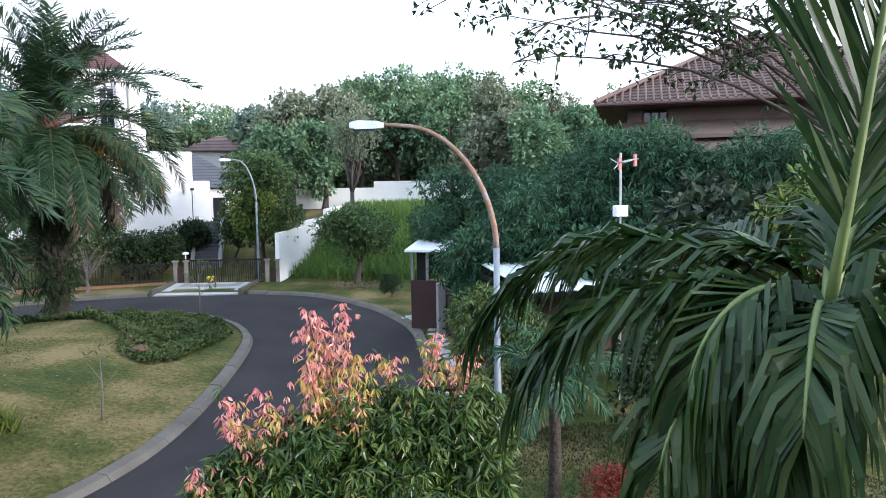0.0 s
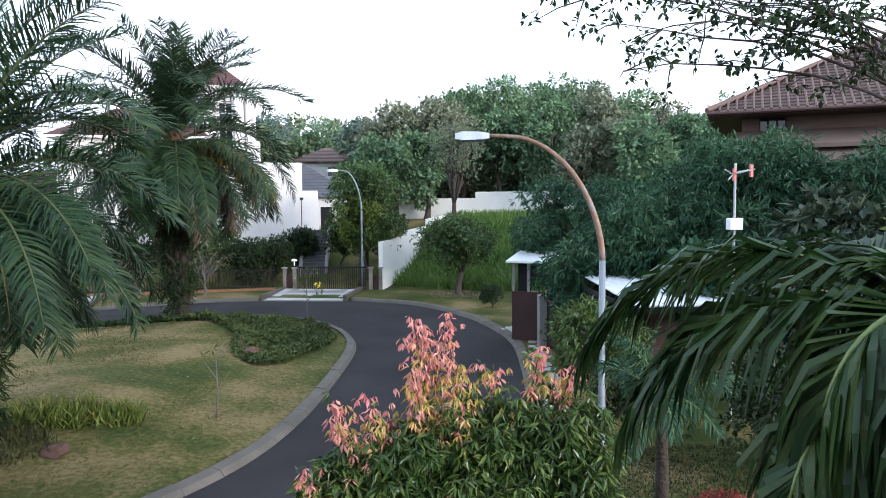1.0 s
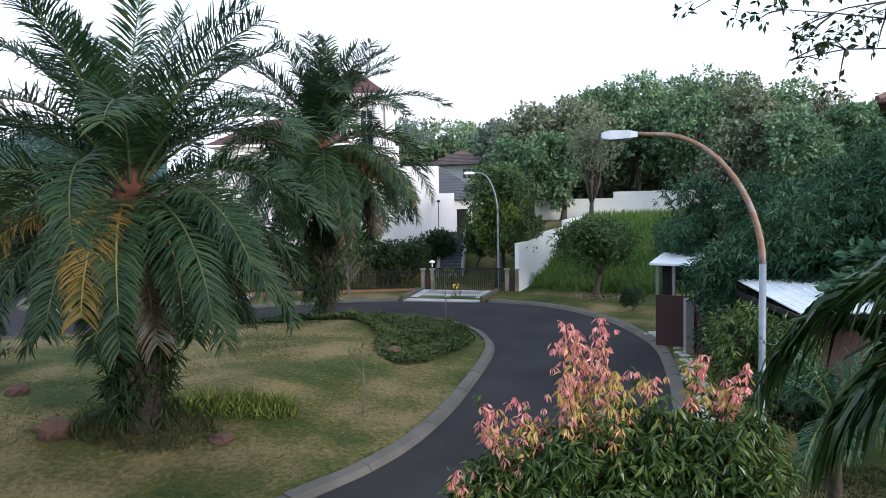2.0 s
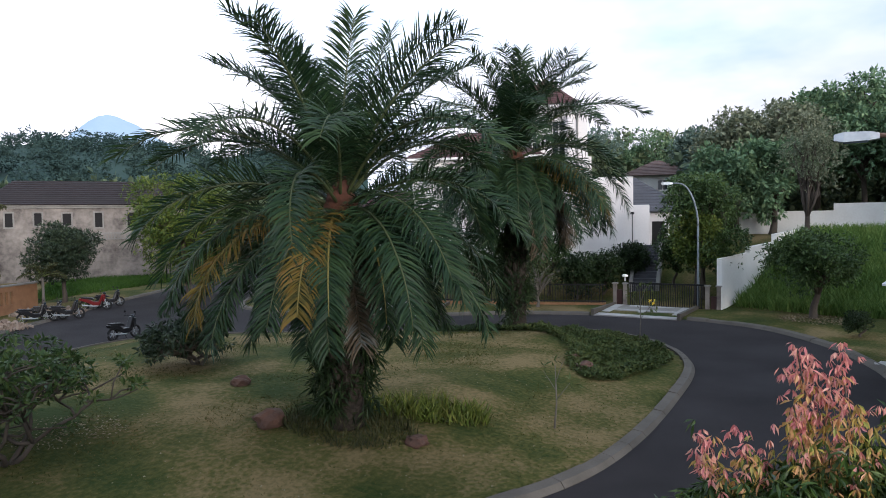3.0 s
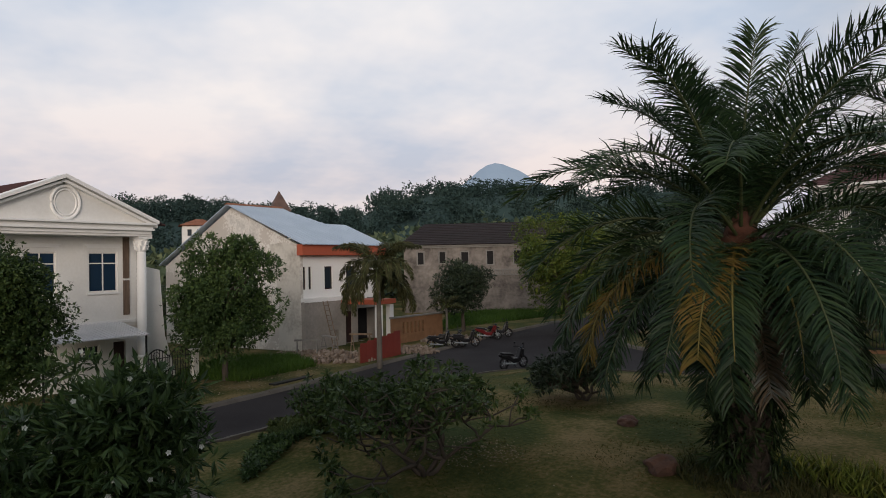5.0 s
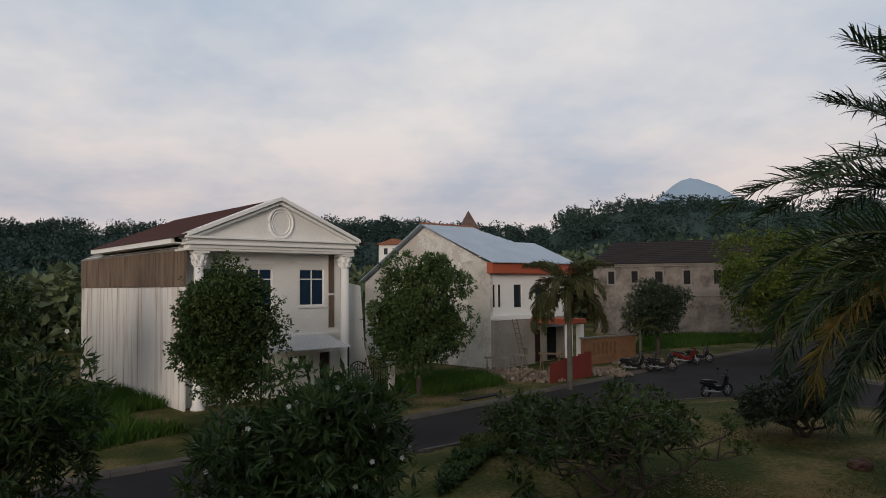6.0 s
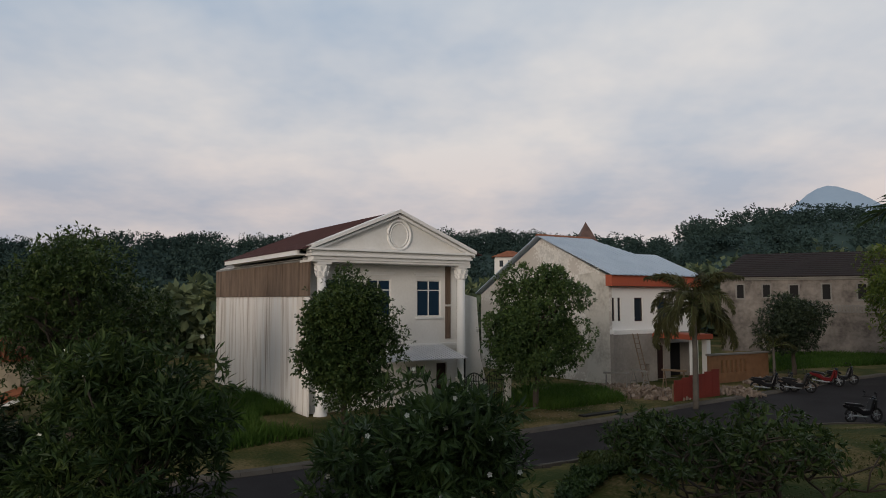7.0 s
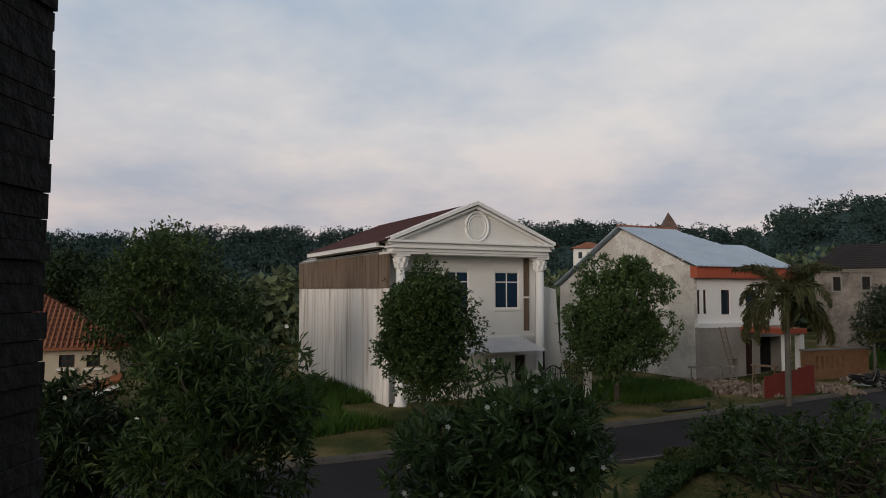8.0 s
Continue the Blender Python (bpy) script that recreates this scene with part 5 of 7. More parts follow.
def carport():
    t = thing("carport", (2.1, 16.45, 0.08), 13, "carport with a white corrugated sheet roof", "carport")
    rf = []
    for i in range(34):
        x0 = i * 0.13
        z = 0.018 * (i % 2)
        rf.append(Geo().prism([(-0.1, 2.78 + z), (4.2, 3.02 + z), (4.2, 3.05 + z), (-0.1, 2.81 + z)], "x", x0, x0 + 0.13))
    course_roof("roof", rf, M["white_sheet"], t, "white corrugated sheets", "corrugation")
    part("frame", Geo().box(-0.02, -0.12, 2.66, 4.45, -0.02, 2.78).box(-0.06, -0.12, 2.64, 0.0, 4.2, 2.76), M["iron"], t)
    for x, y in ((0.05, 0.0), (4.3, 0.0), (0.05, 4.0), (4.3, 4.0)):
        part("post", Geo().box(x, y, 0, x + 0.08, y + 0.08, 2.72), M["iron"], t)
    part("back_wall", Geo().box(0, 4.15, 0, 4.45, 4.25, 2.9), M["dark_brown"], t)


carport()


def aerial():
    z = floor_at(4.2, 16.5)
    t = thing("tv_aerial", (4.2, 16.5, z), 20, "television aerial on a tall thin mast", "aerial")
    part("mast", Geo().tube([(0, 0, 0), (0, 0, 6.1 - z)], 0.028, 8), M["steel"], t)
    h = 5.85 - z
    part("boom", Geo().tube([(-0.05, 0, h), (0.42, 0.06, h + 0.10)], 0.02, 6), M["steel"], t)
    for k, x in enumerate((-0.02, 0.40)):
        part("bracket", Geo().box(x - 0.035, -0.03, h - 0.14 + 0.2 * x, x + 0.035, 0.03, h + 0.14 + 0.2 * x), M["antenna_red"], t, "faded red bracket")
    for i in range(7):
        x = i * 0.065
        part("element", Geo().tube([(x - 0.03, -0.24 + 0.01 * i, h + 0.03 + 0.2 * x), (x + 0.03, 0.24 - 0.01 * i, h + 0.03 + 0.2 * x)], 0.012, 5), M["steel"], t)
    for s in (-1, 1):
        part("reflector", Geo().tube([(-0.05, 0, h), (-0.22, 0.08 * s, h + 0.12 * s)], 0.012, 5), M["steel"], t)
    b = 4.75 - z
    part("junction_box", Geo().box(-0.16, -0.1, b - 0.13, 0.16, 0.08, b + 0.13), M["white_sheet"], t, "white plastic box", bevel=0.02)


aerial()


# ---------- house with orange tiles ----------
def tiled_house():
    h = thing("orange_roof_house", (-27, -15.5, 0.0), 115, "cream house with orange clay tile roofs", "house")
    wins = [(-0.72, -0.2, 2.35, 2.8), (0.2, 0.66, 2.33, 2.78)]
    part("upper_wall", Geo().wall(-5, 1.35, 1.5, 3.0, 0, 0.2, wins).box(1.15, 0.2, 1.5, 1.35, 8, 3.0), M["cream"], h)
    for x0, x1, z0, z1 in wins:
        w = window_unit(h, x0, x1, z0, z1, 0.05, "glass", 1, (0.5,), "dark_brown")
        part("sill", Geo().box(x0 - 0.08, -0.1, z0 - 0.12, x1 + 0.08, 0, z0 - 0.04), M["white"], w)
    part("inside", Geo().box(-4.8, 0.5, 1.6, 1.1, 0.6, 2.9), M["dark"], h, "black sheet for unlit rooms")
    course_roof("upper_roof", hip_roof(-5, 1.35, 0, 8, 3.0, 2.0, 12, 0.4, 0.08), M["roof_orange"], h, "orange clay tile roof")
    for i in range(40):
        x = -5.3 + i * 0.18
        k = min(1.0, max(0.02, (1.75 - x) / 3.6), max(0.02, (x + 5.4) / 3.6))
        part("roof_rib", Geo().tube([(x, -0.4, 3.08), (x, -0.4 + 3.5 * k, 3.08 + 2.0 * k)], 0.05, 5), M["roof_orange"], h)
    lr = [Geo().prism([(-2.4, 0.55), (1.5, 1.95), (1.5, 2.05), (-2.4, 0.65)], "y", -2.2, 0.0)]
    for i in range(12):
        lr.append(Geo().tube([(-2.4, -2.1 + i * 0.19, 0.68), (1.5, -2.1 + i * 0.19, 2.08)], 0.05, 5))
    course_roof("porch_roof", lr, M["roof_orange"], h, "sloping orange porch roof")
    part("fascia", Geo().prism([(-2.4, 0.42), (1.5, 1.82), (1.5, 1.95), (-2.4, 0.55)], "y", -2.26, -2.2), M["white_clean"], h)
    part("lower_wall", Geo().wall(-5, 1.35, -2.5, 1.5, -0.6, -0.4, [(0.1, 1.1, -2.5, 0.6)]), M["cream"], h)
    part("door", Geo().box(0.1, -0.45, -2.5, 1.1, -0.4, 0.6), M["dark_brown"], h, "dark arched door")
    f = part("front_fence", Geo().box(-3, -3.6, -1.65, 1.6, -3.5, -1.55).box(-3, -3.6, -1.25, 1.6, -3.5, -1.18), M["white"], h, "white railing")
    for i in range(6):
        part("baluster", Geo().box(-3 + i * 0.9, -3.6, -2.3, -2.9 + i * 0.9, -3.5, -1.15), M["white"], f)


tiled_house()


def balcony_column():
    """The stone-clad column at the end of the balcony, close to the camera."""
    t = thing("stone_column", (-2.62, -1.209, 0.0), 0, "column clad in rough dark split stone", "column", "", "structure")
    r = np.random.default_rng(12)
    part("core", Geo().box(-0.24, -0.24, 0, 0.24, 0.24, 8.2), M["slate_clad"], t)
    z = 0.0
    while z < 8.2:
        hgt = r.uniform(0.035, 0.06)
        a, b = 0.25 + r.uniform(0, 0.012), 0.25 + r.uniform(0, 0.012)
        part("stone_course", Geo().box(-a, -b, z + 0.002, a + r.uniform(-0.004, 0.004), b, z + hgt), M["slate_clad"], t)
        z += hgt


balcony_column()


def own_house():
    """The unseen house behind the balcony: plain walls added to close the place behind the camera and shade the near
    garden.
    """
    t = thing("wall_own_house", (0, 0, 0), 0, "plain pale wall added for the unseen house behind the balcony", "wall", "", "structure")
    for b in ((-2.3, -1.95, -0.2, 9.0, -1.7, 8.2), (-2.3, -9.0, -0.2, -2.05, -1.95, 8.2), (8.75, -9.0, -0.2, 9.0, -1.95, 8.2), (-2.05, -9.0, -0.2, 8.75, -8.75, 8.2)):
        part("wall_panel", Geo().box(*b), M["white"], t)
    part("flat_roof", Geo().box(-2.4, -9.1, 8.2, 9.1, -1.6, 8.4), M["concrete"], t)


own_house()

# ---------- trees and shrubs round the road ----------
def on(x, y):
    return (x, y, floor_at(x, y))


tree("street_tree", on(-34.8, 5.6), 7.15, 2.8, 3.5, M["leaf_mid"], "dense rounded street tree on the verge", 21, 54, 0.9, 85, 7, 0.2, 0.085, 0.3, 0.13, group="street trees")
tree("street_tree", on(-28.3, -2.7), 6.6, 2.1, 3.25, M["leaf"], "dense columnar street tree before the white house", 22, 64, 0.9, 135, 7, 0.14, 0.07, 0.3, 0.12, group="street trees")
tree("street_tree", on(-46.5, 24.2), 5.6, 2.4, 2.35, M["leaf_blue"], "rounded dark tree before the grey house", 23, 36, 0.95, 80, 6, 0.22, 0.09, 0.3, 0.13, group="street trees")
tree("broad_tree", on(-41.2, 29.8), 9.2, 4.6, 4.3, M["leaf_bright"], "broad yellow-green tree beside the street", 24, 46, 1.25, 80, 7, 0.26, 0.10, 0.3, 0.2)
tree("broad_tree", on(-32.5, 33.5), 6.5, 3.2, 2.8, M["leaf"], "leafy tree behind the oil palms", 34, 26, 1.0, 60, 7, 0.26, 0.10, 0.3, 0.16)
tree("dark_tree", on(-27.3, -12.2), 8.1, 3.5, 3.9, M["leaf"], "tall dense tree beyond the road", 25, 44, 1.15, 95, 7, 0.18, 0.075, 0.3, 0.22)
tree("dark_tree", on(-31.5, -18.0), 7.4, 3.4, 3.4, M["leaf_dark"], "dense dark tree behind the tiled house", 35, 34, 1.15, 70, 7, 0.22, 0.09, 0.3, 0.2)
tree("gate_tree", on(-10.0, 39.4), 7.2, 2.5, 3.2, M["leaf_mid"], "leafy green tree beside the driveway gate", 26, 40, 0.9, 80, 7, 0.19, 0.085, 0.35, 0.13)
tree("gate_tree", on(-10.2, 38.4), 5.4, 1.5, 2.0, M["leaf_bright"], "bright green young tree by the gate", 36, 14, 0.6, 60, 7, 0.19, 0.085, 0.35, 0.1)
tree("bank_tree", on(-4.4, 36.2), 4.3, 2.4, 1.65, M["leaf_mid"], "round-headed small tree at the foot of the bank", 27, 34, 0.72, 85, 6, 0.17, 0.075, 0.3, 0.16, 0.2, bark=M["bark"])
tree("slender_tree", on(-5.5, 44.7), 8.6, 1.75, 3.0, M["slope_b"], "slender olive-green tree on the bank", 28, 22, 0.75, 60, 6, 0.15, 0.06, 0.3, 0.16, 0.1)
tree("garden_shrub", on(-15.6, 39.3), 2.6, 1.6, 1.2, M["leaf_dark"], "clipped dark shrub beside the garden stairs", 29, 14, 0.7, 70, 6, 0.16, 0.07, 0.3, 0.08, category="shrub")
tree("garden_shrub", on(-18.8, 38.6), 3.9, 2.1, 1.8, M["leaf"], "spreading green shrub below the villa", 30, 16, 0.8, 70, 6, 0.18, 0.08, 0.3, 0.08, category="shrub")
tree("garden_shrub", on(-11.9, 40.8), 3.2, 1.2, 1.3, M["leaf"], "leafy shrub beside the stairs", 37, 12, 0.6, 60, 6, 0.18, 0.08, 0.3, 0.08, category="shrub")
for i, (x, y, h, r) in enumerate(((-16.8, 38.2, 2.7, 1.5), (-21.2, 36.8, 4.2, 2.0), (-24.2, 35.6, 4.2, 2.1), (-14.9, 41.6, 2.3, 1.2))):
    tree("hedge_shrub", on(x, y), h, r, h * 0.47, M["leaf_dark"], "dense dark shrub below the villa wall", 400 + i, 20, 0.75, 60, 6, 0.17, 0.075, 0.3, 0.07, category="shrub", group="shrubs below the villa")
tree("round_bush", on(-2.3, 31.9), 1.05, 0.62, 0.5, M["leaf_dark"], "small clipped round bush on the verge", 31, 14, 0.3, 60, 5, 0.08, 0.04, 0.2, 0.05, category="shrub")
tree("bare_shrub", on(-17.6, 34.6), 2.7, 1.9, 1.0, M["leaf_dusty"], "grey twiggy shrub with few leaves", 32, 30, 0.45, 6, 4, 0.16, 0.06, 0.3, 0.09, 0.0, bark=M["bark_pale"], share=1.0, category="shrub")
tree("bare_shrub", on(-20.6, 33.4), 2.4, 1.7, 0.9, M["leaf_dusty"], "grey twiggy shrub behind the railing", 33, 26, 0.45, 7, 4, 0.16, 0.06, 0.3, 0.09, 0.0, bark=M["bark_pale"], share=1.0, category="shrub")

# mango trees and broad-leaved growth over the carport
for i, (x, y, h, r) in enumerate(((1.1, 27.6, 6.0, 3.0), (3.6, 22.5, 6.0, 2.9), (6.6, 22.0, 7.3, 3.0), (9.6, 20.5, 7.0, 3.0), (1.9, 21.8, 4.3, 2.2), (5.4, 25.5, 7.7, 2.8))):
    tree("mango_tree", on(x, y), h, r, h * 0.42, M["mango"], "dense mango tree with long drooping dark leaves", 50 + i, 30, 0.85, 62, 9, 0.27, 0.055, 0.75, 0.16, group="mango trees", share=0.5)
tree("broadleaf_tree", on(7.2, 18.0), 5.2, 2.6, 1.7, M["leaf_blue"], "spreading broad-leaved tree behind the aerial", 61, 24, 0.75, 34, 6, 0.36, 0.17, 0.35, 0.12)
tree("broadleaf_tree", on(4.8, 19.0), 4.0, 1.9, 1.3, M["mango"], "low broad-leaved tree above the carport", 62, 18, 0.65, 34, 6, 0.34, 0.17, 0.35, 0.1)
tree("croton_bush", on(7.4, 12.8), 5.6, 1.9, 1.9, M["leaf_bright"], "tall yellow-green variegated bush", 63, 16, 0.7, 40, 7, 0.24, 0.09, 0.4, 0.08, category="shrub")
tree("croton_bush", on(5.6, 14.4), 4.6, 1.8, 2.0, M["leaf_blue"], "tall dark bush beyond the lawn", 64, 18, 0.7, 60, 7, 0.24, 0.09, 0.4, 0.08, category="shrub")
tree("hedge_bush", on(4.2, 12.6), 2.6, 1.5, 1.2, M["leaf_dark"], "dark dense hedge bush in shade", 65, 14, 0.6, 70, 6, 0.14, 0.06, 0.3, 0.06, category="shrub")
tree("hedge_bush", on(1.9, 14.4), 2.2, 1.1, 1.0, M["leaf_dark"], "dark hedge bush beside the carport", 66, 12, 0.5, 60, 6, 0.14, 0.06, 0.3, 0.06, category="shrub")
tree("hedge_bush", on(0.8, 20.2), 2.0, 0.8, 0.95, M["leaf_dark"], "dark speckled bush by the fence", 67, 12, 0.4, 60, 6, 0.10, 0.05, 0.3, 0.06, category="shrub")


def overhanging_tree():
    rng = np.random.default_rng(71)
    t = thing("overhanging_tree", on(6.9, 9.6), 0, "tree with thin branches of small leaves overhead", "tree")
    ox, oy, oz = 6.9, 9.6, floor_at(6.9, 9.6)
    g = Geo().tube([(0, 0, -0.2), (0.05, 0.1, 2.5), (-0.3, 0.2, 4.6), (-0.9, 0.3, 5.6)], [0.16, 0.14, 0.11, 0.09], 10)
    ends = [(1.0, 10.4, 7.75), (1.6, 10.3, 8.1), (2.3, 10.3, 8.0), (2.2, 10.0, 7.6), (3.0, 10.1, 8.3), (3.3, 10.0, 7.7), (3.9, 9.8, 8.4), (4.0, 10.0, 6.9), (5.0, 9.9, 8.1), (1.3, 10.4, 7.4), (0.75, 10.5, 8.0)]
    clumps = []
    root = np.array([-0.9, 0.3, 5.6])
    for e in ends:
        e = np.array(e) - np.array([ox, oy, oz])
        q = np.linspace(0, 1, 9)[:, None]
        path = root + (e - root) * q + np.array([0, 0, 0.5]) * np.sin(q * math.pi) + np.cumsum(rng.normal(size=(9, 3)) * 0.05, 0)
        g.tube(path, np.linspace(0.03, 0.006, 9), 5)
        for k in (4, 5, 6, 7, 8):
            for _ in range(3):
                tip = path[k] + rng.normal(size=3) * np.array([0.42, 0.42, 0.2])
                g.tube([path[k], (path[k] + tip) / 2 + [0, 0, 0.04], tip], [0.012, 0.009, 0.004], 4)
                clumps.append((*tip, 0.24, 0.12))
    part("trunk", g, M["bark"], t, smooth=True)
    part("crown", Geo().quads(whorls(rng, clumps, 4, 4, 0.12, 0.058, 0.5, shell=0.3)), M["leaf_dark"], t)


overhanging_tree()


def pink_tree():
    """Syzygium-like tree: upright shoots, pink at the tips, orange below, green inside."""
    rng = np.random.default_rng(81)
    x0, y0 = -0.75, 7.75
    z0 = floor_at(x0, y0)
    t = thing("pink_shoot_tree", (x0, y0, z0), 0, "small tree with pink and orange young leaf shoots", "tree")
    shoots = [(-1.41, 7.26, 4.10, 1), (-1.01, 7.33, 4.09, 1), (-1.22, 7.39, 3.84, 0.95), (-1.37, 7.16, 3.56, 0.55), (-0.06, 7.60, 3.73, 0.5), (0.34, 7.60, 3.60, 0.6), (-0.55, 7.58, 3.49, 0.22), (-2.16, 6.85, 3.24, 0.45), (-1.82, 6.95, 3.25, 0.4), (-2.43, 6.66, 2.59, 0.4), (-1.97, 6.81, 2.80, 0.22), (-1.04, 6.92, 2.39, 0.15), (0.12, 7.70, 3.40, 0.15), (-0.81, 7.55, 3.20, 0), (-0.28, 7.49, 3.15, 0), (0.49, 7.59, 3.24, 0), (-0.48, 7.18, 2.94, 0), (0.67, 7.48, 2.76, 0), (-1.25, 6.88, 2.82, 0), (-0.80, 6.85, 2.51, 0), (0.29, 7.30, 2.83, 0), (-0.13, 7.20, 2.63, 0), (-1.69, 6.78, 2.75, 0), (-0.36, 6.99, 2.47, 0), (-2.11, 6.66, 2.46, 0), (-0.52, 7.88, 3.04, 0), (-1.12, 7.51, 2.84, 0.1), (-1.74, 7.29, 2.99, 0.15), (0.36, 7.39, 3.11, 0), (-0.01, 7.40, 3.05, 0), (0.62, 7.68, 3.02, 0), (-0.94, 7.13, 3.20, 0.1), (-1.46, 6.74, 2.53, 0)]
    g = Geo()
    s = np.linspace(0, 1, 5)[:, None]
    g.tube(np.array([0, 0, -0.15]) + s * np.array([0.05, 0, 1.4]), np.linspace(0.11, 0.08, 5), 10)
    green, orange, pink = [], [], []
    for x, y, z, hue in shoots:
        tip = np.array([x - x0, y - y0, z - z0])
        q = np.linspace(0, 1, 7)[:, None]
        start = np.array([0.03, 0, rng.uniform(0.8, 1.4)])
        path = start + (tip - start) * q + np.array([0, 0, -0.25]) * np.sin(q * math.pi) + rng.normal(size=(7, 3)) * 0.02
        g.tube(path, np.linspace(0.035, 0.006, 7), 6)
        n = 190
        for k in range(n):
            f = 1 - 0.62 * (k / n)
            low = k / n
            p = np.array([np.interp(f, q[:, 0], path[:, j]) for j in range(3)])
            spread = (0.05 + 0.20 * low ** 0.9) * (1.3 if hue < 0.3 else 1.0)
            p = p + rng.normal(size=3) * np.array([spread, spread, 0.07])
            level = low + rng.normal() * 0.09
            if hue > 0 and level < 0.20 * hue + 0.01:
                pink.append(p)
            elif hue > 0 and level < 0.58 * hue:
                orange.append(p)
            else:
                green.append(p)

    body = [(-2.05, 7.0, 2.55, 0.3), (-1.7, 7.0, 2.35, 0.32), (-2.35, 6.95, 2.3, 0.26), (-1.35, 7.1, 2.75, 0.3), (-0.2, 7.4, 2.55, 0.36), (0.45, 7.5, 2.45, 0.36), (-0.75, 7.3, 2.45, 0.34), (-1.3, 7.2, 2.2, 0.4), (-2.2, 7.1, 1.95, 0.36), (-1.0, 7.0, 2.0, 0.45), (-0.25, 7.1, 2.0, 0.5), (0.4, 7.3, 1.95, 0.42), (-1.7, 7.0, 1.7, 0.5), (-0.9, 7.8, 2.0, 0.5), (-0.9, 7.0, 1.4, 0.55), (-2.4, 7.2, 1.4, 0.42), (0.0, 7.2, 1.4, 0.5)]
    for bx, by, bz, br in body:
        for _ in range(int(380 * br)):
            green.append(np.array([bx - x0, by - y0, bz - z0]) + unit(rng.normal(size=3)) * br * rng.uniform(0.6, 1.05))

    def tufts(points, leaves, length, width, droop):
        pos = np.repeat(np.array(points), leaves, 0)
        way = unit(rng.normal(size=pos.shape) * np.array([1, 1, 0.5]) + np.array([0, 0, -droop]))
        return leaf_quads(rng, pos + way * 0.02, way, length, width, 0.2)

    part("trunk", g, M["bark"], t, smooth=True)
    part("crown", Geo().quads(tufts(green, 5, 0.15, 0.036, 0.75)), M["syzygium"], t)
    part("orange_shoot", Geo().quads(tufts(orange, 4, 0.11, 0.032, 1.5)), M["young_orange"], t, "orange and yellow young leaves")
    part("pink_shoot", Geo().quads(tufts(pink, 5, 0.09, 0.027, 1.5)), M["young_pink"], t, "salmon pink young leaves")


pink_tree()


def near_palm():
    """The broad-leaved palm right beside the balcony."""
    rng = np.random.default_rng(91)
    x, y = 1.99, 3.55
    z = floor_at(x, y)
    t = thing("garden_palm", (x, y, z), 0, "glossy garden palm with broad drooping leaflets", "palm tree")
    h = 4.38 - z
    part("trunk", Geo().tube([(0.1, 0, -0.2), (0.05, 0, h * 0.5), (0, 0, h - 0.6)], [0.12, 0.085, 0.075], 14), M["bark"], t, "ringed grey-brown trunk", smooth=True)
    part("crownshaft", Geo().tube([(0, 0, h - 0.65), (0, 0, h - 0.2), (0, 0, h + 0.12), (0.01, 0, h + 0.26)], [0.08, 0.095, 0.07, 0.045], 14), M["fibre"], t, "orange-brown crownshaft", smooth=True)
    # azimuth, start angle, bend, length, leaflet length, spread, droop, sweep
    fronds = [(-82, 77, -4, 3.3, 1.6, 35, 0.05, 0), (168, 42, 98, 2.6, 1.2, 34, 1.7, 4), (186, 30, 92, 2.3, 1.15, 34, 1.8, -10), (205, 10, 85, 1.9, 0.95, 48, 3.0, 12), (238, 30, 105, 1.8, 1.0, 48, 3.0, 0), (275, 48, 115, 1.9, 1.0, 48, 3.0, 10), (310, 44, 112, 2.0, 1.0, 48, 3.0, 0), (345, 30, 95, 2.2, 1.0, 46, 1.3, 0), (20, 45, 90, 2.3, 1.0, 46, 1.2, 0), (60, 50, 90, 2.3, 1.0, 46, 1.2, 0), (100, 42, 85, 2.3, 0.95, 46, 1.2, 0), (140, 30, 95, 2.1, 0.9, 46, 1.4, 0), (225, -10, 70, 1.7, 0.9, 44, 1.5, 0), (35, 66, 40, 1.7, 0.8, 34, 0.5, 0), (214, 40, 118, 1.7, 1.0, 40, 2.2, -8), (292, 8, 86, 2.1, 1.0, 48, 3.0, 0), (330, -4, 76, 2.1, 1.0, 48, 2.6, 0), (190, 62, 60, 0.9, 0.5, 26, 0.4, 0)]
    for i, (az, e0, bend, ln, leaf_len, spread, droop, sweep) in enumerate(fronds):
        st, lf = frond_geo(rng, ln * 0.74, e0, bend, 70, leaf_len * 0.78, 0.037, spread, 8, 12, droop, 0.2, 0.032, sweep, 0.5, 0.55)
        m = pose(0, 0, h + 0.22, 0, 0, az)
        fr = part("frond", lf, M["areca"], t, m=m)
        part("stalk", st, M["rachis_green"], fr, smooth=True)


near_palm()


def small_palm(at, trunk_h, n, ln, leaf_len, leaf_w, mat, label, seed, shapes, name="feather_palm", trunk_r=0.12, group="", bark="bark_pale", leaflets=60):
    rng = np.random.default_rng(seed)
    t = thing(name, at, 0, label, "palm tree", group)
    s = np.linspace(0, 1, 8)
    part("trunk", Geo().tube(np.stack([0.05 * np.sin(3 * s), 0 * s, -0.15 + s * (trunk_h + 0.15)], 1), trunk_r * (1.3 - 0.5 * s), 12), M[bark], t, smooth=True)
    made = [[g_.mesh("frond", m_, k) for g_, m_, k in zip(frond_geo(rng, ln, e0, bend, leaflets, leaf_len, leaf_w, 52, 10, 40, 0.9, 0.15, 0.03), (M["rachis_green"], mat), (True, False))] for e0, bend in shapes]
    for i in range(n):
        st, lf = made[i % len(made)]
        fr = part("frond", lf, None, t, m=pose(0, 0, trunk_h, 0, 0, i * 137.5 + rng.normal() * 6))
        part("stalk", st, None, fr)
    return t


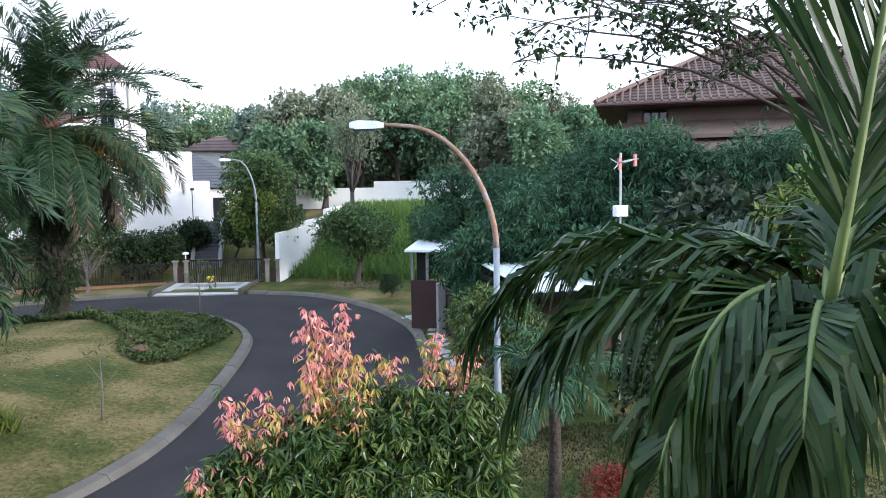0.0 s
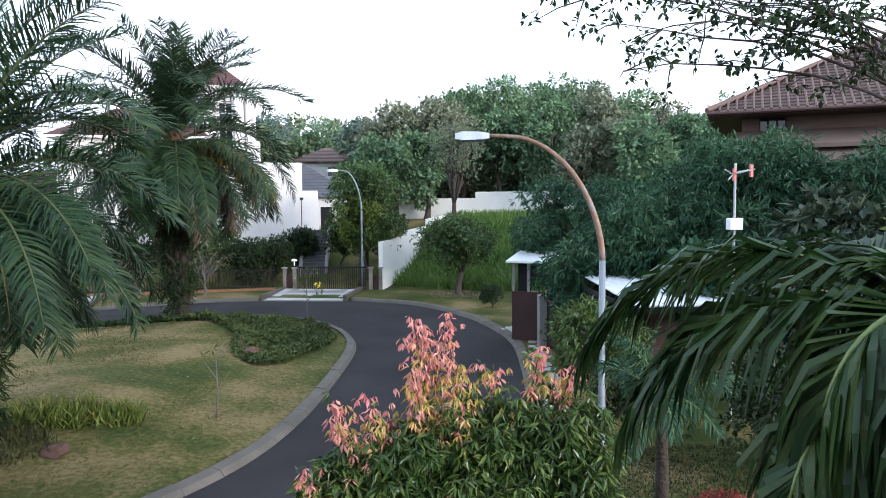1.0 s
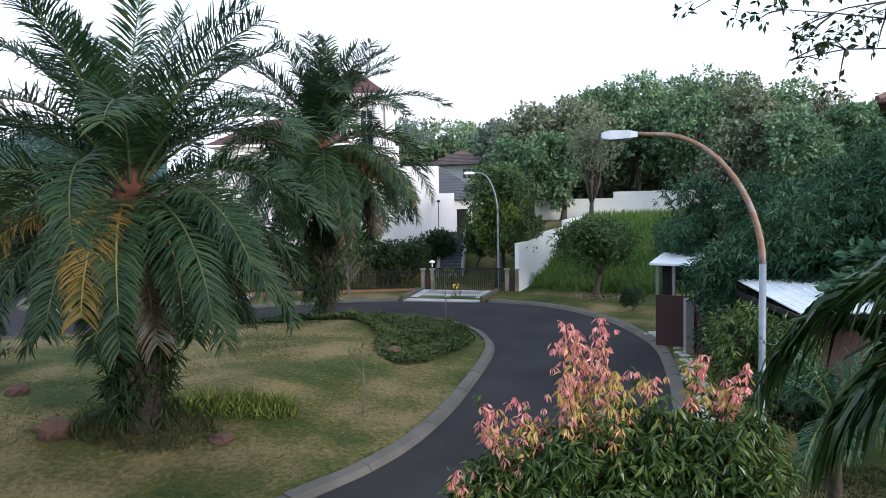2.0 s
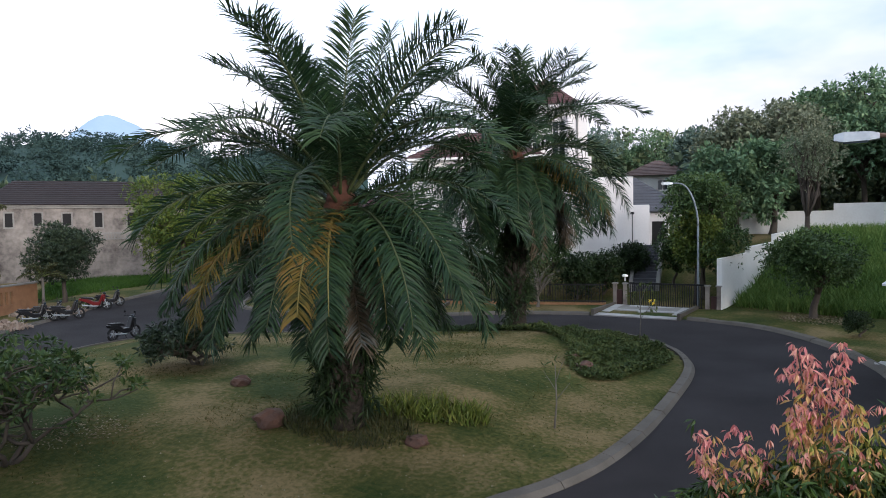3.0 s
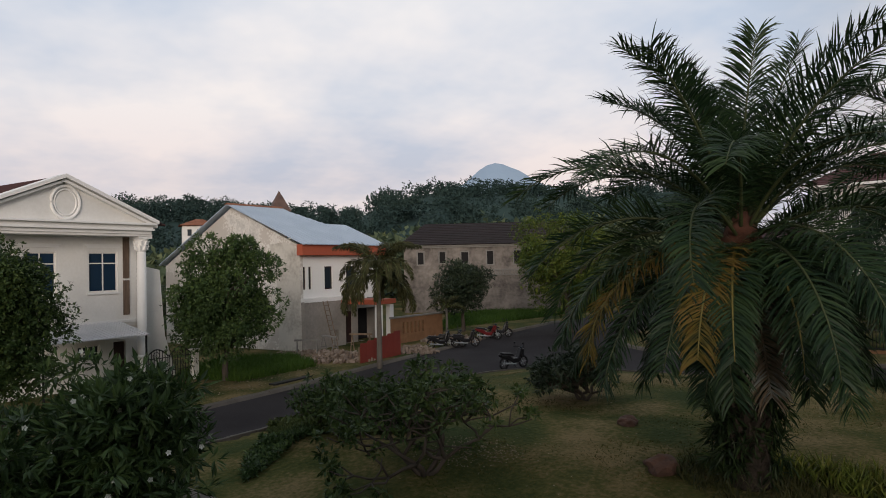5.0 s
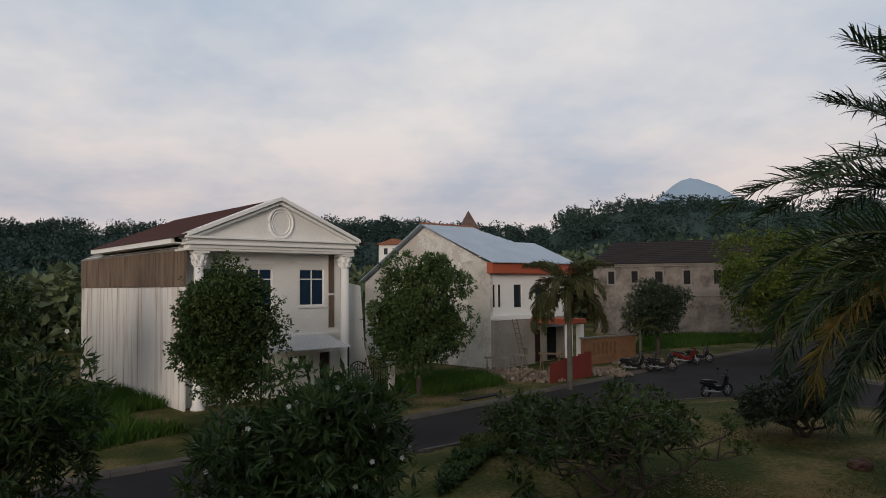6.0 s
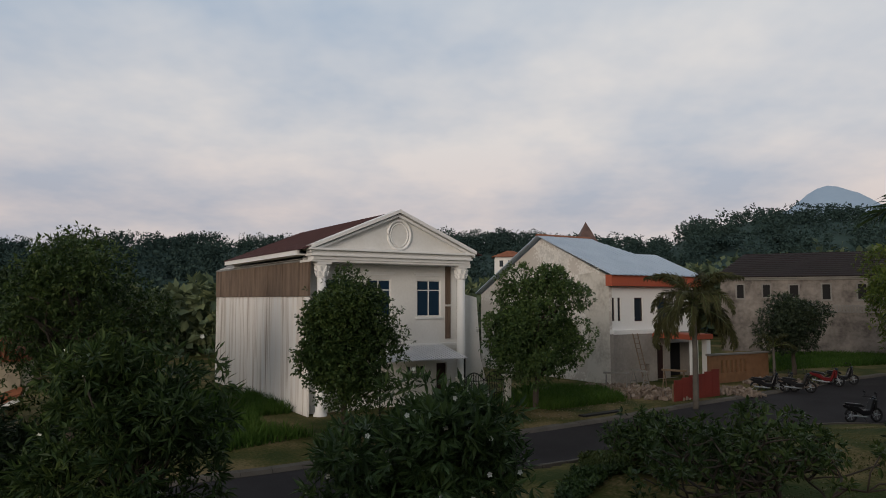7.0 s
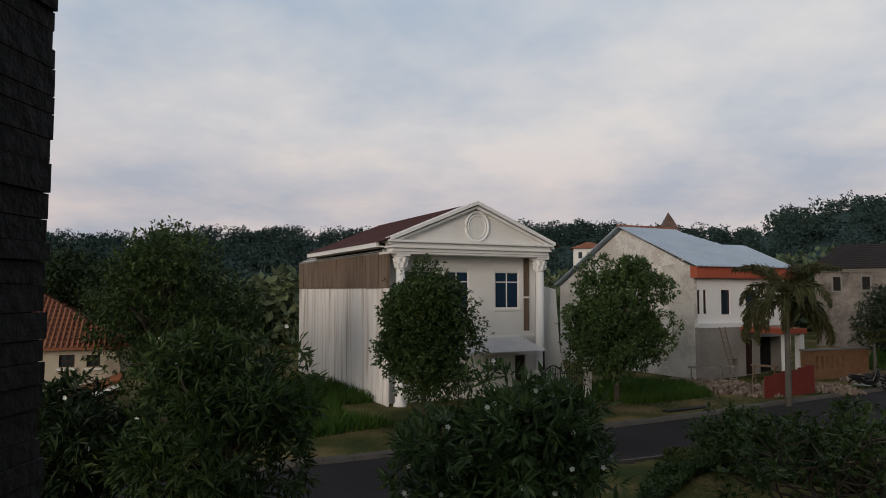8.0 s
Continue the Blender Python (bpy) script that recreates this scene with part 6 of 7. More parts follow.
small_palm(on(-34.4, 13.0), 4.9, 34, 2.9, 0.6, 0.04, M["leaf_dusty"], "foxtail palm with drooping dark olive fronds", 95, ((72, 100), (50, 140), (20, 140), (-12, 85)), "foxtail_palm", leaflets=110)
small_palm(on(1.65, 10.4), 2.3, 14, 1.15, 0.42, 0.018, M["mango"], "small palm with thin spiky leaves", 96, ((70, 40), (40, 60), (15, 70), (-15, 50)), "spiky_palm", 0.09, bark="palm_trunk")
small_palm(on(-43.5, 21.4), 2.0, 12, 1.4, 0.4, 0.03, M["leaf_dusty"], "young palm behind the low wall", 97, ((60, 60), (30, 80)), "young_palm", 0.08)


# ---------- frangipani shrubs ----------
def frangipani(at, height, reach, seed, label, mat, per=7, flowers=0, spread=18, length=0.27, width=0.085, bare=0.3):
    rng = np.random.default_rng(seed)
    t = thing("frangipani", at, 0, label, "shrub", "frangipani shrubs")
    g = Geo()
    tips = []

    def grow(p, d, r, left):
        ln = rng.uniform(0.7, 1.15) * height / 4.2
        q = p + d * ln
        g.tube([p, (p + q) / 2 + rng.normal(size=3) * 0.06, q], [r, r * 0.88, r * 0.75], 6)
        if left == 0:
            tips.append((*q, 0.15, 0.12))
            return
        for _ in range(3 if left > 1 else 4):
            nd = unit(d * 0.6 + rng.normal(size=3) * np.array([0.9, 0.9, 0.3]) * reach + np.array([0, 0, 0.42]))
            grow(q, nd, r * 0.68, left - 1)

    for i in range(4):
        a = i * 1.6 + rng.uniform(0, 1)
        grow(np.array([0, 0, -0.1]), unit(np.array([math.cos(a) * 0.6 * reach, math.sin(a) * 0.6 * reach, 0.8])), 0.065, 3)
    part("trunk", g, M["bark"], t, "knotty grey-brown branches", smooth=True)
    part("crown", Geo().quads(whorls(rng, [(c[0], c[1], c[2] + 0.06, 0.3, 0.16) for c in tips], 4, spread // 2, length, width, 0.1, shell=0.3)), mat, t)
    if flowers:
        top = sorted(tips, key=lambda c: -c[2])[: flowers * 3]
        for k in range(flowers):
            c = np.array(top[int(rng.integers(len(top)))][:3]) + np.array([rng.normal() * 0.15, rng.normal() * 0.15, 0.16])
            f = Geo()
            for j in range(5):
                a = j * 2 * math.pi / 5 + k
                d, s_ = np.array([math.cos(a), math.sin(a), 0.25]), np.array([-math.sin(a), math.cos(a), 0])
                f.add([c, c + d * 0.045 + s_ * 0.03, c + d * 0.085, c + d * 0.045 - s_ * 0.03], [(0, 1, 2, 3)])
            part("flower", f, M["petal"], t, "white five-petalled flower")
    return t


frangipani(on(-15.72, 6.80), 3.3, 1.35, 101, "gnarled low frangipani shrub on the lawn", M["leaf"], spread=20, length=0.17, width=0.07)
frangipani(on(-19.40, 14.16), 2.2, 1.3, 102, "gnarled dark frangipani shrub beside the palm", M["leaf_blue"], spread=20, length=0.19, width=0.075)
frangipani(on(-20.2, 6.2), 1.9, 1.3, 103, "low spreading frangipani shrub near the street", M["leaf"], spread=20, length=0.17, width=0.07)


def flower_bush(at, height, r, seed, label, flowers, mat):
    rng = np.random.default_rng(seed)
    t = thing("flowering_bush", at, 0, label, "shrub", "big flowering bushes")
    clumps = crown_clumps(rng, (0, 0, height - r * 0.95), r, r * 0.95, 46, 0.6)
    g = Geo()
    limbs(rng, g, (0, 0, -0.1), (0, 0, 0.9), clumps, 0.09)
    part("trunk", g, M["bark"], t, smooth=True)
    part("crown", Geo().quads(whorls(rng, clumps, 22, 13, 0.24, 0.06, 0.05)), mat, t)
    for k in range(flowers):
        c = clumps[int(rng.integers(len(clumps)))]
        d = unit(rng.normal(size=3) + np.array([0.9, 0, 0.8]))
        cc = np.array(c[:3]) + d * c[3] * 1.12
        v, f = [cc], []
        for j in range(5):
            a = j * 2 * math.pi / 5 + k
            u, s_ = np.array([0.5, math.cos(a), math.sin(a)]), np.array([0, -math.sin(a), math.cos(a)])
            v += [cc + u * 0.025 + s_ * 0.017, cc + u * 0.045, cc + u * 0.025 - s_ * 0.017]
            f.append((0, 3 * j + 1, 3 * j + 2, 3 * j + 3))
        part("flower", Geo().add(v, f), M["petal"], t, "white flower")


flower_bush(on(-12.9, 0.15), 3.95, 1.85, 105, "big dark bush with white flower clusters", 60, M["leaf_mid"])
flower_bush(on(-13.6, -4.9), 4.45, 2.15, 106, "big dark leafy bush with few white flowers", 16, M["leaf"])
flower_bush(on(-14.2, -8.2), 3.6, 1.7, 107, "dark leafy bush beside the road", 6, M["leaf_dark"])

# clipped red bush, sapling stakes, stones
tree("red_bush", on(2.55, 10.4), 1.05, 0.55, 0.5, M["red_bush"], "clipped ball bush with red young shoots", 111, 22, 0.24, 70, 6, 0.05, 0.022, 0.0, 0.04, category="shrub")


def sapling(at, height, seed, label, leaves=22, flower=False):
    rng = np.random.default_rng(seed)
    t = thing("sapling", at, 0, label, "sapling")
    g = Geo().tube([(0, 0, -0.05), (0.06, 0, height * 0.4), (0.02, 0.03, height)], [0.025, 0.02, 0.008], 6)
    tips = [np.array([0.02, 0.03, height])]
    for f, dx in ((0.45, 0.5), (0.6, -0.3), (0.75, 0.25)):
        e = np.array([dx * height * 0.55, rng.normal() * 0.1, height * (f + 0.3)])
        g.tube([(0.05, 0, height * f), e], [0.012, 0.005], 5)
        tips.append(e)
    part("stem", g, M["bark_pale"], t, smooth=True)
    for p in tips:
        part("leaf_tuft", Geo().quads(whorls(rng, [(*p, 0.14, 0.1)], 3, max(2, leaves // 8), 0.2, 0.06, 0.2)), M["cover"], t, kind="stuff")
    if flower:
        part("flower", Geo().quads(whorls(rng, [(*(tips[1] + [0, 0, 0.06]), 0.09, 0.07)], 8, 4, 0.08, 0.06, 0.0)), M["petal_yellow"], t, "yellow flower")


sapling(on(-7.5, 15.1), 1.5, 121, "thin sapling with few leaves on the lawn")
sapling(on(-9.3, 26.6), 2.1, 122, "thin sapling with a yellow flower", 40, True)


def stone(at, r, seed, label="rough red-brown rock lying on the lawn"):
    rng = np.random.default_rng(seed)
    bm = bmesh.new()
    bmesh.ops.create_icosphere(bm, subdivisions=3, radius=r)
    for v in bm.verts:
        n = noise.noise(v.co * (1.7 / r) + Vector((seed, 0, 0))) * 0.35 + noise.noise(v.co * (5 / r)) * 0.10
        v.co *= 1 + n
        v.co.z *= 0.62
    me = bpy.data.meshes.new("rock")
    bm.to_mesh(me)
    bm.free()
    me.materials.append(M["rock"])
    thing("rock", (at[0], at[1], at[2] + r * 0.3), rng.uniform(0, 360), label, "rock", "rocks on the island", "", me)


stone(on(-12.6, 11.0), 0.36, 1)
stone(on(-9.3, 12.1), 0.24, 2)
stone(on(-8.9, 20.3), 0.30, 3)
stone(on(-16.0, 13.0), 0.28, 4)
stone(on(-9.6, 21.0), 0.22, 5)


# ---------- low growth as stuff ----------
def scatter_in(rng, loop, n):
    lo, hi = loop.min(0), loop.max(0)
    p = rng.uniform(lo, hi, (n * 4, 2))
    return p[inside_distance(p[:, 0], p[:, 1], loop) > 0.05][:n]


def ground_cover(name, loop, n, length, width, lift, mat, label, seed, per=6, category="ground cover"):
    rng = np.random.default_rng(seed)
    p = scatter_in(rng, np.array(loop), n)
    z = ground_height(p[:, 0], p[:, 1])
    hump = np.array([noise.noise(Vector((a * 1.1, b * 1.1, 3.0))) for a, b in p])
    base = np.stack([p[:, 0], p[:, 1], z + np.clip(0.5 + hump, 0.15, 1.1) * lift * rng.uniform(0.2, 1, len(p))], 1)
    base = np.repeat(base, per, 0)
    way = unit(rng.normal(size=base.shape) * np.array([1, 1, 0.6]) + np.array([0, 0, 0.45]))
    thing(name, (0, 0, 0), 0, label, category, "", "stuff", Geo().quads(leaf_quads(rng, base, way, length, width)).mesh(name, mat))


BED = smooth_line([(-7.4, 24.6), (-7.5, 21.5), (-8.2, 19.4), (-9.5, 20.2), (-10.4, 22.4), (-12.4, 24.4), (-14.6, 25.2), (-14.2, 27.4), (-11.2, 28.1), (-8.8, 26.6)], 0.5, True)
ground_cover("planted_bed", BED, 5200, 0.13, 0.06, 0.30, M["cover"], "low leafy green ground cover bed", 131)
ground_cover("palm_border", smooth_line([(-15.5, 24.6), (-18.5, 24.4), (-18.6, 25.8), (-15, 27.4), (-13.6, 27.2)], 0.5, True), 1800, 0.16, 0.05, 0.26, M["leaf_dark"], "dark leafy edging round the palm foot", 132)
ground_cover("street_border", smooth_line([(-23.8, 5.0), (-21.2, 5.4), (-19.0, 6.6), (-18.2, 8.2), (-19.6, 8.4), (-22.0, 7.2), (-24.6, 6.8)], 0.5, True), 3000, 0.15, 0.06, 0.38, M["cover"], "low green border plants near the street", 133)
ground_cover("corner_border", smooth_line([(-19.7, 3.5), (-21.3, 4.6), (-23.0, 6.1), (-22.1, 7.4), (-20.0, 6.7), (-20.4, 5.5), (-19.0, 4.2), (-18.1, 3.2)], 0.5, True), 1500, 0.15, 0.055, 0.34, M["leaf_mid"], "low leafy plants at the island corner", 134)


def blades(name, loop, n, height, width, mat, label, seed, lean=0.35, category="grass"):
    rng = np.random.default_rng(seed)
    p = scatter_in(rng, np.array(loop, float), n)
    z = ground_height(p[:, 0], p[:, 1])
    base = np.stack([p[:, 0], p[:, 1], z - 0.02], 1)
    way = unit(rng.normal(size=base.shape) * np.array([lean, lean, 0]) + np.array([0, 0, 1.0]))
    hh = height * rng.uniform(0.5, 1.25, (len(p), 1))
    a = rng.uniform(0, 6.28, len(p))
    side = np.stack([np.cos(a), np.sin(a), 0 * a], 1) * width
    mid = base + way * hh * 0.55
    tip = base + way * hh + np.stack([np.cos(a * 3), np.sin(a * 3), 0 * a], 1) * hh * 0.25
    thing(name, (0, 0, 0), 0, label, category, "", "stuff", Geo().quads(np.stack([base - side * 0.5, base + side * 0.5, mid + side * 0.4, mid - side * 0.4], 1)).quads(np.stack([mid - side * 0.4, mid + side * 0.4, tip + side * 0.05, tip - side * 0.05], 1)).mesh(name, mat))


blades("bank_grass", [(-8.3, 38.2), (-6.3, 49.8), (2.5, 51.2), (4.5, 44), (1.0, 37.5), (-3, 37.0)], 24000, 0.7, 0.06, M["bank_grass"], "tall bright green grass on the bank", 141)
blades("verge_grass", [(-40, -6.5), (-33.5, -5.6), (-32.6, -7.0), (-29.8, -6.0), (-27.8, -3.0), (-30.5, -1.5), (-25.5, -6.5), (-29, -14), (-40, -13)], 16000, 0.5, 0.04, M["grass"], "rough green grass beside the white house", 142)
blades("plot_grass", [(-42, 6.5), (-37.0, 3.6), (-34.0, 6.0), (-36.5, 10.4), (-40.5, 10.2)], 14000, 0.45, 0.04, M["grass"], "rough green grass on the empty plot", 143)
blades("far_grass", [(-49.5, 26), (-47.5, 22.5), (-60, 30), (-59, 42), (-52.5, 38)], 12000, 0.4, 0.06, M["grass"], "green grass before the grey house", 144)
blades("palm_lilies", smooth_line([(-11.0, 12.6), (-9.4, 13.2), (-8.6, 14.0), (-9.2, 14.4), (-10.6, 13.9), (-11.3, 13.2)], 0.4, True), 700, 0.5, 0.045, M["lily"], "tufts of pale green strap leaves by the palm", 145, 0.5, "plants")
blades("palm_foot_grass", smooth_line([(-12.4, 11.0), (-10.4, 10.8), (-9.4, 11.8), (-9.8, 12.8), (-11.8, 12.9), (-12.7, 12.0)], 0.4, True), 900, 0.35, 0.03, M["leaf_dusty"], "weedy tufts round the palm foot", 146, 0.5, "plants")
LAWN_NEAR = smooth_line([(-6.6, 13.0), (-6.6, 19), (-9, 19.5), (-11, 23), (-15, 24), (-26, 18), (-27.5, 14), (-24, 8.5), (-18, 6), (-12, 7.4), (-8, 10.2)], 1.0, True)
blades("short_grass", LAWN_NEAR, 30000, 0.06, 0.026, M["grass_short"], "short patchy lawn grass blades", 147, 0.9)
# the shade over this garden lawn is put into the dark blade colour
blades("garden_grass", [(0.8, 8.6), (0.7, 13.2), (1.4, 14.6), (6, 15.4), (8, 11), (6, 8)], 26000, 0.09, 0.024, M["leaf_dark"], "short garden lawn blades, coloured dark for shade", 148, 0.8)


def litter(name, loop, n, seed, label, size=0.07):
    rng = np.random.default_rng(seed)
    p = scatter_in(rng, np.array(loop, float), n)
    base = np.stack([p[:, 0], p[:, 1], ground_height(p[:, 0], p[:, 1]) + 0.03 + rng.uniform(0, 0.02, len(p))], 1)
    way = unit(rng.normal(size=base.shape) * np.array([1, 1, 0.15]))
    thing(name, (0, 0, 0), 0, label, "fallen leaves", "", "stuff", Geo().quads(leaf_quads(rng, base, way, size, size * 0.5)).mesh(name, M["litter"]))


litter("lawn_litter", LAWN_NEAR, 900, 151, "scattered fallen leaves on the lawn", 0.06)
litter("shrub_litter", smooth_line([(-17.2, 6.9), (-15.4, 7.6), (-14.8, 9.0), (-16.2, 9.4), (-17.6, 8.6)], 0.5, True), 420, 152, "pale fallen petals and leaves under the shrub", 0.07)
litter("bank_litter", smooth_line([(-5.6, 34.8), (-3.2, 34.4), (-2.6, 36.2), (-4.4, 37.2), (-5.8, 36.4)], 0.5, True), 420, 153, "brown fallen leaves under the bank tree", 0.12)
litter("verge_litter", smooth_line([(-37.5, 9.2), (-34.9, 10.6), (-30.0, 3.2), (-31.6, 2.6), (-34.8, 6.5)], 0.5, True), 420, 154, "fallen leaves along the street verge", 0.1)

# ---------- wooded hills and distance ----------
def woods(name, spots, n, leaf, mat, label, seed):
    """Many crowns as clumped leaves. spots: (x, y, z of the middle, radius, half height)."""
    rng = np.random.default_rng(seed)
    c = []
    for x, y, z, r, h in spots:
        for _ in range(7):
            d = unit(rng.normal(size=3) + np.array([0, 0, 0.4]))
            c.append((x + d[0] * r * 0.55, y + d[1] * r * 0.55, z + d[2] * h * 0.55, r * rng.uniform(0.35, 0.6), h * rng.uniform(0.3, 0.5)))
    q = whorls(rng, c, n, 4, leaf, leaf * 0.6, 0.3)
    thing(name, (0, 0, 0), 0, label, "trees", "", "stuff", Geo().quads(q).mesh(name, mat))


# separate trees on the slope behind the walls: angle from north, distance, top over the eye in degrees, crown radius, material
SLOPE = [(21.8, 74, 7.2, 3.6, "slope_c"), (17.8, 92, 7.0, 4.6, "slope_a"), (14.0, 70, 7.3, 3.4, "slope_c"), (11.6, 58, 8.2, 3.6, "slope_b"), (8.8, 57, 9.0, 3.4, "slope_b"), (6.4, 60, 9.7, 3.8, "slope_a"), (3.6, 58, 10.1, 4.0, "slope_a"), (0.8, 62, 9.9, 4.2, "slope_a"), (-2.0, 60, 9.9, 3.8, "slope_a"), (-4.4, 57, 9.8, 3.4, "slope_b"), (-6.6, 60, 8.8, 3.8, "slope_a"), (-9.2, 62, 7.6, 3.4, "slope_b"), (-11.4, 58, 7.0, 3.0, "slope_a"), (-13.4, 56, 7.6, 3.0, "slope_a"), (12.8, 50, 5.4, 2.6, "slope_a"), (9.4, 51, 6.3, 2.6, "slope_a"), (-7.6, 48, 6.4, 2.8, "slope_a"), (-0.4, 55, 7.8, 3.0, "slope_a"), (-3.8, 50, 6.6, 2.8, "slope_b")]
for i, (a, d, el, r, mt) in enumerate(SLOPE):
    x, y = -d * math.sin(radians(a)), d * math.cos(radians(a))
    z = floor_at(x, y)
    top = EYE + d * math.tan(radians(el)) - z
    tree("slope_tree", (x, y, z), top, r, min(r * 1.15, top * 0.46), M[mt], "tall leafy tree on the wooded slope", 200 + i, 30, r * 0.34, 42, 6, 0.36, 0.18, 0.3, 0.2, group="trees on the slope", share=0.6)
rng = np.random.default_rng(300)
spots = []
for _ in range(150):
    a, d = rng.uniform(-22, 34), rng.uniform(62, 105)
    d = d + 30 if 14.5 < a < 21.5 else d
    x, y = -d * math.sin(radians(a)), d * math.cos(radians(a))
    el = np.interp(a, [-22, -13, -9, -3, 4, 10, 15, 20, 34], [7.2, 7.2, 7.2, 9.4, 9.7, 8.3, 7.2, 7.6, 6.4])
    top = EYE + d * math.tan(radians(el * rng.uniform(0.6, 0.92)))
    r = rng.uniform(3, 5)
    for k in range(2):
        spots.append((x, y, top - r * (0.9 + 1.5 * k), r, r))
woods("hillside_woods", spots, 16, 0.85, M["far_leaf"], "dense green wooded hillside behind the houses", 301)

RIDGE_A = [40, 52, 56.6, 60, 63.1, 66, 68.6, 70.3, 73, 77, 84.4, 92, 100, 106, 111, 118, 126, 140]
RIDGE_E = [6.3, 6.1, 6.4, 6.6, 6.9, 6.5, 5.9, 4.7, 5.0, 5.2, 5.5, 5.3, 5.0, 5.0, 4.9, 4.3, 4.0, 3.8]


def hill_height(a, d):
    e = np.interp(a, RIDGE_A, RIDGE_E)
    return EYE - 6 + (np.tan(np.radians(e)) * 420 - 2) * ease((d - 130) / 300)


A, D = np.meshgrid(np.linspace(40, 140, 90), np.linspace(90, 520, 36))
hz = hill_height(A, D) - ease((D - 430) / 90) * 30
g = Geo()
idx = np.arange(A.size).reshape(A.shape)
g.v.append(np.stack([-D * np.sin(np.radians(A)), D * np.cos(np.radians(A)), hz], -1).reshape(-1, 3))
g.f = np.stack([idx[:-1, :-1], idx[:-1, 1:], idx[1:, 1:], idx[1:, :-1]], -1).reshape(-1, 4).tolist()
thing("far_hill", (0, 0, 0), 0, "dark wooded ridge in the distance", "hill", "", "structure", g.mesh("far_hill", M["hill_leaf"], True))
spots = []
for _ in range(1000):
    a = rng.uniform(41, 139)
    d = 100 + 345 * rng.uniform() ** 0.8
    r = rng.uniform(4.5, 9) * (0.6 + 0.5 * d / 430)
    spots.append((-d * math.sin(radians(a)), d * math.cos(radians(a)), float(hill_height(a, d)) + r * 0.25, r, r * 0.8))
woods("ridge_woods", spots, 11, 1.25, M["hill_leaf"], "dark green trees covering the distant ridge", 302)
spots = []
for _ in range(120):
    a, d = rng.uniform(44, 74), rng.uniform(84, 135)
    r = rng.uniform(3.5, 5.5)
    spots.append((-d * math.sin(radians(a)), d * math.cos(radians(a)), rng.uniform(3.0, 6.5), r, r * 0.9))
for _ in range(110):
    a, d = rng.uniform(76, 135), rng.uniform(62, 110)
    r = rng.uniform(3.5, 5.5)
    spots.append((-d * math.sin(radians(a)), d * math.cos(radians(a)), rng.uniform(0.5, 4.0), r, r * 0.9))
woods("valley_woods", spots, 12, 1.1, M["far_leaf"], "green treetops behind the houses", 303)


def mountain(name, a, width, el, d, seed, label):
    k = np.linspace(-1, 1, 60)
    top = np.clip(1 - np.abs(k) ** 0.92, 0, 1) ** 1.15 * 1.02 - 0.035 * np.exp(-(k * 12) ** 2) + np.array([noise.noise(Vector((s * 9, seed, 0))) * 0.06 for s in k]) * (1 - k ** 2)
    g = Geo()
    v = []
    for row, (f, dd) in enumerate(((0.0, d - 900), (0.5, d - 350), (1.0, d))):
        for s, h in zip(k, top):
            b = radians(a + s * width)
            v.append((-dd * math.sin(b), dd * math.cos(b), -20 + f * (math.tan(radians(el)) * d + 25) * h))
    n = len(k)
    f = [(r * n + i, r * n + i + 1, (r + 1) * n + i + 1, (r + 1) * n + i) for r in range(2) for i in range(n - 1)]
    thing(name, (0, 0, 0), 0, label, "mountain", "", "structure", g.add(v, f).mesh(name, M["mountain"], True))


# both mountains carry the haze in their colour
mountain("backdrop_mountain", 58.8, 19.0, 8.35, 2600, 1.0, "distant mountain coloured haze-blue, with a flat summit")
mountain("backdrop_mountain_low", 125.5, 7.0, 5.3, 2600, 2.0, "low distant mountain coloured haze-blue")


# distant roofs and a spire among the trees
def spire():
    t = thing("spire_tower", (-126, 30, 0), 0, "brown pointed spire roof above the trees", "tower")
    part("shaft", Geo().box(-1.3, -1.3, 0, 1.3, 1.3, 15.3), M["brown_wall"], t)
    part("roof", Geo().add([(-1.8, -1.8, 15.2), (1.8, -1.8, 15.2), (1.8, 1.8, 15.2), (-1.8, 1.8, 15.2), (0, 0, 19.0)], [(0, 1, 4), (1, 2, 4), (2, 3, 4), (3, 0, 4), (3, 2, 1, 0)]), M["roof_brown"], t)


spire()


def far_house(x, y, z, rz, w, d, h, roof, label):
    t = thing("far_house", (x, y, z), rz, label, "house", "far houses")
    part("wall", Geo().box(0, 0, -6, w, d, h), M["white"], t)
    course_roof("roof", hip_roof(0, w, 0, d, h, w * 0.22, 6, 0.6), M[roof], t)
    for i in range(3):
        x0 = w * (0.15 + 0.28 * i)
        part("window", Geo().box(x0, -0.06, h - 1.9, x0 + w * 0.12, 0.0, h - 0.7), M["glass"], t)


far_house(-112, 28, 7.5, 75, 9, 8, 3.2, "roof_brown", "far house with brown roof below the spire")
far_house(-138, 15, 11.6, 85, 6, 5, 1.8, "roof_orange", "far white house with red roof on the hill")
far_house(-146, 21, 11.8, 85, 5, 5, 1.6, "roof_brown", "far white house among hill trees")
far_house(-39.5, 44.0, 1.0, 40, 9, 8, 5.0, "roof_maroon", "white house with red roof behind the palms")


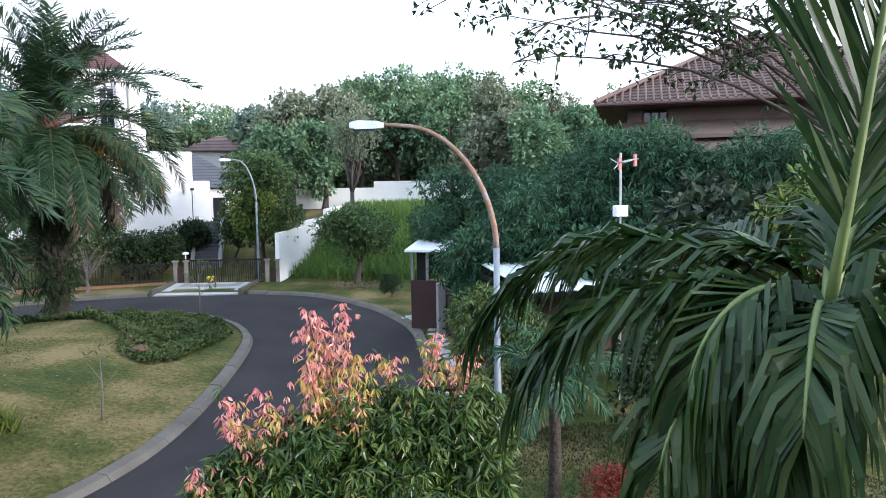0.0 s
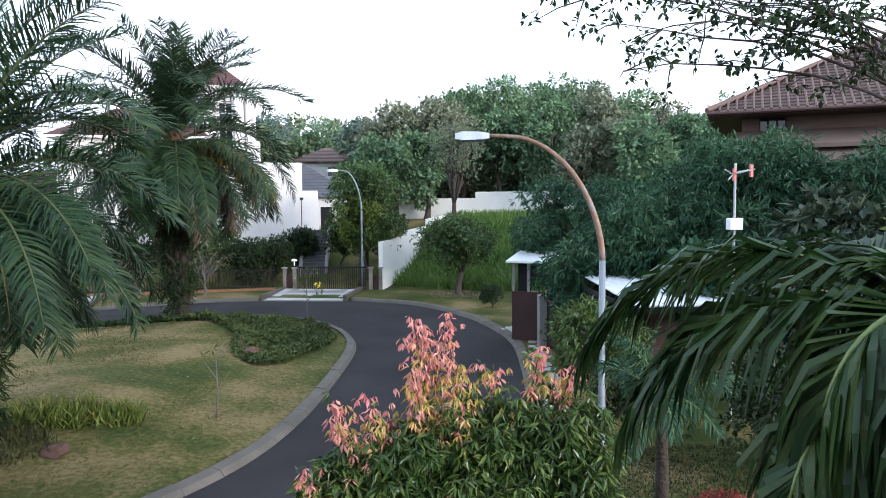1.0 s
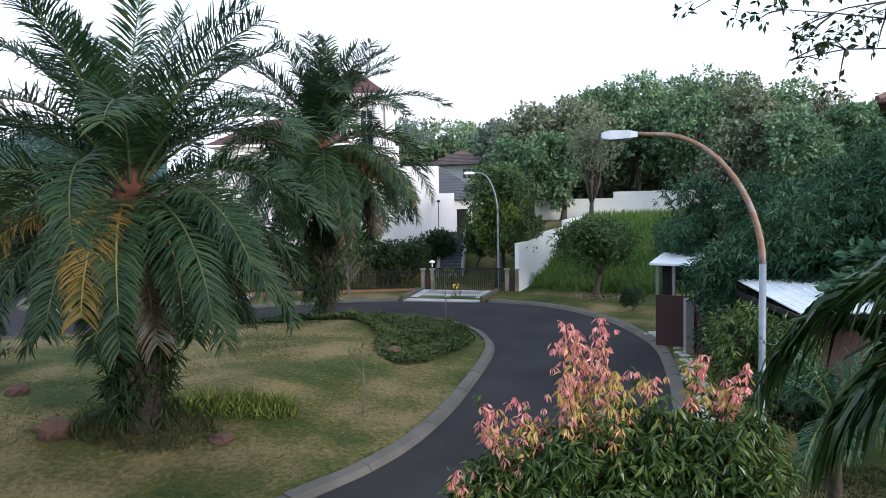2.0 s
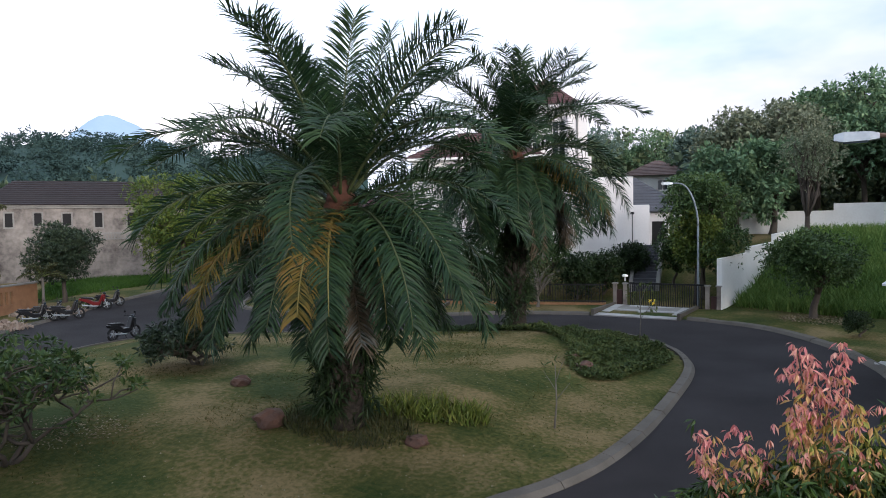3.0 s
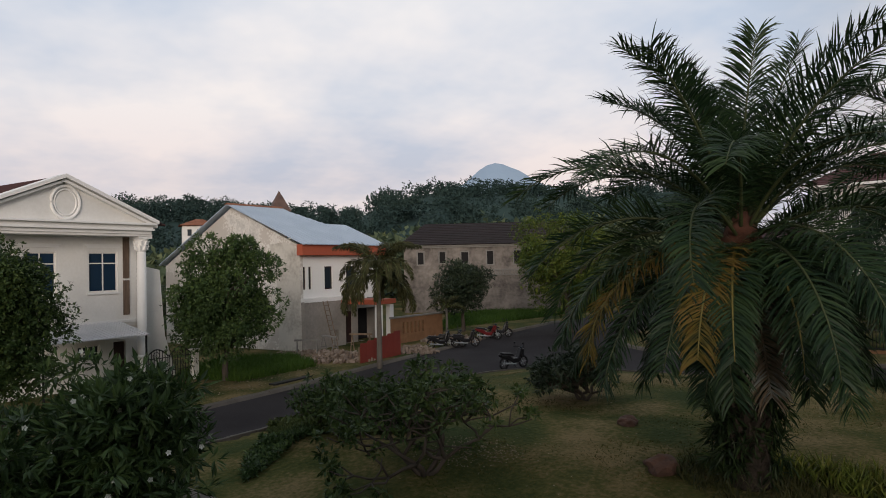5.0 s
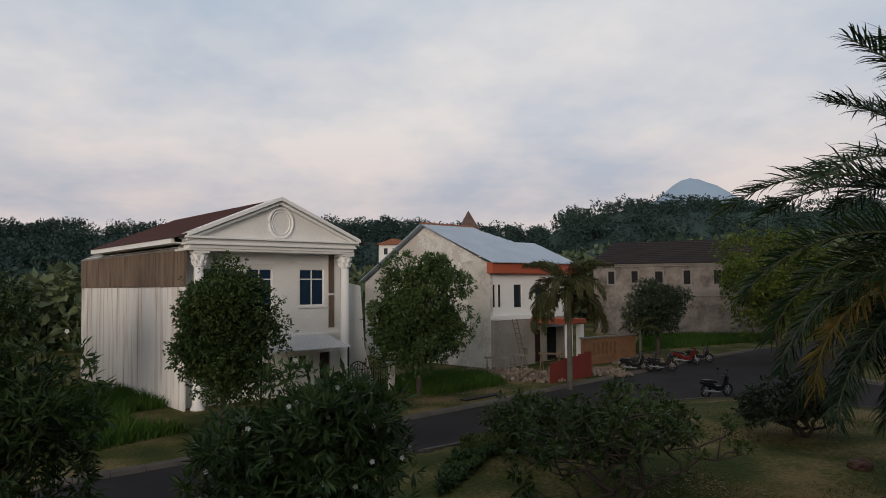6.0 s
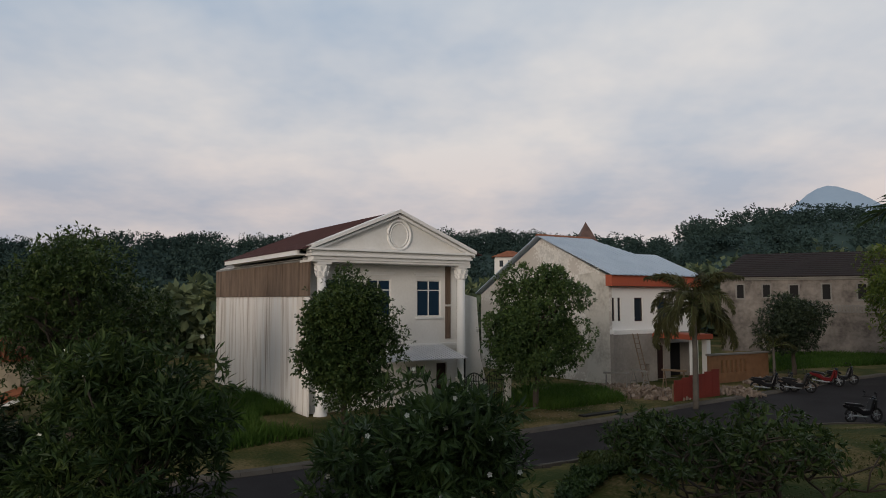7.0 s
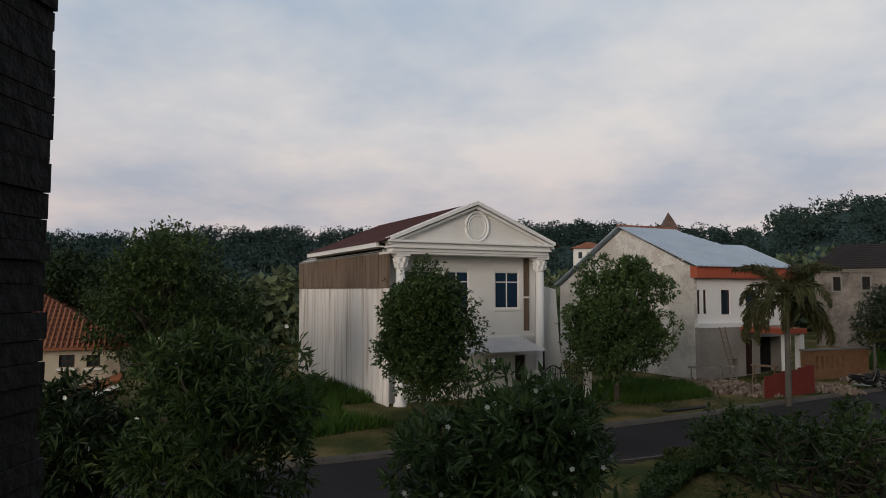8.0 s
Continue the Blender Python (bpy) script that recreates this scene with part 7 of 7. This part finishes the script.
# ---------- building site clutter and motorbikes ----------
def motorbike(at, rz, paint, label):
    t = thing("motorbike", at, rz, label, "motorbike", "parked motorbikes")
    a = np.linspace(0, 2 * np.pi, 21)
    for x in (-0.62, 0.62):
        w = part("wheel", Geo().tube(np.stack([x + 0.25 * np.cos(a), 0 * a, 0.29 + 0.25 * np.sin(a)], 1), 0.05, 8, False), M["tyre"], t, smooth=True)
        rim = Geo().tube([(x, -0.05, 0.29), (x, 0.05, 0.29)], 0.05, 8)
        for s in range(5):
            rim.tube([(x, 0, 0.29), (x + 0.22 * math.cos(s * 1.257), 0, 0.29 + 0.22 * math.sin(s * 1.257))], 0.014, 5)
        part("rim", rim, M["steel"], w)
    body = Geo().prism([(-0.85, 0.62), (-0.35, 0.42), (-0.1, 0.28), (0.25, 0.28), (0.38, 0.55), (0.5, 0.92), (0.38, 0.96), (0.2, 0.5), (-0.1, 0.5), (-0.35, 0.68), (-0.9, 0.74)], "y", -0.13, 0.13)
    part("body", body, paint, t, bevel=0.03)
    part("seat", Geo().prism([(-0.78, 0.72), (-0.1, 0.62), (-0.02, 0.66), (-0.2, 0.76), (-0.78, 0.82)], "y", -0.14, 0.14), M["bike_black"], t, bevel=0.03)
    part("fork", Geo().tube([(0.62, 0.07, 0.29), (0.42, 0.07, 0.95)], 0.025, 6).tube([(0.62, -0.07, 0.29), (0.42, -0.07, 0.95)], 0.025, 6), M["steel"], t)
    part("handlebar", Geo().tube([(0.32, -0.36, 1.0), (0.42, -0.12, 1.02), (0.42, 0.12, 1.02), (0.32, 0.36, 1.0)], 0.017, 6), M["iron"], t)
    part("front_shield", Geo().prism([(0.42, 0.5), (0.5, 0.9), (0.58, 0.92), (0.52, 0.5)], "y", -0.16, 0.16), paint, t, bevel=0.02)
    part("headlight", Geo().lathe([(0.02, 0.92), (0.08, 0.94), (0.08, 1.02), (0.03, 1.05)], 10, (0.52, 0)), M["glass"], t)
    part("engine", Geo().box(-0.25, -0.1, 0.2, 0.15, 0.1, 0.42), M["steel"], t, bevel=0.03)
    part("exhaust", Geo().tube([(0.0, -0.15, 0.24), (-0.7, -0.18, 0.32)], [0.03, 0.05], 8), M["steel"], t)
    for s in (-1, 1):
        part("mirror", Geo().tube([(0.38, 0.28 * s, 1.0), (0.36, 0.34 * s, 1.18)], 0.008, 5).box(0.34, 0.30 * s - 0.05, 1.16, 0.37, 0.30 * s + 0.06, 1.24), M["iron"], t)
    part("stand", Geo().tube([(-0.1, -0.1, 0.25), (-0.05, -0.28, 0.02)], 0.015, 5), M["iron"], t)


def road_z(x, y):
    return float(base_height(x, y)) + 0.03


for x, y, rz, col, lab in ((-30.1, 18.25, 100, "bike_black", "black parked motorbike beside the island kerb"), (-39.4, 18.9, 85, "bike_black", "black motorbike parked before the rubble"), (-39.6, 19.8, 62, "bike_black", "dark motorbike parked near the building site"), (-39.0, 20.4, 75, "bike_black", "black motorbike parked near the building site"), (-41.4, 23.4, 48, "bike_red", "red motorbike parked on the street side"), (-41.9, 24.6, 80, "bike_black", "black motorbike parked along the street")):
    motorbike((x, y, road_z(x, y)), rz, M[col], lab)


def rubble(name, x, y, r, n, seed, label):
    rng = np.random.default_rng(seed)
    g = Geo()
    for _ in range(n):
        a, q = rng.uniform(0, 6.28), r * math.sqrt(rng.uniform())
        px, py = q * math.cos(a), q * math.sin(a) * 0.6
        s = rng.uniform(0.06, 0.17)
        c = np.array([px, py, 0.45 * (1 - q / r) * rng.uniform(0, 1) + s * 0.3])
        m = np.array(Euler(rng.uniform(0, 6, 3)).to_matrix())
        v = np.array([(i, j, k) for i in (-1, 1) for j in (-1, 1) for k in (-1, 1)]) * np.array([s, s * 0.6, s * 0.4]) * rng.uniform(0.7, 1.1, (8, 3))
        g.add(v @ m.T + c, [(0, 1, 3, 2), (4, 6, 7, 5), (0, 4, 5, 1), (2, 3, 7, 6), (0, 2, 6, 4), (1, 5, 7, 3)])
    thing(name, (x, y, floor_at(x, y)), 60, label, "rubble", "", "stuff", g.mesh(name, M["rubble"]))


rubble("rubble_heap", -41.9, 20.9, 2.0, 260, 161, "heap of broken brick and stone rubble")
rubble("verge_rubble", -38.0, 12.2, 2.2, 280, 164, "broken bricks strewn along the site verge")
rubble("rubble_strip", -38.4, 16.6, 1.5, 160, 162, "loose bricks and rubble along the verge")
rubble("site_rubble", -40.6, 11.4, 2.6, 290, 163, "scattered rubble before the unfinished house")


def ladder():
    t = thing("ladder", (-43.74, 13.00, 0.25), 30, "wooden ladder leaning on the unfinished wall", "ladder")
    for s in (-0.2, 0.2):
        part("rail", Geo().tube([(0.95, s, 0), (0.1, s, 2.9)], 0.03, 6), M["wood"], t)
    for i in range(9):
        f = (i + 0.6) / 9.5
        part("rung", Geo().tube([(0.95 - 0.85 * f, -0.22, 2.9 * f), (0.95 - 0.85 * f, 0.22, 2.9 * f)], 0.018, 6), M["wood"], t)


ladder()


def trestle(at, rz, label, mat):
    t = thing("trestle", at, rz, label, "trestle", "site trestles")
    part("beam", Geo().box(-0.7, -0.06, 0.95, 0.7, 0.06, 1.05), mat, t)
    for x in (-0.55, 0.55):
        for s in (-1, 1):
            part("leg", Geo().tube([(x, 0.02 * s, 0.98), (x, 0.3 * s, 0)], 0.03, 6), mat, t)
        part("tie", Geo().box(x - 0.02, -0.2, 0.35, x + 0.02, 0.2, 0.4), mat, t)


trestle(on(-41.2, 12.5), 20, "grey weathered site trestle", M["concrete"])
trestle(on(-40.2, 10.9), 70, "grey weathered site trestle", M["concrete"])
trestle(on(-41.0, 14.4), 50, "weathered timber site trestle", M["wood"])


def timber(at, rz, n, seed):
    rng = np.random.default_rng(seed)
    t = thing("timber_pile", at, rz, "loose pile of weathered planks and poles", "timber pile")
    for i in range(n):
        ln, yy = rng.uniform(1.4, 2.6), rng.uniform(-0.5, 0.5)
        ob = part("plank", Geo().box(-ln / 2, -0.05, 0, ln / 2, 0.05, 0.03), M["wood"], t, m=pose(rng.normal() * 0.2, yy, 0.03 + 0.035 * i * 0.5, 0, rng.normal() * 2, rng.normal() * 18))


timber(on(-39.7, 11.4), 100, 12, 171)
timber(on(-38.6, 13.6), 40, 9, 172)
timber(on(-38.9, 10.6), 75, 10, 173)


# ---------- path, drain and small things by the garden ----------
def stepping_path():
    t = thing("stone_path", (0, 0, 0), 0, "irregular pale stone paving beside the kerb", "path", "", "structure")
    rng = np.random.default_rng(181)
    for i in range(60):
        y = 13.5 + i * 0.235 + rng.normal() * 0.04
        x = np.interp(y, [12, 17.4, 20.8, 24.6, 28], [0.62, 0.25, 0.0, -0.3, -0.9]) + rng.uniform(-0.2, 0.35)
        r = rng.uniform(0.14, 0.22)
        k = int(rng.integers(5, 8))
        poly = [(x + r * math.cos(j * 6.283 / k + i) * rng.uniform(0.8, 1.1), y + r * math.sin(j * 6.283 / k + i) * rng.uniform(0.8, 1.1)) for j in range(k)]
        z = floor_at(x, y)
        part("paving_stone", Geo().prism(poly, "z", z - 0.05, z + 0.03), M["paving"], t)
    for i in range(26):
        a, b = rng.uniform(0, 1.6), rng.uniform(0, 1.2)
        x, y = -1.5 + a, 26.4 + b
        z = floor_at(x, y)
        part("paving_stone", Geo().prism([(x - 0.15, y - 0.12), (x + 0.15, y - 0.14), (x + 0.17, y + 0.1), (x - 0.13, y + 0.13)], "z", z - 0.05, z + 0.03), M["paving"], t)


stepping_path()


def bucket():
    t = thing("plastic_pot", on(0.55, 12.9), 0, "small turquoise plastic pot by the kerb", "pot")
    part("pot_wall", Geo().lathe([(0.10, 0), (0.13, 0.25), (0.145, 0.26), (0.145, 0.29), (0.12, 0.28), (0.10, 0.05)], 16), M["turquoise"], t, smooth=True)


bucket()
tree("kerb_tree", on(0.95, 12.75), 3.3, 0.9, 0.75, M["syzygium"], "small kerbside tree with a dark textured trunk", 191, 14, 0.42, 40, 9, 0.15, 0.034, 0.9, 0.1)

# drain slot in the far verge
thing("drain_cover", (-32.9, 8.1, floor_at(-32.9, 8.1) + 0.01), 123, "dark concrete drain cover at the kerb", "drain", "", "", Geo().box(-1.2, -0.18, -0.05, 1.2, 0.18, 0.06).mesh("drain_cover", M["dark"]))
